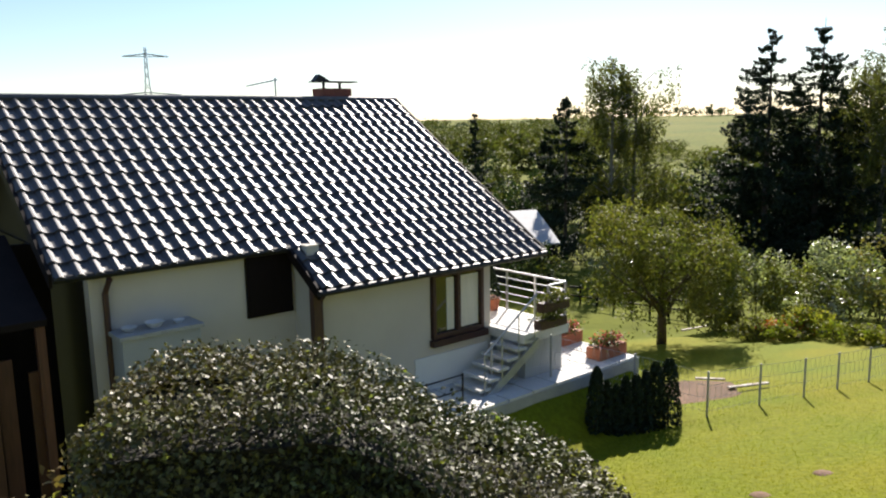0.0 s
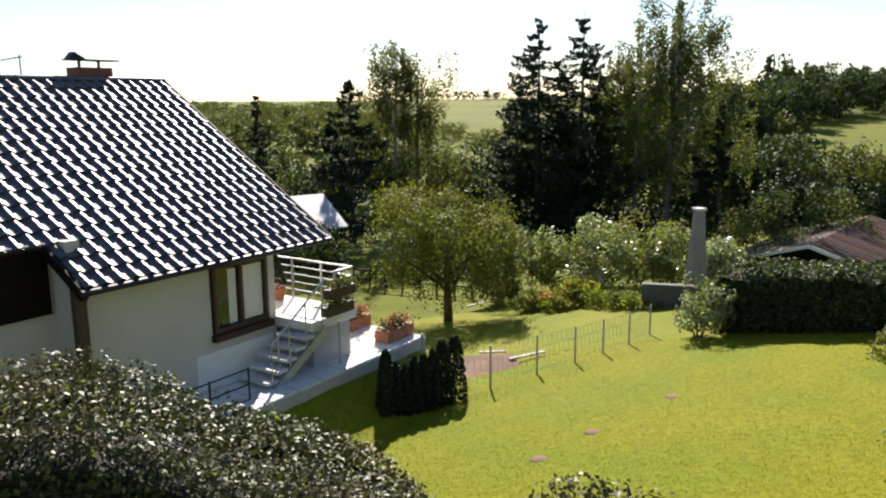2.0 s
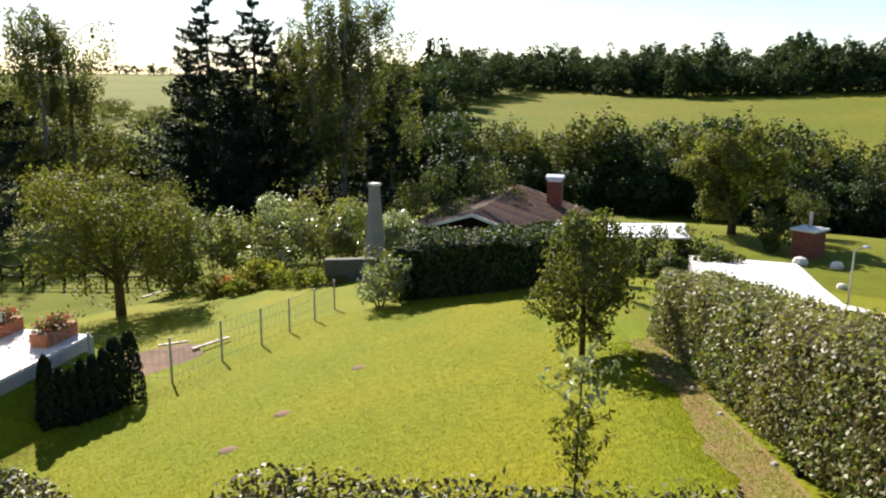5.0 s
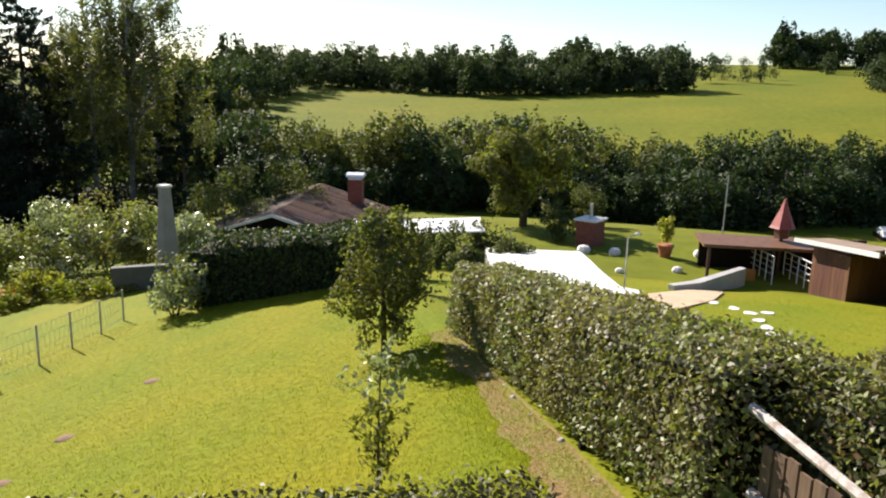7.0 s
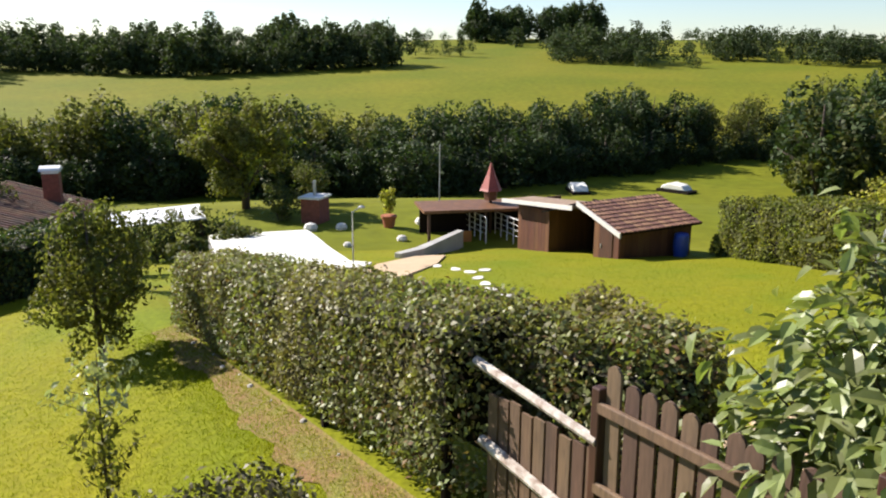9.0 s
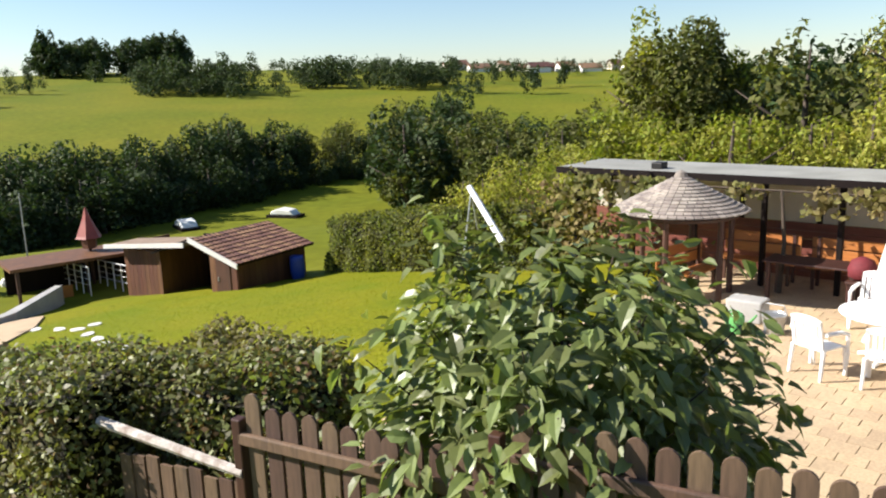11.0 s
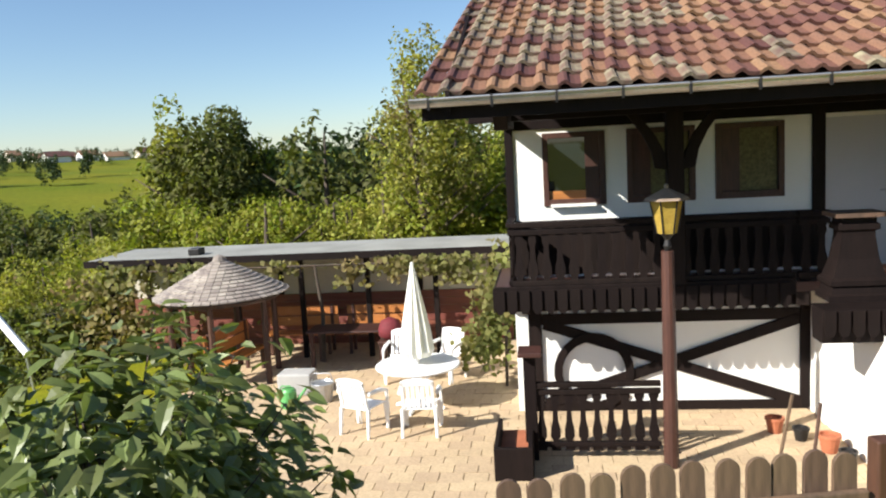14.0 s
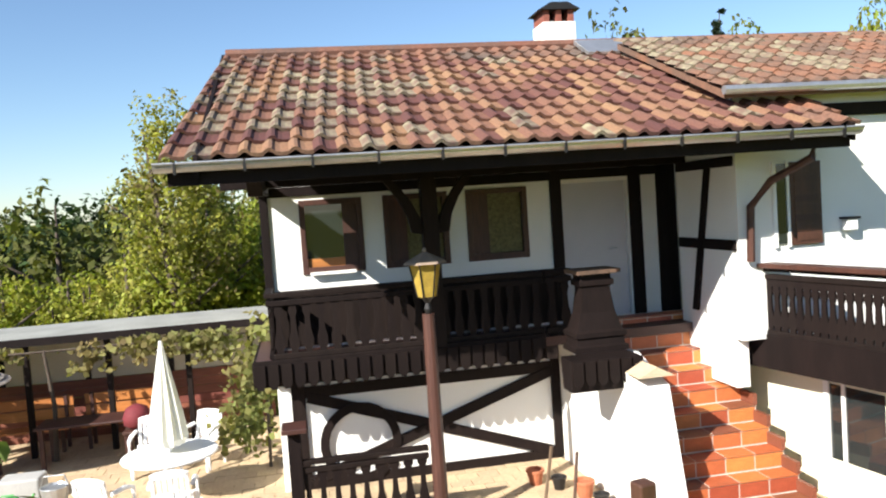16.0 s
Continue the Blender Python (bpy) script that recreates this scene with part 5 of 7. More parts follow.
tree("young_tree", at_ground(*polar(-48.8, 14.0)), "young fruit tree with a rounded dense leafy crown", 3.05, 0.98, 2.85, 6200, 0.095, L_APPLE, 36, 0.05, lumps=12, limbs=7, second=L_BIRCH)
tree("garden_tree", at_ground(*polar(-59.1, 44)), "round bright green tree beside the pool", 5.6, 3.0, 4.9, 11000, 0.22, L_APPLE, 33, 0.2, second=L_BRIGHT)
def to_top(az, r, el):
    """Height of a tree at a bearing and distance whose tip stands at an elevation above the eye's level."""
    return r * math.tan(radians(el)) - land(*polar(az, r))


g = "spruces behind the garden"
for az, r, el, rr, sd in ((-22.1, 58, 5.5, 4.7, 41), (-25.2, 58, 6.0, 4.6, 42), (-8.5, 56, 1.7, 3.2, 43), (-2.0, 66, 0.4, 1.5, 44), (-34.7, 55, -0.6, 1.8, 45), (-23.7, 62, 2.0, 3.8, 46), (-7.2, 60, -1.5, 2.6, 47), (-20.6, 61, 0.8, 3.2, 49), (-26.6, 60, 1.6, 3.2, 50), (-33.4, 57, -1.6, 2.0, 57)):
    spruce("spruce", at_ground(*polar(az, r)), "tall dark spruce with drooping boughs" if el > 1 else "slim dark spruce in the garden wood", to_top(az, r, el), rr, sd, g)
g = "birches behind the garden"
for az, r, el, rr, sd in ((-11.6, 58, 4.3, 2.7, 51), (-13.2, 59, 3.5, 2.8, 55), (-29.0, 57, 5.6, 2.8, 52), (-31.3, 56, 7.0, 3.4, 53), (-33.0, 57, 5.6, 2.6, 56), (-27.9, 60, 3.0, 2.4, 54)):
    birch("birch", at_ground(*polar(az, r)), "slender birch with hanging branches", to_top(az, r, el), rr, sd, g)


def wood(proto_leaf, label, seed, n, size, h, rr):
    return tree("tree", pose(0, 0, -400), label, h, rr, h * 1.02, n, size, proto_leaf, seed, 0.22, lumps=16, limbs=4)


protos = {"dark": [wood(L_DARK, "dark green alder in the valley wood", 61 + i, 2600, 0.44, 9.5, 3.2) for i in range(3)],
          "mid": [wood(L_MID, "green broadleaf tree in the wood", 66 + i, 2600, 0.44, 9.5, 3.6) for i in range(3)],
          "yel": [wood(L_YELLOW, "yellowing broadleaf tree behind the patio", 71 + i, 3600, 0.20, 6.0, 2.4) for i in range(2)],
          "bri": [wood(L_BRIGHT, "bright green broadleaf tree", 74 + i, 3600, 0.24, 6.5, 2.8) for i in range(2)]}


def plant(kind, az, r, scale, group, sink=0.0, flat=1.0):
    x, y = polar(az, r)
    ob = copy_thing(protos[kind][RNG.choice(len(protos[kind]))], pose(0, 0, 0))
    ob.matrix_basis = pose(x, y, land(x, y) - sink, 0, 0, RNG.uniform(0, 360)) @ Matrix.Diagonal((scale * flat, scale * flat, scale, 1))
    ob["group"] = group
    return ob


def far_wood(name, label, spots, leaf, n=420, size=0.9, seed=5):
    """Distant trees that nobody could count, as one mass of foliage. spots: bearing, distance, height, half width."""
    rng = np.random.default_rng(seed)
    Q = []
    for az, r, h, rr in spots:
        x, y = polar(az, r)
        p, d = blob_points(n, (rr, rr, h * 0.52), rng, 9)
        Q.append(leaves(p + [x, y, land(x, y) + h * 0.40], d + [0, 0, 0.3], size * h / 9, rng=rng))
    return solid(name, quads_mesh(name, np.concatenate(Q), leaf), leaf, Matrix(), label, "woodland", kind="stuff")


U = RNG.uniform
FRONT_AZ, FRONT_R = (-106, -97, -88, -71, -60, -38, -30), (98, 97, 86, 63, 68, 74, 74)
TOP_AZ, TOP_EL = (-106, -101, -96, -93, -87, -81, -75, -70, -65.5, -62, -56, -50, -45, -38, -30), (-0.8, -0.6, -2.3, -2.4, -1.7, -2.0, -2.6, -3.0, -3.4, -1.9, -2.3, -2.3, -3.2, -2.0, -2.0)


def valley_tree(kind, az, r, low=0.0, sink=0.4, flat=1.0):
    tall = to_top(az, r, float(np.interp(az, TOP_AZ, TOP_EL)) - low) + sink
    plant(kind, az, r, tall / 9.9 * U(0.80, 1.10), "valley wood", sink, flat)


for i in range(70):
    az = -35 - 71 * (i + U(0, 1)) / 70
    valley_tree("dark" if U() < (0.8 if az < -62 else 0.45) else "mid", az, float(np.interp(az, FRONT_AZ, FRONT_R)) + U(2, 9))
for i in range(40):
    az = -34 - 72 * (i + U(0, 1)) / 40
    valley_tree("mid" if U() < 0.5 else "dark", az, float(np.interp(az, FRONT_AZ, FRONT_R)) + U(9, 16))
for i in range(40):
    az = 12 - 48 * (i + U(0, 1)) / 40
    plant("dark" if U() < 0.85 else "mid", az, U(64, 92), U(0.68, 0.92), "valley wood", 0.4)
# dark trees, sunk and widened, added to stand for shade at the wood's foot
for i in range(64):
    az = -38 - 66 * (i + U(0, 1)) / 64
    valley_tree("dark", az, float(np.interp(az, FRONT_AZ, FRONT_R)) + U(-1, 2), 2.4, 1.2, 1.35)
FIELD = lambda az: -20.5 < az < -13.6
far_wood("far_woodland", "broadleaf wood filling the valley behind the spruces", [(a, r, h * (0.55 if FIELD(a) else 1), w) for a, r, h, w in [(16 - 56 * (i + U(0, 1)) / 70, U(105, 190), U(5.5, 8), U(3.5, 5)) for i in range(70)]] + [(16 - 29 * (i + U(0, 1)) / 60, U(165, 250), U(4, 6), U(5, 8)) for i in range(60)], L_MID, 1000, 0.85, 6)
WOOD_AZ, WOOD_R = (-70.2, -64, -58.5, -51, -47, -44, -40.3, -37, -30), (200, 204, 200, 213, 232, 220, 186, 130, 110)
spots = []
for i in range(230):
    az = -30 - 40.0 * (i + U(0, 1)) / 230
    r = float(np.interp(az, WOOD_AZ, WOOD_R)) + (U(0, 12) if i % 2 else U(10, 90))
    spots.append((az, r, U(8, 13.5), U(3.5, 6)))
spots += [(-38.4, 250, 18, 5), (-37.8, 255, 16, 4), (-57.2, 260, 17, 5), (-62.4, 255, 18, 5), (-61.6, 258, 15, 4), (-54, 262, 15, 5)]
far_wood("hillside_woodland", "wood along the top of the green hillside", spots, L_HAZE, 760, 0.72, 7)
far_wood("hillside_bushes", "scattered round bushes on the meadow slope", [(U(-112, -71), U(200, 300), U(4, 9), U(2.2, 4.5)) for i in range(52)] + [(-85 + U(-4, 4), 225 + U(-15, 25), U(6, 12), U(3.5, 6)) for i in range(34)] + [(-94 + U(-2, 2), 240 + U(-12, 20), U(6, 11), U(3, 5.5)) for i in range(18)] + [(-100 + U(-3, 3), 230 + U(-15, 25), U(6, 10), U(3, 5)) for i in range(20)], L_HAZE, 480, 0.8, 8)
far_wood("hilltop_clump", "clump of dark trees on the hilltop", [(U(-84.3, -75.5), U(300, 318), U(11, 18), U(4, 6)) for i in range(30)], L_DARK, 900, 0.7, 9)
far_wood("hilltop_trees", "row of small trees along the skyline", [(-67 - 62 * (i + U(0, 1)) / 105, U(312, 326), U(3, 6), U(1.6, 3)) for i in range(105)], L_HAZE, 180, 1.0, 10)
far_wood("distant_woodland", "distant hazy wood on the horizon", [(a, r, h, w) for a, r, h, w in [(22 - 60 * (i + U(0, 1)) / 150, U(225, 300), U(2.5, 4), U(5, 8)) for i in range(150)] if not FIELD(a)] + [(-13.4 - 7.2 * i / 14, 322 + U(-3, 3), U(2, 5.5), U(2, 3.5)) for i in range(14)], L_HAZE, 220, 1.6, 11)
for i in range(60):
    az = -105 - 60 * (i + U(0, 1)) / 60
    plant("mid" if U() < 0.25 else ("yel" if U() < 0.35 else "bri"), az, U(33, 48), U(0.62, 0.8) if az > -110 else U(0.72, 0.9), "garden wood", 0.3)
for i in range(22):
    az, r = -98 - 15 * (i + U(0, 1)) / 22, U(55, 88)
    plant("mid" if U() < 0.7 else "dark", az, r, (to_top(az, r, U(-2.6, -1.0)) + 0.3) / 9.9, "valley wood", 0.3, 1.15)
for i in range(26):
    az = -119 - 26 * (i + U(0, 1)) / 26
    plant("mid" if U() < 0.7 else "dark", az, U(50, 58), U(0.95, 1.2), "garden wood", 0.3)
for i in range(40):
    az = -103 - 40 * (i + U(0, 1)) / 40
    plant("yel" if U() < 0.4 else "bri", az, U(25, 31), U(0.5, 0.7) if az > -112 else U(0.6, 0.85), "garden wood", 0.3)
for az, sc in ((-159.8, 1.10), (-165.0, 1.16), (-167.6, 1.06), (-174.4, 1.04), (-176.0, 1.0), (-178.2, 1.03), (-180.4, 1.02), (-182.4, 1.06), (-184.5, 1.04)):
    x, y = polar(az, 40)
    plant("mid" if az > -170 else "bri", az, 40, (sc * 10.9 - 3.3 - land(x, y)) / (9.5 if az > -170 else 6.5), "trees behind the timbered house", 0.3, 0.55)
spruce("spruce", at_ground(*polar(-172.5, 38)), "slim spruce behind the timbered house roof", 7.9 - land(*polar(-172.5, 38)), 1.0, 48, "trees behind the timbered house")
tree("walnut_tree", at_ground(*polar(-118.5, 40)), "broad dark green tree with a flat crown", 10.2, 4.0, 7.4, 12000, 0.28, L_MID, 81, 0.25, lumps=16, second=L_BRIGHT)
tree("pear_tree", at_ground(*polar(-134.0, 24)), "tall yellowing fruit tree behind the shelter", 8.4, 1.8, 7.0, 9000, 0.15, L_YELLOW, 82, 0.15, lumps=26, second=L_VINE)
for lst in protos.values():
    for t in lst:
        for o in list(t.children_recursive):
            bpy.data.objects.remove(o)
        bpy.data.objects.remove(t)


# ---------------------------------------------------------------- big-leaved bush behind the fence
def big_leaves(P, D, size, rng):
    """Folded, drooping pointed leaves, twelve faces each."""
    n = len(P)
    nrm = unit(D * 0.6 + 0.55 * rng.normal(size=(n, 3)) + [0, 0, 0.9])
    a = unit(D * 0.9 + rng.normal(size=(n, 3)) * 0.6 - [0, 0, 0.9])
    a = unit(a - (a * nrm).sum(1, keepdims=True) * nrm)
    b = np.cross(nrm, a)
    s = size * rng.uniform(0.6, 1.25, (n, 1))
    bend = rng.uniform(0.05, 0.35, (n, 1))
    def pt(u, v, fold):
        return P + a * s * u + b * s * v + nrm * s * (fold * abs(v) - bend * u * u)
    V = np.stack([pt(0, 0, 0), pt(0.33, 0, 0), pt(0.68, 0, 0), pt(1.0, 0, 0), pt(0.25, 0.23, 0.4), pt(0.62, 0.22, 0.4), pt(0.25, -0.23, 0.4), pt(0.62, -0.22, 0.4)], 1)
    F = np.array([(0, 1, 4, 4), (1, 2, 5, 4), (2, 3, 5, 5), (0, 6, 1, 1), (1, 6, 7, 2), (2, 7, 3, 3)])
    return V, F


def leafy_mesh(name, V, F, material):
    n = len(V)
    faces = []
    for k in range(n):
        o = k * V.shape[1]
        for f in F:
            q = [int(i) + o for i in f]
            faces.append(tuple(q[:3]) if q[2] == q[3] else tuple(q))
    me = bpy.data.meshes.new(name)
    me.from_pydata(V.reshape(-1, 3).tolist(), [], faces)
    me.materials.append(material)
    me.update()
    return me


def leaf_bush(m, label, radii, n, size, seed, top):
    rng = np.random.default_rng(seed)
    t = thing("leafy_bush", m, label, "bush")
    st, P, D = Shape(), [], []
    for i in range(150):
        w, e = i * 2.39996 + rng.uniform(-0.2, 0.2), 0.14 + 0.86 * ((i * 0.7548777) % 1.0)
        tip = np.array([radii[0] * math.cos(w) * math.sqrt(1 - (e * 0.93) ** 2), radii[1] * math.sin(w) * math.sqrt(1 - (e * 0.93) ** 2), top * e]) * rng.uniform(0.82, 1.06)
        mid = tip * [0.45, 0.45, 0.7]
        st.tube([(0, 0, 0.1), mid, tip], [0.03, 0.015, 0.004], 5)
        u = rng.uniform(0.2, 1.0, n // 150)[:, None] ** 0.7
        P.append((1 - u) * mid + u * tip + rng.normal(size=(len(u), 3)) * 0.13)
        D.append(np.tile(unit(tip[None, :] * [1, 1, 0.4]), (len(u), 1)))
    part("stem", st, M_BARK, t)
    V, F = big_leaves(np.concatenate(P), np.concatenate(D), size, rng)
    part("foliage", leafy_mesh("foliage", V, F, L_WALNUT), L_WALNUT, t)


leaf_bush(pose(4.95, -1.75, -4.15), "large bush with broad glossy pointed leaves behind the fence", (1.72, 1.72, 1.0), 10500, 0.170, 91, 3.2)

# ---------------------------------------------------------------- shelter: vines, benches and pots
rng = np.random.default_rng(17)
vine = thing("grape_vine", HR, "grape vine hanging along the shelter roof", "climbing plant")
P = []
for i in range(20):
    x = rng.uniform(-9.2, -0.9)
    hang = rng.uniform(0.2, 0.6)
    k = int(150 * hang)
    P.append(np.stack([x + rng.normal(size=k) * 0.22, 14.98 + rng.normal(size=k) * 0.10, -2.0 - rng.uniform(0, hang, k)], 1))
for i in range(12):
    x, z = rng.uniform(-0.95, -0.55), rng.uniform(-3.5, -1.9)
    P.append(np.stack([x + rng.normal(size=70) * 0.16 - 0.25 * (-z - 2), 13.2 + rng.normal(size=70) * 0.3, z + rng.normal(size=70) * 0.16], 1))
for i in range(10):
    z = rng.uniform(-3.6, -2.2)
    P.append(np.stack([-8.6 + rng.normal(size=90) * 0.7, 14.9 + rng.normal(size=90) * 0.2, z + rng.normal(size=90) * 0.25], 1))
P = np.concatenate(P)
part("foliage", quads_mesh("foliage", leaves(P, np.tile([0, -1.0, 0.4], (len(P), 1)), 0.13, 0.85, 0.9, 0.6, rng), L_VINE), L_VINE, vine)
part("stem", Shape().tube([(-4.55, 15.0, PATIO), (-4.5, 15.0, -3.1), (-4.6, 15.0, -2.1)], [0.05, 0.04, 0.03], 7).tube([(-9.0, 15.0, -2.12), (-0.8, 15.0, -2.12)], 0.02, 5).tube([(-0.8, 13.2, PATIO), (-0.75, 13.2, -2.2)], 0.03, 6), M_BARK, vine)


def bench():
    b = thing("garden_bench", Matrix(), "varnished orange wooden bench under the shelter", "bench", "benches under the shelter")
    for i in range(2):
        part("seat_board", Shape().box(-0.75, 0.75, -0.20 + i * 0.21, -0.01 + i * 0.21, 0.42, 0.46), M_ORANGEWOOD, b, bevel=0.006)
        part("back_board", Shape().box(-0.75, 0.75, 0.22, 0.25, 0.55 + i * 0.22, 0.74 + i * 0.22), M_ORANGEWOOD, b, bevel=0.006)
    for x in (-0.62, 0.62):
        part("leg", Shape().box(x - 0.03, x + 0.03, -0.16, -0.10, 0, 0.42), M_BROWNWOOD, b)
        part("leg", Shape().box(x - 0.03, x + 0.03, 0.19, 0.25, 0, 0.98), M_BROWNWOOD, b)
    return b


bn = bench()
bn.matrix_basis = HR @ pose(-5.2, 15.7, PATIO)
copy_thing(bn, HR @ pose(-3.5, 15.7, PATIO, 0, 0, 0))
copy_thing(bn, HR @ pose(-5.9, 14.0, PATIO, 0, 0, 80))
tb = thing("wooden_table", HR @ pose(-3.9, 14.75, PATIO), "dark wooden table under the shelter", "table")
part("tabletop", Shape().box(-0.8, 0.8, -0.35, 0.35, 0.70, 0.74), M_BROWNWOOD, tb, bevel=0.01)
for x in (-0.7, 0.7):
    for y in (-0.28, 0.28):
        part("leg", Shape().box(x - 0.035, x + 0.035, y - 0.035, y + 0.035, 0, 0.70), M_BROWNWOOD, tb)
cu = thing("red_cushion", HR @ pose(-3.05, 14.5, PATIO + 0.55), "dark red round cushion on the chair", "cushion")
part("pad", Shape().lathe([(0.10, 0.0), (0.22, 0.08), (0.24, 0.2), (0.18, 0.36), (0.05, 0.42)], 16), M_REDFAB, cu, smooth=True)
st = thing("stool", HR @ pose(-3.05, 14.5, PATIO), "low dark wooden stool", "stool")
part("seat", Shape().box(-0.22, 0.22, -0.22, 0.22, 0.50, 0.55), M_BROWNWOOD, st, bevel=0.01)
for x in (-0.17, 0.17):
    for y in (-0.17, 0.17):
        part("leg", Shape().box(x - 0.025, x + 0.025, y - 0.025, y + 0.025, 0, 0.5), M_BROWNWOOD, st)
bk = thing("watering_can", HR @ pose(-4.35, 12.2, PATIO), "green plastic watering can on the patio", "watering can")
part("body", Shape().lathe([(0.13, 0), (0.14, 0.02), (0.13, 0.28), (0.10, 0.32), (0.09, 0.32)], 16), M_GREEN, bk)
part("spout", Shape().tube([(0.12, 0, 0.08), (0.32, 0, 0.34)], [0.03, 0.018], 8), M_GREEN, bk)
part("handle", Shape().tube([(-0.12, 0, 0.08), (-0.22, 0, 0.22), (-0.10, 0, 0.36), (0.05, 0, 0.36)], 0.014, 6), M_GREEN, bk)
bx = thing("stone_trough", HR @ pose(-4.45, 13.0, PATIO), "grey stone trough on the patio", "trough")
part("body", Shape().box(-0.3, 0.3, -0.22, 0.22, 0, 0.38), M_CONC, bx, bevel=0.03)
ba = thing("metal_bucket", HR @ pose(-3.85, 12.5, PATIO), "grey metal hose bucket on the patio", "bucket")
part("body", Shape().lathe([(0.14, 0), (0.20, 0.32), (0.19, 0.33), (0.17, 0.30)], 16), M_STEEL, ba)
part("handle", Shape().tube([(-0.19, 0, 0.32), (-0.14, 0, 0.48), (0.14, 0, 0.48), (0.19, 0, 0.32)], 0.01, 6), M_STEEL, ba)
# tools and pots by the stair wall
for i, (x, y, lean) in enumerate(((2.15, 8.3, 24), (2.42, 8.0, 20))):
    sp = thing("garden_tool", HR @ pose(x, y, PATIO, 6, lean - 16, 0), "long wooden handled garden tool leaning by the stair", "tool", "leaning garden tools")
    part("handle", Shape().tube([(0, 0, 0.15), (0, 0, 1.45)], 0.018, 7), M_FENCE, sp)
    part("blade", Shape().prism([(-0.10, 0.2), (-0.10, 0.02), (0, -0.04), (0.10, 0.02), (0.10, 0.2)], -0.008, 0.008), M_IRON, sp)
for i, (x, y, r) in enumerate(((2.95, 10.9, 0.12), (3.2, 10.6, 0.10), (3.42, 10.2, 0.13), (3.5, 9.8, 0.10))):
    po = thing("plant_pot", HR @ pose(x, y, PATIO), "small terracotta plant pot by the white wall", "plant pot", "pots by the stair")
    part("pot", Shape().lathe([(r * 0.7, 0), (r, r * 1.5), (r * 1.1, r * 1.5), (r * 1.1, r * 1.8), (r * 0.9, r * 1.8), (r * 0.85, r * 1.5)], 14), (M_TERRACOTTA, M_IRON)[i % 2], po)


# ---------------------------------------------------------------- tool hut below the lawn
def hut():
    h = thing("garden_hut", pose(28.45, 1.75, -7.35, 0, 0, -43), "low dark red-brown boarded garden hut with small tiled roof", "garden hut")
    # x along the shaded eave side, y along the gable front, which has a dark open porch beside the door
    L, D, eave, ridge = 3.6, 4.2, 1.42, 2.08
    for i in range(12):
        part("wall_board", Shape().box(i * 0.30, i * 0.30 + 0.29, 0, 0.04, -0.4, eave), M_HUTWOOD, h)
    for i in range(5):
        y0 = 0.04 + i * 0.27
        part("wall_board", Shape().box(-0.02, 0.02, y0, y0 + 0.26, -0.5, eave + 0.31 * (y0 + 0.1)), M_HUTWOOD, h)
    d = part("door", Shape().box(-0.05, -0.022, 0.35, 1.05, -0.3, 1.35), M_BROWNWOOD, h, bevel=0.006)
    part("door_handle", Shape().box(-0.08, -0.05, 0.92, 0.96, 0.55, 0.70), M_STEEL, d)
    part("side_wall", Shape().box(0.04, 2.4, 1.36, 1.40, -0.6, 1.6), M_DARKWOOD, h, "dark porch side")
    part("back_wall", Shape().box(2.3, 2.36, 1.4, D, -0.9, 1.7), M_DARKWOOD, h)
    part("side_wall", Shape().prism([(0, -0.4), (D, -0.9), (D, eave), (D / 2, ridge), (0, eave)], L + 0.02, L + 0.07, axis="x"), M_HUTWOOD, h)
    part("side_wall", Shape().box(0, L, D - 0.05, D, -0.9, eave), M_HUTWOOD, h)
    t = math.degrees(math.atan2(ridge - eave, D / 2))
    sl = math.hypot(ridge - eave, D / 2)
    body = Shape().prism([(-0.28, eave - 0.16), (-0.28, eave - 0.10), (D / 2, ridge + 0.02), (D + 0.1, eave - 0.02), (D + 0.1, eave - 0.08), (D / 2, ridge - 0.05)], -0.3, L + 0.3, axis="x")
    roof = part("roof", body, M_DARKWOOD, h)
    me = tile_mesh("roof_tile", 0.21, 0.30, M_TILE_RED, 0.04)
    tile_roof(roof, pose(-0.3, -0.30, eave - 0.10, t, 0, 0), 20, 9, 0.21, (sl + 0.3) / 9, lambda c, r, g: me)
    part("barge_board", Shape().prism([(-0.34, eave - 0.24), (-0.34, eave - 0.06), (D / 2, ridge + 0.08), (D / 2, ridge - 0.10)], -0.36, -0.30, axis="x"), M_PALE, h, "pale barge board")
    part("threshold", Shape().box(-0.5, 0.3, 1.5, 3.0, -0.62, -0.52), M_PALE, h, "pale stone threshold")
    # boarded annexe in line with the gable front, under a long flat roof
    ex = part("annexe", Shape().box(0.2, 2.4, 6.40, 6.45, -1.1, 1.5).box(0.2, 2.4, 4.25, 4.30, -0.9, 1.5), M_HUTWOOD, h, "lower boarded annexe")
    for i in range(9):
        part("wall_board", Shape().box(0.10, 0.14, 4.28 + i * 0.24, 4.51 + i * 0.24, -0.95, 1.32), M_HUTWOOD, ex)
    part("annexe_roof", Shape().prism([(2.3, 1.80), (7.0, 1.40), (7.0, 1.48), (2.3, 1.90)], -0.35, 1.3, axis="x"), M_ROOFBROWN, ex)
    part("roof_edge", Shape().prism([(2.3, 1.76), (7.0, 1.36), (7.0, 1.52), (2.3, 1.94)], -0.40, -0.352, axis="x"), M_PALE, ex)
    return h


hut()
HB = pose(28.45, 1.75, 0, 0, 0, -43) @ Vector((2.7, -0.42, 0))
bl = thing("rain_barrel", pose(HB.x, HB.y, land(HB.x, HB.y)), "blue plastic rain barrel beside the hut", "barrel")
part("body", Shape().lathe([(0.24, 0), (0.29, 0.25), (0.30, 0.5), (0.28, 0.8), (0.24, 0.9)], 18), M_BLUE, bl)
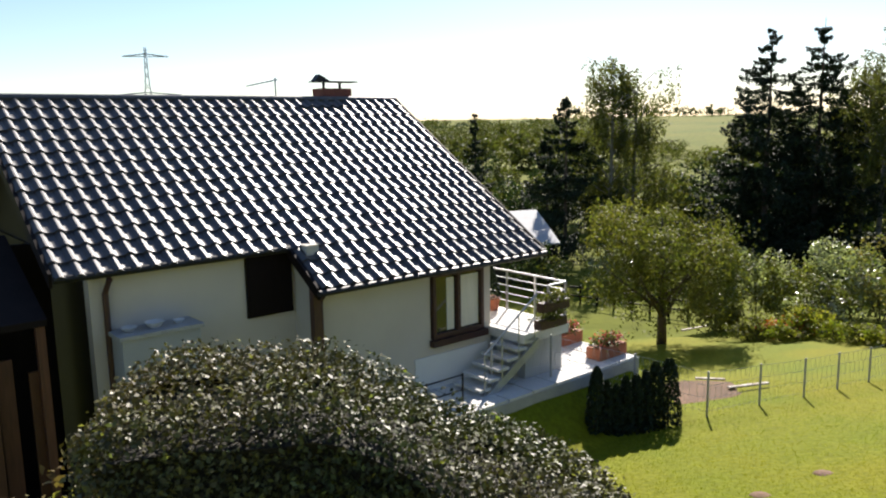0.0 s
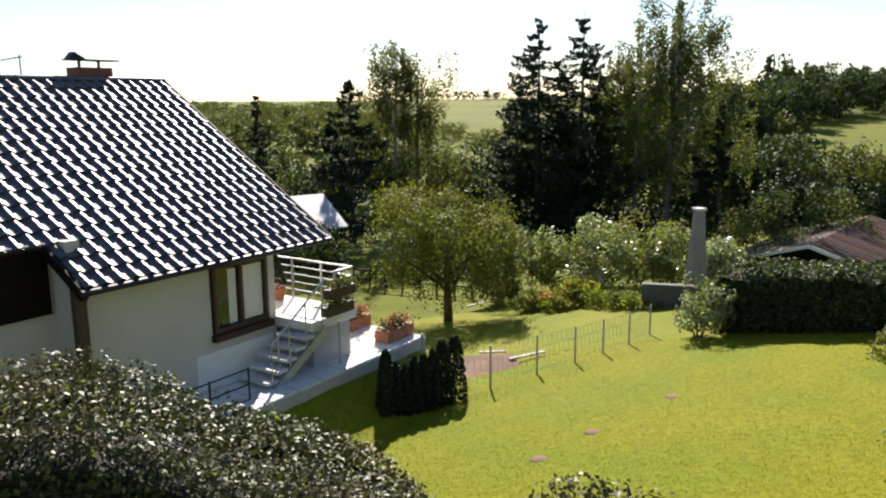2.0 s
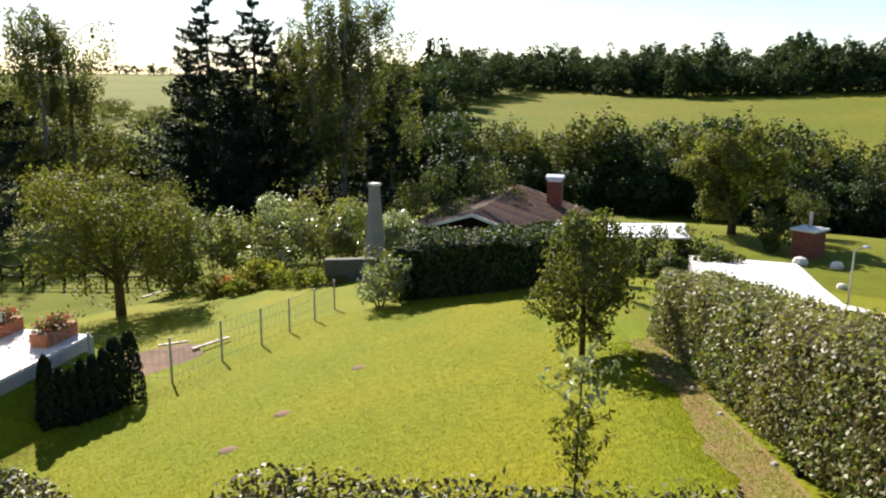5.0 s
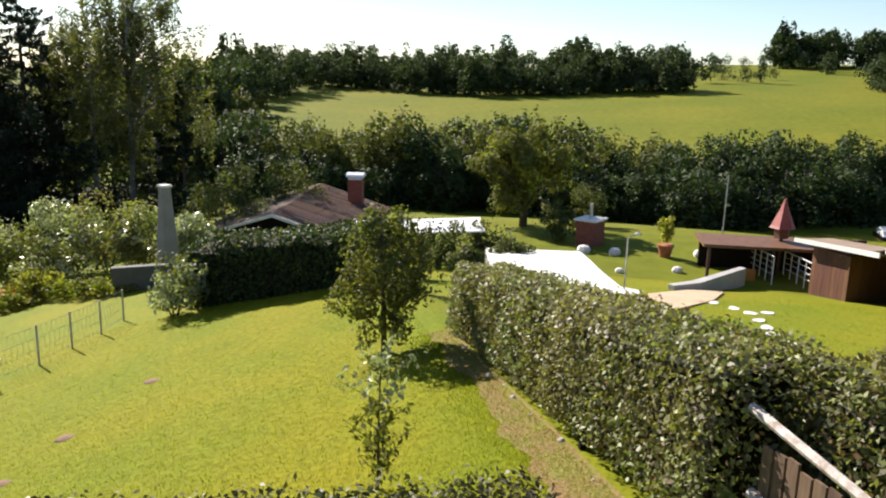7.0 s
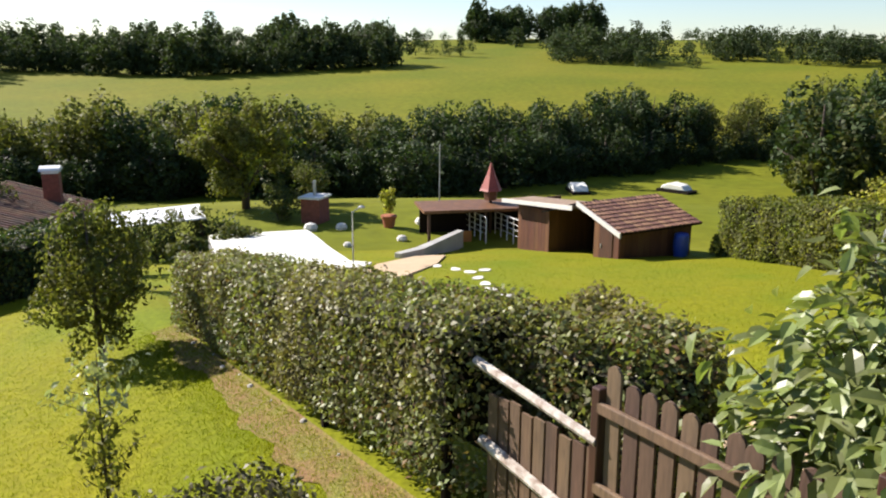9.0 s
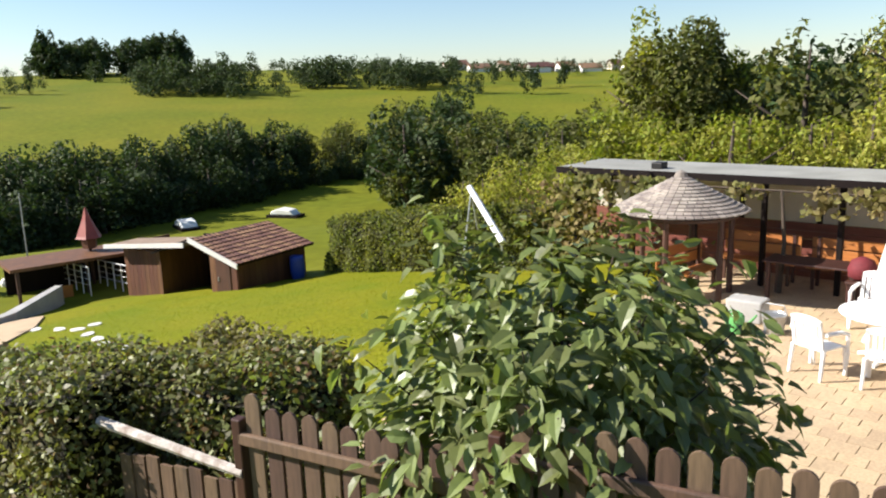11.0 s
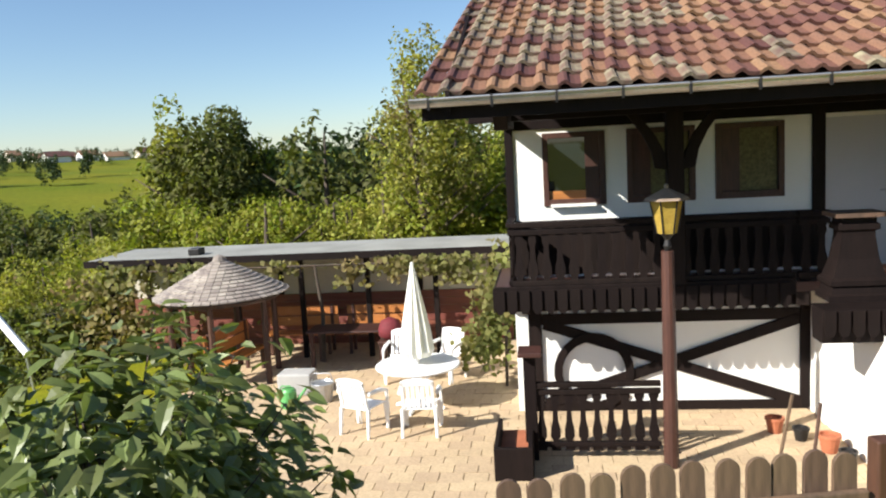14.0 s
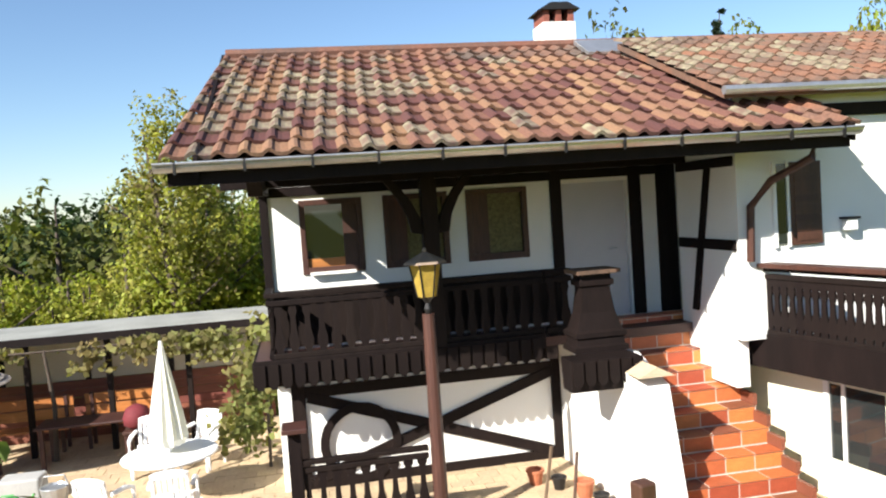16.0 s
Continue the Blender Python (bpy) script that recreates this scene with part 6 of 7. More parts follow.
# low flat-roofed shelter, bird house and flagpole behind it
ls = thing("low_shelter", pose(33.5, 8.6, -8.1, 0, 0, -62), "low dark shelter with a red-brown flat roof", "shelter")
part("roof", Shape().box(-2.2, 3.6, 0, 2.6, 1.45, 1.58), M_HUTWOOD, ls)
part("back_wall", Shape().box(-2.0, 3.4, 2.3, 2.4, 0, 1.45), M_DARKWOOD, ls)
for x in (-2.0, 0.6, 3.2):
    part("post", Shape().box(x, x + 0.12, 0.1, 0.22, -0.2, 1.45), M_BROWNWOOD, ls)
part("board", Shape().box(-0.9, 0.0, 0.05, 0.1, -0.1, 0.6), M_ORANGEWOOD, ls)
bh = thing("bird_house", pose(35.6, 8.25, -8.1), "wooden bird house with a tall pointed red roof on a post", "bird house")
part("post", Shape().tube([(0, 0, 0), (0, 0, 1.7)], 0.07, 8), M_BROWNWOOD, bh)
part("box", Shape().lathe([(0.30, 1.7), (0.36, 2.2)], 6), M_HUTWOOD, bh)
part("roof", Shape().lathe([(0.56, 2.15), (0.50, 2.25), (0.22, 2.9), (0.03, 3.45)], 6), M_REDROOF, bh, "pointed red roof")
fp = thing("flagpole", pose(38.0, 11.5, -8.1), "bare grey metal flagpole", "flagpole")
part("pole", Shape().tube([(0, 0, -0.2), (0.05, 0, 3.95)], [0.045, 0.03], 8), M_STEEL, fp)
# steps with white metal railing between lawn and shelter
wr = thing("metal_railing", Matrix(), "white metal railing down the garden steps", "railing")
for k in range(2):
    ox = k * 1.6
    r = Shape()
    for z in (0.25, 0.5, 0.75, 1.0):
        r.tube([(33.0 + ox * 0.2, 6.3 + ox, -7.8 + z), (35.6 + ox * 0.2, 8.0 + ox, -8.3 + z + 0.35)], 0.022 if z > 0.9 else 0.012, 6)
    for i in range(5):
        x, y, z = 33.0 + ox * 0.2 + 0.65 * i, 6.3 + ox + 0.425 * i, -7.8 - 0.035 * i
        r.box(x - 0.02, x + 0.02, y - 0.02, y + 0.02, z - 0.3, z + 1.0)
    part("rail", r, M_WHITEMETAL, wr)
rw = solid("retaining_wall", Shape().prism([(27.6, 9.9), (28.7, 9.3), (32.4, 8.7), (32.5, 9.0), (28.8, 9.7), (27.7, 10.2)], -8.4, -7.25, axis="z"), M_CONC, Matrix(), "low concrete retaining wall round the lawn terrace", "wall", kind="structure", bevel=0.02)
ph = solid("garden_path", Shape().prism([(19.4, 8.6), (20.4, 7.4), (25.2, 7.7), (28.6, 8.4), (28.4, 9.5), (24.6, 9.7)], -7.4, -7.38, axis="z").add([], []), M_PATIO, Matrix(), "sandy paved path beside the pool", "path", kind="structure")
for v in ph.data.vertices:
    v.co.z = land(v.co.x, v.co.y) + (0.06 if v.co.z > -7.39 else -0.1)
pool = thing("covered_pool", Matrix(), "raised pool under a white cover", "pool")
pv = [(26.9, 17.9, -6.95), (29.1, 14.6, -6.95), (22.0, 9.3, -6.35), (19.6, 12.6, -6.35)]
part("basin", Shape().add([(x, y, z) for x, y, z in pv] + [(x, y, z - 1.4) for x, y, z in pv], [(0, 1, 5, 4), (1, 2, 6, 5), (2, 3, 7, 6), (3, 0, 4, 7)]), M_CONC, pool)
g = 14
cv = []
for i in range(g + 1):
    for j in range(g + 1):
        a, b = i / g, j / g
        p = (Vector(pv[0]) * (1 - a) + Vector(pv[1]) * a) * (1 - b) + (Vector(pv[3]) * (1 - a) + Vector(pv[2]) * a) * b
        cv.append((p.x, p.y, p.z + 0.03 + 0.10 * math.sin(math.pi * a) * math.sin(math.pi * b) + 0.02 * math.sin(9 * b)))
part("cover", Shape().add(cv, [(i * (g + 1) + j, i * (g + 1) + j + 1, (i + 1) * (g + 1) + j + 1, (i + 1) * (g + 1) + j) for i in range(g) for j in range(g)]), M_TARP, pool, "white pool cover", smooth=True)
gs = thing("garden_shower", at_ground(24.4, 10.5), "slim steel garden shower beside the pool", "shower")
part("column", Shape().tube([(0, 0, 0), (0, 0, 1.9), (0.35, -0.2, 2.05)], 0.03, 8), M_STEEL, gs)
part("head", Shape().lathe([(0.12, 2.0), (0.12, 2.04), (0.03, 2.08)], 12, (0.35, -0.2, 0)), M_STEEL, gs)
part("base", Shape().box(-0.5, 0.5, -0.5, 0.5, 0, 0.05), M_PALE, gs)
bq = thing("brick_barbecue", at_ground(35.5, 17.3), "red brick barbecue with pale slab and chimney pipe", "barbecue")
part("body", Shape().box(-0.6, 0.6, -0.5, 0.5, -0.2, 1.25), M_BRICK, bq, bevel=0.01)
part("slab", Shape().box(-0.7, 0.7, -0.6, 0.6, 1.25, 1.35), M_PALE, bq)
part("pipe", Shape().tube([(0, 0, 1.3), (0, 0, 2.1)], 0.09, 8), M_STEEL, bq)
pp = thing("potted_plant", at_ground(35.4, 13.3), "yellow-leaved plant in a terracotta pot", "potted plant")
part("pot", Shape().lathe([(0.25, 0), (0.36, 0.5), (0.40, 0.5), (0.40, 0.6), (0.3, 0.58)], 14), M_TERRACOTTA, pp)
p_, d_ = blob_points(500, (0.55, 0.55, 0.95), np.random.default_rng(5), 8)
part("foliage", quads_mesh("foliage", leaves(p_ + [0, 0, 1.4], d_, 0.2), L_YELLOW), L_YELLOW, pp)
for x, y, s in ((32.8, 11.7, 0.25), (34.2, 15.3, 0.3), (36.6, 12.0, 0.35), (31.0, 13.6, 0.2), (33.5, 16.6, 0.35)):
    rk = thing("garden_stone", at_ground(x, y), "pale rock on the garden terrace", "stone", "rocks on the terrace")
    part("stone", Shape().lathe([(s * 0.8, -0.1), (s, s * 0.4), (s * 0.7, s * 0.9), (s * 0.1, s * 1.1)], 7), M_PALE, rk)
for i, (x, y) in enumerate(((24.4, 7.45), (23.3, 6.5), (22.5, 5.8), (23.1, 5.5), (21.0, 5.2), (19.6, 4.65), (18.5, 4.25), (17.6, 3.7))):
    sp = solid("stepping_stone", Shape().prism([(0.20 * math.cos(a) * (1 + 0.15 * math.sin(3 * a + i)), 0.15 * math.sin(a)) for a in [2 * math.pi * j / 8 for j in range(8)]], -0.05, 0.045, axis="z"), M_PALE, at_ground(x, y, i * 40), "flat pale stepping stone set in the lawn", "stepping stone", "stepping stones across the lawn")
# frame with a white beam
sw = thing("swing_frame", Matrix(), "grey pole frame with a slanting white beam", "swing frame")
part("beam", Shape().tube([(23.6, -5.75, -3.15), (21.0, -6.05, -4.45)], 0.10, 8), M_WHITEMETAL, sw)
for a, b in (((23.4, -5.75, -3.3), (23.3, -5.3, -6.2)), ((23.4, -5.75, -3.3), (23.7, -6.3, -6.2)), ((21.2, -6.05, -4.4), (21.2, -6.2, -5.9))):
    part("leg", Shape().tube([a, b], 0.035, 7), M_STEEL, sw)

# ---------------------------------------------------------------- valley house and metal roof beside the garden
def valley_house():
    h = thing("valley_house", pose(24.2, 28.1, 0, 0, 0, 34), "low house with brown corrugated roof in the valley garden", "house")
    part("wall", Shape().box(0.4, 10.6, -3.7, 3.7, -10.5, -7.7).prism([(-3.7, -7.7), (3.7, -7.7), (0, -6.6)], 0.4, 0.6, axis="x"), M_DARKWOOD, h)
    for s in (1, -1):
        roof = part("roof", Shape().prism([(s * 4.3, -7.75), (0, -6.40), (0, -6.50), (s * 4.3, -7.85)], -0.3, 11.0, axis="x"), (M_ROOFBROWN if s > 0 else M_TILE_RED), h)
        for i in range(26):
            x = -0.25 + i * 0.43
            part("roof_rib", Shape().prism([(s * 4.3, -7.74), (0, -6.39), (0, -6.34), (s * 4.3, -7.69)], x, x + 0.14, axis="x"), (M_ROOFBROWN if s > 0 else M_TILE_RED), roof)
    part("barge_board", Shape().prism([(4.35, -7.86), (0, -6.50), (-4.35, -7.86), (-4.35, -7.72), (0, -6.36), (4.35, -7.72)], -0.36, -0.30, axis="x"), M_PALE, h)
    c = part("chimney", Shape().box(8.2, 9.0, -2.9, -2.1, -7.8, -5.75), M_BRICK, h)
    part("chimney_cap", Shape().prism([(8.1, -5.60), (9.1, -5.60), (9.0, -5.48), (8.6, -5.36), (8.2, -5.48)], -3.0, -2.0).box(8.2, 8.3, -2.9, -2.1, -5.75, -5.6).box(8.9, 9.0, -2.9, -2.1, -5.75, -5.6), M_WHITEMETAL, c)


valley_house()
aw = thing("metal_canopy", pose(27.6, 21.3, -6.75, 0, 0, -52), "white sheet-metal canopy on posts beside the hedge", "canopy")
part("roof", Shape().prism([(-3.6, 0.0), (2.3, 0.30), (2.3, 0.36), (-3.6, 0.06)], -1.6, 1.8), M_WHITEMETAL, aw)
part("roof", Shape().prism([(-6.6, -0.15), (-2.5, 0.0), (-2.5, 0.06), (-6.6, -0.09)], -1.9, -0.2), M_WHITEMETAL, aw)
for x in (-2.2, 2.1):
    for y in (-1.4, 1.4):
        part("post", Shape().box(x - 0.06, x + 0.06, y - 0.06, y + 0.06, -2.6, 0.05), M_BROWNWOOD, aw)
part("side_board", Shape().box(-2.3, -2.2, -1.5, 1.5, -2.2, -0.4), M_HUTWOOD, aw)

for x, y, tn, n in ((70.0, 8.2, 20, 3), (73.0, -0.3, 60, 2)):
    wt = thing("covered_stack", at_ground(x, y, tn), "white tarpaulin over a low stack on the meadow", "covered stack", "white stacks on the meadow")
    part("pallet", Shape().box(-1.6, 1.6, -0.8, 0.8, 0, 0.25), M_DARKWOOD, wt)
    part("tarpaulin", Shape().prism([(-1.3, 0.25), (1.3, 0.25), (1.1, 0.6), (0.4, 0.85), (-0.8, 0.7)], -0.7, 0.7), M_TARP, wt, bevel=0.1)

for az, r, s in ((-50.5, 27, 1.0), (-53.0, 33, 1.3), (-56.5, 34, 1.2), (-58.5, 31, 0.9), (-61.5, 40, 1.3), (-55.0, 29.5, 0.7), (-64, 46, 1.4)):
    shrub("garden_shrub", at_ground(*polar(az, r)), "dense dark green shrub round the metal canopy", (s, s, s * 0.85), 1500, 0.16, L_MID, 300 + int(-az), "shrubs round the canopy", second=L_DARK)


# ---------------------------------------------------------------- far end of the lawn and the neighbour's garden
hedge("dark_hedge", pose(*polar(-34.0, 22.3), 0, 0, 0, -53), "tall dark clipped hedge in its own shade at the lawn's end",
      box_profile(6.2, 2.2, lambda x: -6.7 + 0.17 * x, lambda x: -4.68 + 0.10 * x, 0.16, 0.3), 15000, 0.12, L_DARK, 23, second=L_APPLE, share=0.15)
shrub("hazel_shrub", at_ground(*polar(-33.6, 22.0)), "loose pale-leaved shrub beside the dark hedge", (0.9, 0.9, 0.85), 1800, 0.14, L_SILVER, 24, second=L_APPLE)
hedge("meadow_hedge", pose(31.2, -1.4, 0, 0, 0, -149), "broad rough green hedge behind the hut lawn",
      box_profile(11.5, 3.6, lambda x: -7.4 + 0.15 * x, lambda x: -5.15 + 0.15 * x, 0.22, 0.45), 40000, 0.12, L_MID, 25, second=L_BRIGHT, share=0.3)
M_WEATHER = mat("weathered_render", (0.26, 0.25, 0.24), 0.9, var=0.3, scale=1.5, fine=40, bump=0.3)
M_SLATE = mat("dark_slate_wall", (0.10, 0.10, 0.10), 0.8, var=0.3, scale=3, bump=0.3)
wc = thing("tall_chimney", at_ground(*polar(-33.35, 29.5), 0, -0.15), "tapered grey rendered outdoor chimney", "chimney")
part("shaft", Shape().add([(-0.40, -0.3, -0.3), (0.40, -0.3, -0.3), (0.40, 0.3, -0.3), (-0.40, 0.3, -0.3), (-0.15, -0.15, 3.55), (0.15, -0.15, 3.55), (0.15, 0.15, 3.55), (-0.15, 0.15, 3.55)], [(3, 2, 1, 0), (4, 5, 6, 7), (0, 1, 5, 4), (1, 2, 6, 5), (2, 3, 7, 6), (3, 0, 4, 7)]), M_WEATHER, wc, bevel=0.02)
part("cap", Shape().box(-0.19, 0.19, -0.19, 0.19, 3.55, 3.64), M_PALE, wc, bevel=0.01)
ft = solid("fire_wall", Shape().box(-1.0, 1.0, -0.15, 0.15, -0.3, 0.85), M_SLATE, at_ground(*polar(-31.6, 28.6), -30), "low dark concrete garden wall by the flower bed", "wall", bevel=0.03)
g = "flowering shrubs by the lawn"
for az, r, rad, h, lf, sec, sd in ((-20.2, 36, 1.6, 1.9, L_SILVER, L_MID, 1), (-23.3, 37, 1.8, 1.7, L_SILVER, L_APPLE, 2), (-26.6, 38, 2.0, 1.8, L_SILVER, L_MID, 3), (-29.4, 36, 1.8, 1.7, L_SILVER, L_VINE, 4),
                                   (-31.5, 34, 1.3, 1.4, L_VINE, L_SILVER, 5), (-26.0, 33.5, 1.4, 1.0, L_SILVER, L_MID, 6), (-19.0, 35.0, 1.2, 1.0, L_MID, L_APPLE, 8), (-34.8, 31, 1.0, 1.1, L_SILVER, L_MID, 9), (-12.3, 44, 2.2, 1.5, L_MID, L_SILVER, 10), (-37.5, 40, 2.2, 2.0, L_DARK, L_MID, 12), (-42, 44, 2.4, 2.0, L_MID, L_DARK, 13), (-16.5, 44, 2.0, 1.6, L_APPLE, L_DARK, 14), (-6.5, 42, 2.0, 1.5, L_DARK, L_MID, 15)):
    shrub("flowering_shrub", at_ground(*polar(az, r)), "pale silvery flowering shrub at the garden edge", (rad, rad, h), 2600, 0.17, *((sec, 100 + sd, g) if sd % 2 == 0 else (lf, 100 + sd, g)), second=lf if sd % 2 == 0 else sec)
g = "flower bed clumps"
for az, r, rad, h, lf, sec, sd in ((-24.3, 31.2, 0.7, 0.5, L_BRIGHT, L_FLOWER, 1), (-25.3, 31.8, 0.8, 0.65, L_YELLOW, L_BRIGHT, 2), (-22.6, 31.5, 0.8, 0.45, L_APPLE, L_FLOWER, 3), (-21.3, 31.2, 0.8, 0.40, L_APPLE, L_YELLOW, 4), (-26.8, 30.2, 0.9, 0.35, L_BRIGHT, L_APPLE, 5), (-28.2, 29.3, 0.8, 0.35, L_APPLE, L_BRIGHT, 6), (-23.5, 30.4, 0.9, 0.3, L_BRIGHT, L_APPLE, 7), (-29.4, 28.6, 0.7, 0.3, L_BRIGHT, L_YELLOW, 8)):
    shrub("flower_clump", at_ground(*polar(az, r)), "low clump of bright garden flowers", (rad, rad, h), 900, 0.13, lf, 130 + sd, g, category="flowers", second=sec)


# wire fence with thin concrete posts along the lawn
wf = thing("wire_fence", Matrix(), "low wire fence on thin grey posts", "fence")
pts = []
for az, r, h in ((-2.0, 15.2, 1.1), (-6.6, 15.9, 1.1), (-12.9, 16.75, 1.1), (-18.2, 17.5, 1.06), (-21.8, 18.65, 1.02), (-24.7, 19.6, 0.98), (-26.8, 20.6, 0.95), (-28.7, 21.6, 0.93), (-30.2, 22.9, 0.92)):
    x, y = polar(az, r)
    pts.append((x, y, land(x, y), h))
    part("post", Shape().tube([(x, y, land(x, y) - 0.2), (x, y, land(x, y) + h)], 0.026, 7), M_CONC, wf)
for k in (0.12, 0.40, 0.68, 0.96):
    part("wire", Shape().tube([(x, y, z + h * k) for x, y, z, h in pts], 0.004, 4), M_STEEL, wf)
mesh_w = Shape()
for (x0, y0, z0, h0), (x1, y1, z1, h1) in zip(pts, pts[1:]):
    n = int(math.hypot(x1 - x0, y1 - y0) / 0.16)
    for i in range(n):
        a, b = i / n, (i + 1.0) / n
        for lo, hi in ((0.05, 0.95), (0.95, 0.05)):
            mesh_w.tube([(x0 + (x1 - x0) * a, y0 + (y1 - y0) * a, z0 + (z1 - z0) * a + h0 * lo), (x0 + (x1 - x0) * b, y0 + (y1 - y0) * b, z0 + (z1 - z0) * b + h0 * hi)], 0.0022, 3)
part("mesh", mesh_w, M_STEEL, wf)["kind"] = "stuff"


def thuja(m, h, r, seed):
    rng = np.random.default_rng(seed)
    t = thing("thuja", m, "dark upright thuja at the edge of the lawn", "conifer", "row of young thujas")
    part("trunk", Shape().tube([(0, 0, -0.1), (0, 0, h * 0.9)], [0.03, 0.01], 6), M_BARK, t)
    k = rng.uniform(0, 1, 1500)
    w = rng.uniform(0, 2 * math.pi, 1500)
    rr = r * np.sqrt(np.maximum(0.02, 1 - np.maximum(0, k * 1.02 - 0.05) ** 1.5)) * rng.uniform(0.75, 1.12, 1500)
    P = np.stack([rr * np.cos(w), rr * np.sin(w), k * h], 1)
    part("crown", quads_mesh("crown", leaves(P, np.stack([np.cos(w), np.sin(w), np.full(1500, 0.2)], 1), 0.10, 0.4, 0.6, -1.2, rng), L_THUJA), L_THUJA, t)


for i, (az, r, h, w) in enumerate(((-10.0, 15.35, 1.35, 0.20), (-10.8, 15.5, 1.10, 0.15), (-11.5, 15.6, 1.05, 0.15), (-12.2, 15.8, 1.2, 0.17), (-13.0, 16.0, 1.22, 0.19), (-13.7, 16.2, 1.3, 0.19), (-14.4, 16.45, 1.45, 0.24), (-15.4, 16.75, 1.50, 0.27))):
    thuja(at_ground(*polar(az, r)), h, w, 200 + i)
sb = solid("soil_bed", Shape().prism([(1.4 * math.cos(a) * (1 + 0.12 * math.sin(5 * a)), 0.9 * math.sin(a)) for a in [2 * math.pi * j / 18 for j in range(18)]], -0.3, 0.14, axis="z"), M_SOIL, at_ground(5.9, 19.0, 20), "bare brown soil bed in the lawn", "soil bed", bevel=0.08)
sb2 = solid("soil_bed", Shape().prism([(1.5 * math.cos(a), 0.8 * math.sin(a)) for a in [2 * math.pi * j / 18 for j in range(18)]], -0.3, 0.10, axis="z"), M_SOIL, at_ground(2.0, 16.8, 10), "strip of bare soil below the yard wall", "soil bed", bevel=0.06)
for x, y, tn, ln in ((7.45, 19.3, 15, 1.2), (6.9, 20.6, -10, 0.8), (11.0, 34.0, 25, 2.0), (5.3, 19.6, 60, 0.7)):
    pk = solid("timber_plank", Shape().box(-ln / 2, ln / 2, -0.06, 0.06, 0.0, 0.045), M_PEELED, at_ground(x, y, tn, 0.10 if x < 9 else 0), "pale weathered plank lying in the garden", "plank", "loose planks", bevel=0.01)
# planters on the yard
for x, y, ln, lf in ((13.8, 12.3, 0.9, L_PINK), (13.7, 10.95, 1.0, L_PINK)):
    pl = thing("flower_planter", HL @ pose(x, y, -5.45), "terracotta planter with pink and green flowers", "planter", "planters on the yard")
    part("box", Shape().box(-ln / 2, ln / 2, -0.2, 0.2, 0, 0.28), M_TERRACOTTA, pl, bevel=0.02)
    q = np.random.default_rng(3).normal(size=(420, 3)) * [ln * 0.26, 0.13, 0.08] + [0, 0, 0.36]
    part("foliage", quads_mesh("foliage", leaves(q, np.tile([0, 0, 1.0], (420, 1)), 0.09), L_MID), L_MID, pl)
    q = np.random.default_rng(4).normal(size=(160, 3)) * [ln * 0.22, 0.12, 0.06] + [0, 0, 0.42]
    part("blossom", quads_mesh("blossom", leaves(q, np.tile([0, 0, 1.0], (160, 1)), 0.08), lf), lf, pl)
for x, y, z, s in ((12.3, 10.90, -4.0, 1), (12.2, 10.88, -4.35, 1)):
    fb = thing("railing_planter", HL @ pose(x - 0.55, y, z), "brown flower box hung on the terrace railing", "flower box", "boxes on the railing")
    part("box", Shape().box(-0.42, 0.42, -0.14, 0.06, 0, 0.20), M_BROWNWOOD, fb, bevel=0.01)
    q = np.random.default_rng(8).normal(size=(500, 3)) * [0.22, 0.09, 0.07] + [0, -0.05, 0.26]
    part("foliage", quads_mesh("foliage", leaves(q, np.tile([0, 0, 1.0], (500, 1)), 0.07), L_APPLE), L_APPLE, fb)
cy = thing("potted_cypress", HL @ pose(12.0, 13.0, -4.42), "small cone-shaped evergreen on the terrace", "potted plant")
part("pot", Shape().lathe([(0.16, 0), (0.22, 0.3), (0.2, 0.3)], 12), M_TERRACOTTA, cy)
k_, w_ = np.random.default_rng(9).uniform(0, 1, 900), np.random.default_rng(10).uniform(0, 6.28, 900)
part("crown", quads_mesh("crown", leaves(np.stack([0.24 * (1 - k_) ** 0.7 * np.cos(w_), 0.24 * (1 - k_) ** 0.7 * np.sin(w_), 0.3 + 0.75 * k_], 1), np.stack([np.cos(w_), np.sin(w_), 0.3 + 0 * w_], 1), 0.07), L_THUJA), L_THUJA, cy)
# rail fence far down the garden, and a pale roof beyond
rf = thing("rail_fence", Matrix(), "dark wooden rail fence at the far garden edge", "fence")
for i in range(9):
    x, y = 5.0 + i * 0.75, 40.0 - i * 0.55
    part("post", Shape().box(x - 0.05, x + 0.05, y - 0.05, y + 0.05, land(x, y) - 0.2, land(x, y) + 1.0), M_DARKWOOD, rf)
for k in (0.4, 0.85):
    part("rail", Shape().tube([(5.0, 40.0, land(5, 40) + k), (11.0, 35.6, land(11, 35.6) + k)], 0.045, 6), M_DARKWOOD, rf)
pr = thing("far_house", pose(4.1, 46, -9.3, 0, 0, 20), "house with a pale sheet roof beyond the garden", "house")
M_STEELROOF = mat("dull_sheet_roof", (0.42, 0.42, 0.42), 0.6, var=0.15, bump=0.1)
part("wall", Shape().box(-1.5, 1.5, -1.5, 3, -1.5, 2.2), M_DARKWOOD, pr)
part("roof", Shape().prism([(-1.9, 2.0), (-1.9, 2.08), (1.2, 3.7), (4.2, 2.08), (4.2, 2.0), (1.2, 3.6)], -1.7, 1.7, axis="x"), M_STEELROOF, pr)
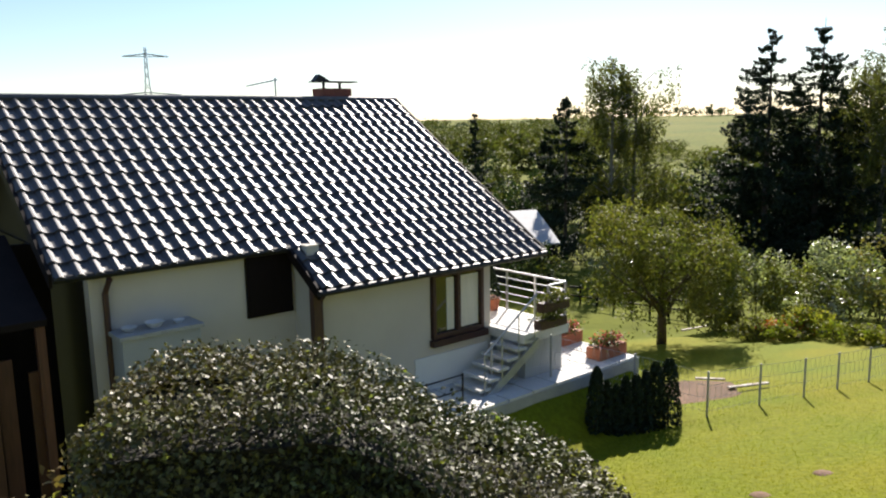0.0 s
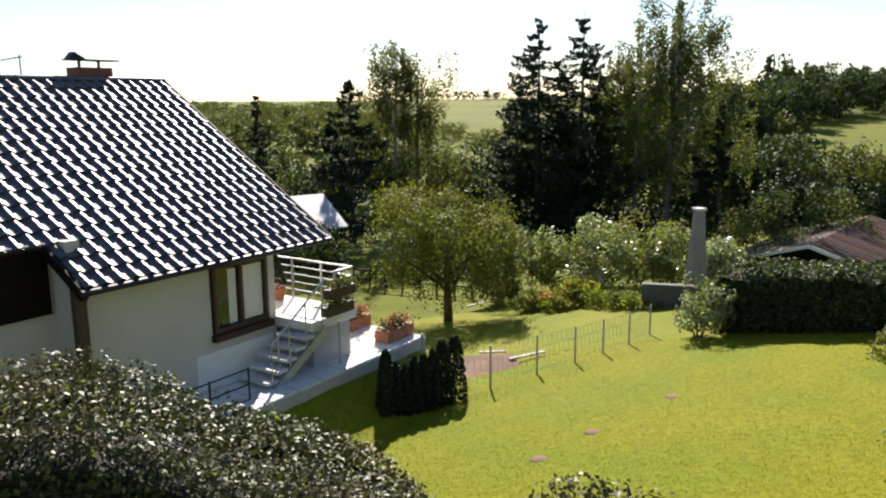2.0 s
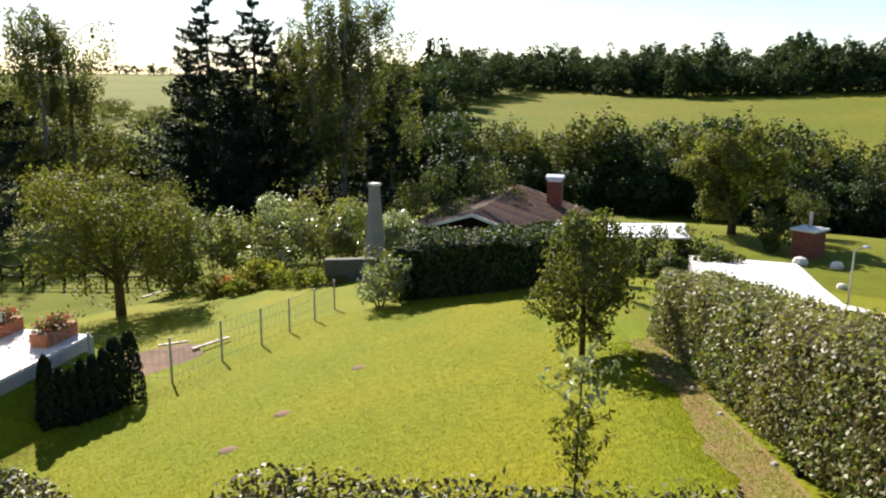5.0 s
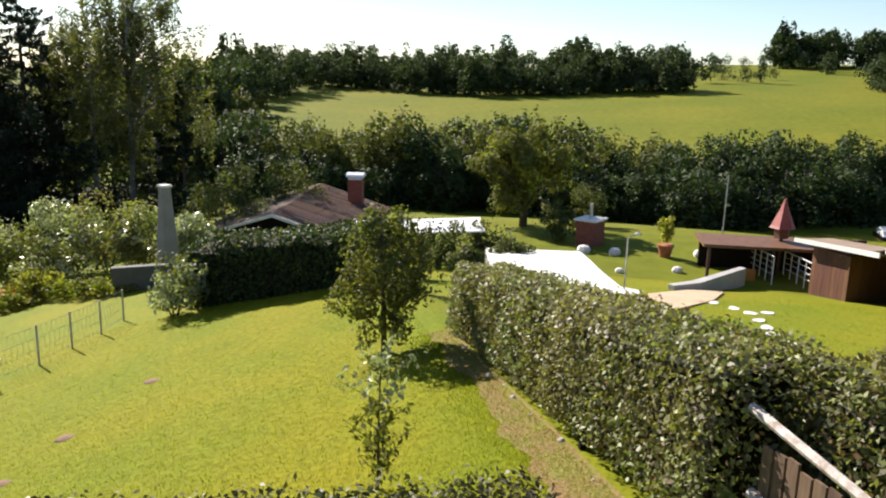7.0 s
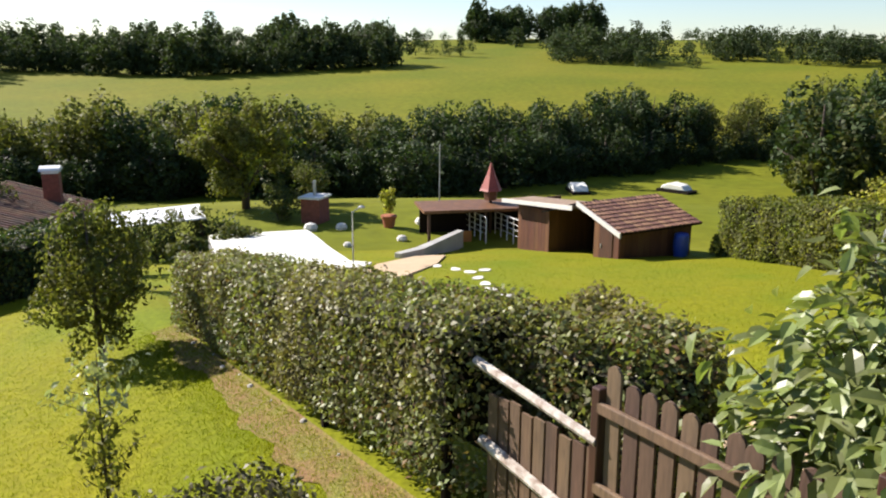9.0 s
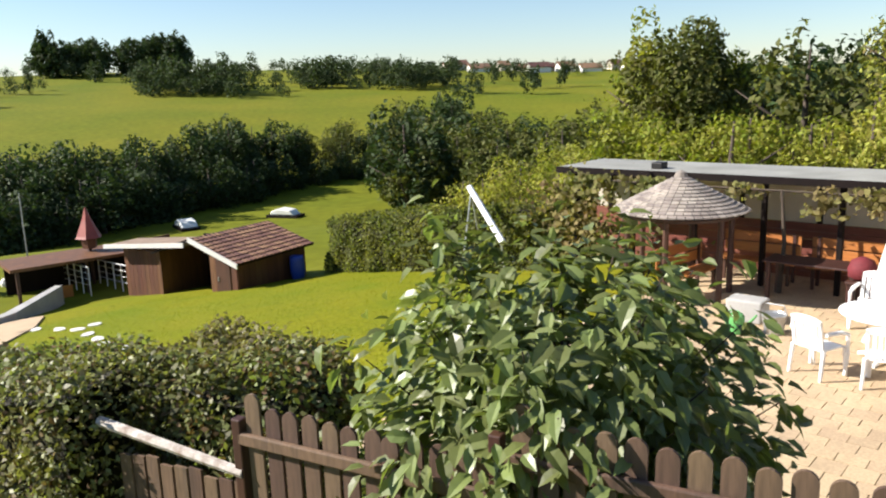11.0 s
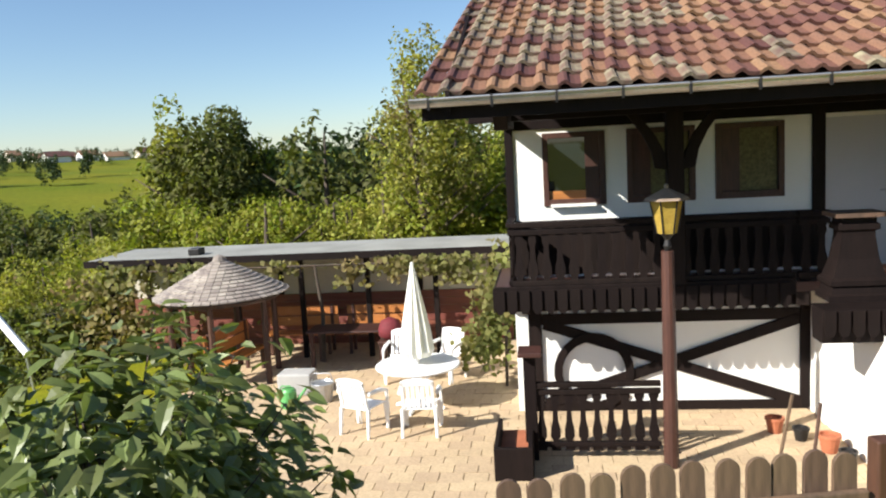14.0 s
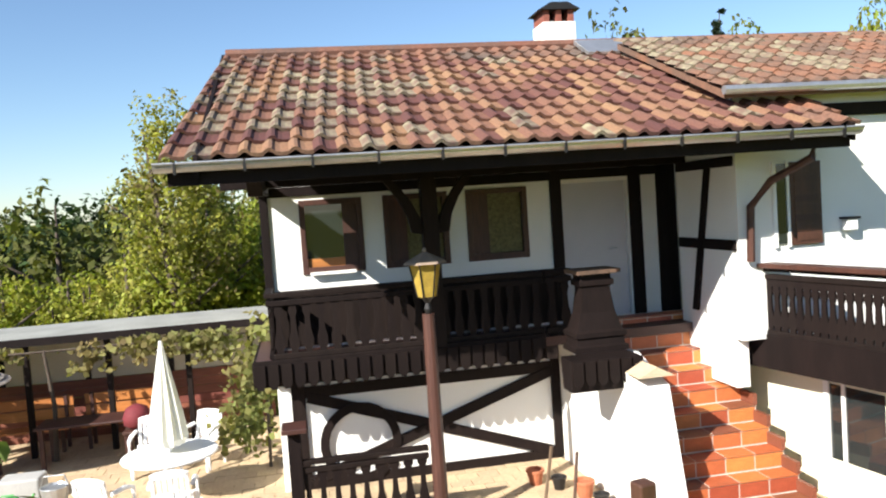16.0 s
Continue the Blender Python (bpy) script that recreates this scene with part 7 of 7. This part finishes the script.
# yard fittings by the house wall: cabinet with bowls, open wood store
cb = thing("yard_cabinet", HL @ pose(3.45, 12.45, -3.89), "grey metal cabinet with bowls on top against the wall", "cabinet")
part("body", Shape().box(-0.1, 1.15, -0.3, 0.25, -2.2, 0.62), M_GREY_REN, cb, bevel=0.01)
part("top", Shape().box(-0.15, 1.2, -0.35, 0.28, 0.62, 0.68), M_CONC, cb)
for x, r in ((0.1, 0.13), (0.5, 0.16), (0.9, 0.1)):
    bo = thing("bowl", HL @ pose(3.45 + x, 12.4, -3.21), "pale enamel bowl on the cabinet", "bowl", "bowls on the cabinet")
    part("shell", Shape().lathe([(r * 0.5, 0), (r, r * 0.6), (r * 0.95, r * 0.6), (r * 0.45, 0.02)], 14), M_PALE, bo)
ws = thing("wood_store", HL, "dark open wood store beside the house", "shed")
part("roof", Shape().prism([(12.2, -2.85), (12.2, -2.75), (14.4, -1.75), (14.4, -1.85)], 0.2, 2.35, axis="x"), M_DARKWOOD, ws)
# tall near-black back wall, added for the shade left of the house
part("back_wall", Shape().box(0.2, 2.9, 14.2, 14.3, -7, -1.9), M_DARKWOOD, ws)
part("side_wall", Shape().box(0.2, 0.3, 12.2, 14.2, -7, -2.85), M_DARKWOOD, ws)
for x in (0.6, 1.5, 2.2):
    part("post", Shape().box(x, x + 0.12, 12.25, 12.37, -7, -2.85), M_HUTWOOD, ws)
for i in range(5):
    part("board", Shape().box(0.4 + i * 0.42, 0.62 + i * 0.42, 12.4, 12.46, -6.5, -3.3 - 0.25 * (i % 3)), M_HUTWOOD, ws)
yr = thing("yard_railing", HL, "thin dark metal railing in front of the house", "railing")
for z in (-4.85, -5.15, -5.45):
    part("bar", Shape().tube([(7.4, 10.9, z), (9.2, 10.9, z)], 0.015, 6), M_IRON, yr)
for x in (7.4, 8.3, 9.2):
    part("post", Shape().tube([(x, 10.9, -6), (x, 10.9, -4.82)], 0.02, 6), M_IRON, yr)
# power pylon on the skyline
py = thing("power_pylon", pose(-130, 350, -4, 0, 0, 20), "distant steel lattice power pylon", "pylon")
s = Shape()
for sx, sy in ((-1, -1), (1, -1), (1, 1), (-1, 1)):
    s.tube([(sx * 3, sy * 3, 0), (sx * 0.8, sy * 0.8, 22), (sx * 0.3, sy * 0.3, 37)], 0.20, 4)
for i in range(8):
    z, w = i * 4.5, 3 - 2.3 * min(1, i * 4.5 / 26)
    s.tube([(-w, -w, z), (w * 0.9, -w * 0.9, z + 4.5)], 0.11, 4).tube([(w, -w, z), (-w * 0.9, -w * 0.9, z + 4.5)], 0.11, 4)
part("mast", s, M_STEEL, py)
for z, w in ((33, 9.5), (16.5, 14)):
    part("crossarm", Shape().tube([(-w, 0, z), (0, 0, z + 1.2), (w, 0, z)], 0.25, 4).tube([(-w, 0, z), (w, 0, z)], 0.18, 4), M_STEEL, py)


# ---------------------------------------------------------------- lawn details
def tufts(name, label, spots, n, leaf, size, seed, far=0.0):
    """Blades of grass over a patch: spots is a function giving plan points."""
    rng = np.random.default_rng(seed)
    xy = spots(rng, n)
    z = np.array([land(a, b) for a, b in xy])
    P = np.stack([xy[:, 0], xy[:, 1], z], 1)
    lean = rng.normal(size=(n, 3)) * [0.35, 0.35, 0]
    up = unit(lean + [0, 0, 1.0])
    side = unit(np.cross(up, rng.normal(size=(n, 3))))
    h = size * rng.uniform(0.5, 1.4, (n, 1))
    q = np.stack([P - side * h * 0.16, P + side * h * 0.16, P + up * h + side * h * 0.03, P + up * h - side * h * 0.03], 1)
    return solid(name, quads_mesh(name, q, leaf), leaf, Matrix(), label, "grass", kind="stuff")


def lawn_spots(rng, n):
    r = 6 + 16 * rng.uniform(0, 1, n) ** 1.2
    az = np.radians(rng.uniform(-62, -8, n))
    xy = np.stack([-np.sin(az) * r, np.cos(az) * r], 1)
    return xy[(0.764 * xy[:, 0] - 0.645 * xy[:, 1]) < 3.1][:n // 1]


def lawn_blades(rng, n):
    a = lawn_spots(rng, int(n * 1.6))
    return a[:n]


tufts("lawn_grass", "short sunlit lawn grass blades", lawn_blades, 110000, M_BLADE, 0.026, 41)


def hut_lawn(rng, n):
    r = rng.uniform(9, 30, n)
    az = np.radians(rng.uniform(-100, -62, n))
    return np.stack([-np.sin(az) * r, np.cos(az) * r], 1)


tufts("hut_lawn_grass", "short grass blades of the lower lawn", hut_lawn, 30000, M_BLADE, 0.03, 42)
M_DRY = mat("dry_soil_and_grass", (0.190, 0.105, 0.042), 0.95, var=0.6, scale=3.2, fine=25, bump=0.8, dist=0.03, tint=(0.140, 0.145, 0.014))
rows = []
for i in range(61):
    x = -14.4 + 0.155 * i
    w = 0.42 + 0.30 * noise.noise(Vector((x * 0.9, 4.2, 0))) + 0.16 * noise.noise(Vector((x * 3.1, 1.3, 0))) + 0.03 * (x + 14.4)
    rows += [(x, 3.47, 0), (x, 3.47 - w * 0.5, 0), (x, 3.47 - w, 0)]
ds = solid("dirt_strip", Shape().add(rows, [(3 * i + k, 3 * i + k + 1, 3 * i + k + 4, 3 * i + k + 3) for i in range(60) for k in (0, 1)]), M_DRY, FENCE, "strip of dry brown soil along the hedge foot", "soil strip", kind="structure")
for v in ds.data.vertices:
    p = FENCE @ v.co
    v.co.z = land(p.x, p.y) + 0.012


def strip_grass(rng, n):
    x, y = rng.uniform(-14.4, -5.2, n), 3.42 - np.abs(rng.normal(size=n)) * 0.42
    a = radians(-130.2)
    return np.stack([x * math.cos(a) - y * math.sin(a), x * math.sin(a) + y * math.cos(a)], 1)


tufts("strip_grass", "dry and green grass blades growing into the soil strip", strip_grass, 15000, M_BLADE, 0.032, 43)
for i in range(4):
    p = FENCE @ Vector((-13.2 + i * 2.6, 3.57, 0))
    solid("hedge_post", Shape().box(-0.04, 0.04, -0.04, 0.04, -0.2, 0.85), M_DARKWOOD, at_ground(p.x, p.y, 50), "dark old wooden post standing in the hedge", "post", "posts in the hedge", bevel=0.01)
for i in range(9):
    x, y = -13.9 + i * 0.83 + 0.35 * math.sin(i * 7.1), 3.39 + 0.04 * math.sin(i * 3.7)
    p = FENCE @ Vector((x, y, 0))
    s = 0.03 + 0.022 * (i * i % 4)
    es = thing("edging_stone", pose(p.x, p.y, land(p.x, p.y), 0, 0, i * 50), "grey edging stone at the hedge foot", "stone", "edging stones")
    part("stone", Shape().lathe([(s * 0.8, -0.05), (s, s * 0.3), (s * 0.5, s * 0.8), (s * 0.05, s * 0.85)], 7), M_STONE, es)
for az, r in ((-31.9, 15.4), (-21.8, 11.9), (-26, 13.2)):
    mh = solid("bare_patch", Shape().lathe([(0.20, -0.03), (0.14, 0.012), (0.05, 0.02)], 9), M_SOIL, at_ground(*polar(az, r)), "pale bare patch in the lawn", "bare patch", "bare lawn patches", smooth=True)

def village_house(az, r, w, h, wall, roof):
    x, y = polar(az, r)
    v = thing("village_house", pose(x, y, land(x, y), 0, 0, az + 20), "small distant village house on the skyline", "house", "village houses on the skyline")
    part("wall", Shape().box(-w / 2, w / 2, -3, 3, -2, h).prism([(-3, h), (3, h), (0, h + 1.4)], -w / 2, w / 2, axis="x"), wall, v)
    part("roof", Shape().prism([(-3.5, h - 0.3), (-3.5, h - 0.1), (0, h + 1.8), (3.5, h - 0.1), (3.5, h - 0.3), (0, h + 1.5)], -w / 2 - 0.4, w / 2 + 0.4, axis="x"), roof, v)


for i in range(12):
    village_house(-102.5 - i * 1.25 - 0.5 * math.sin(i * 5.1), 318 + 6 * math.sin(i * 2.3), 4 + 2 * (i % 3), 1.3 + 0.8 * (i % 2), M_WHITE if i % 3 else M_CREAM, M_TILE_RED)
sap = thing("sapling", at_ground(*polar(-48.3, 8.3)), "thin sapling with sparse pale glossy leaves", "sapling")
rs = np.random.default_rng(171)
part("stem", Shape().tube([(0, 0, -0.1), (0.02, 0.01, 0.9), (0.05, 0.0, 1.75)], [0.018, 0.012, 0.004], 6), M_BARK, sap)
P, D = [], []
for i in range(22):
    z, w, L = 0.12 + 1.5 * i / 22, i * 2.4, 0.16 + 0.22 * rs.uniform() + 0.10 * math.sin(math.pi * i / 22)
    tip = (math.cos(w) * L, math.sin(w) * L, z + 0.25)
    part("twig", Shape().tube([(0.01, 0, z), tip], [0.006, 0.003], 5), M_BARK, sap)
    u = rs.uniform(0.15, 1.05, 30)[:, None]
    P.append((1 - u) * np.array([[0.01, 0, z]]) + u * np.array([tip]) + rs.normal(size=(30, 3)) * 0.045)
    D.append(np.tile([[math.cos(w), math.sin(w), 0.5]], (30, 1)))
P, D = np.concatenate(P), np.concatenate(D)
part("foliage", quads_mesh("foliage", leaves(P[:400], D[:400], 0.085, 0.5, 0.9, 0.4, rs), L_APPLE), L_APPLE, sap)
part("foliage", quads_mesh("foliage", leaves(P[400:], D[400:], 0.085, 0.5, 0.9, 0.4, rs), L_SILVER), L_SILVER, sap, "pale leaves among the green")

# ---------------------------------------------------------------- paving stones
M_PATIO_REST = mat("sandstone_paving_field", (0.50, 0.37, 0.23), 0.85, var=0.28, scale=1.4, fine=35, bump=0.35, tint=(0.42, 0.31, 0.19), island=0.08)
rng = random.Random(12)
sizes = [Shape().box(0.005, 0.308, 0.005, 0.308, -0.03, 0).mesh("paving_stone", M_PATIO), Shape().box(0.005, 0.308, 0.005, 0.215, -0.03, 0).mesh("paving_stone", M_PATIO)]
spots, row, y = [], 0, 5.0
while y < 16.3:
    k = row % 2
    x = -6.5 - (0.15 if k else 0)
    while x < 6.0:
        if not (x > 3.6 and y > 8.0):
            spots.append((x, y, k))
        x += 0.313
    y += 0.313 if k == 0 else 0.22
    row += 1
spots.sort(key=lambda s: s[1] + abs(s[0] + 1) * 0.6)
rest = Shape()
for i, (x, y, k) in enumerate(spots):
    m = pose(x, y, PATIO + rng.uniform(-0.004, 0.004), rng.uniform(-0.3, 0.3), rng.uniform(-0.3, 0.3), rng.uniform(-0.6, 0.6))
    if i < 300:
        ob = new("paving_stone", sizes[k])
        ob.parent = pat
        ob.matrix_basis = m
    else:
        rest.box(0.005, 0.308, 0.005, 0.308 if k == 0 else 0.292, -0.03, 0, m)
part("paving_stones", rest, M_PATIO_REST, pat)["kind"] = "stuff"
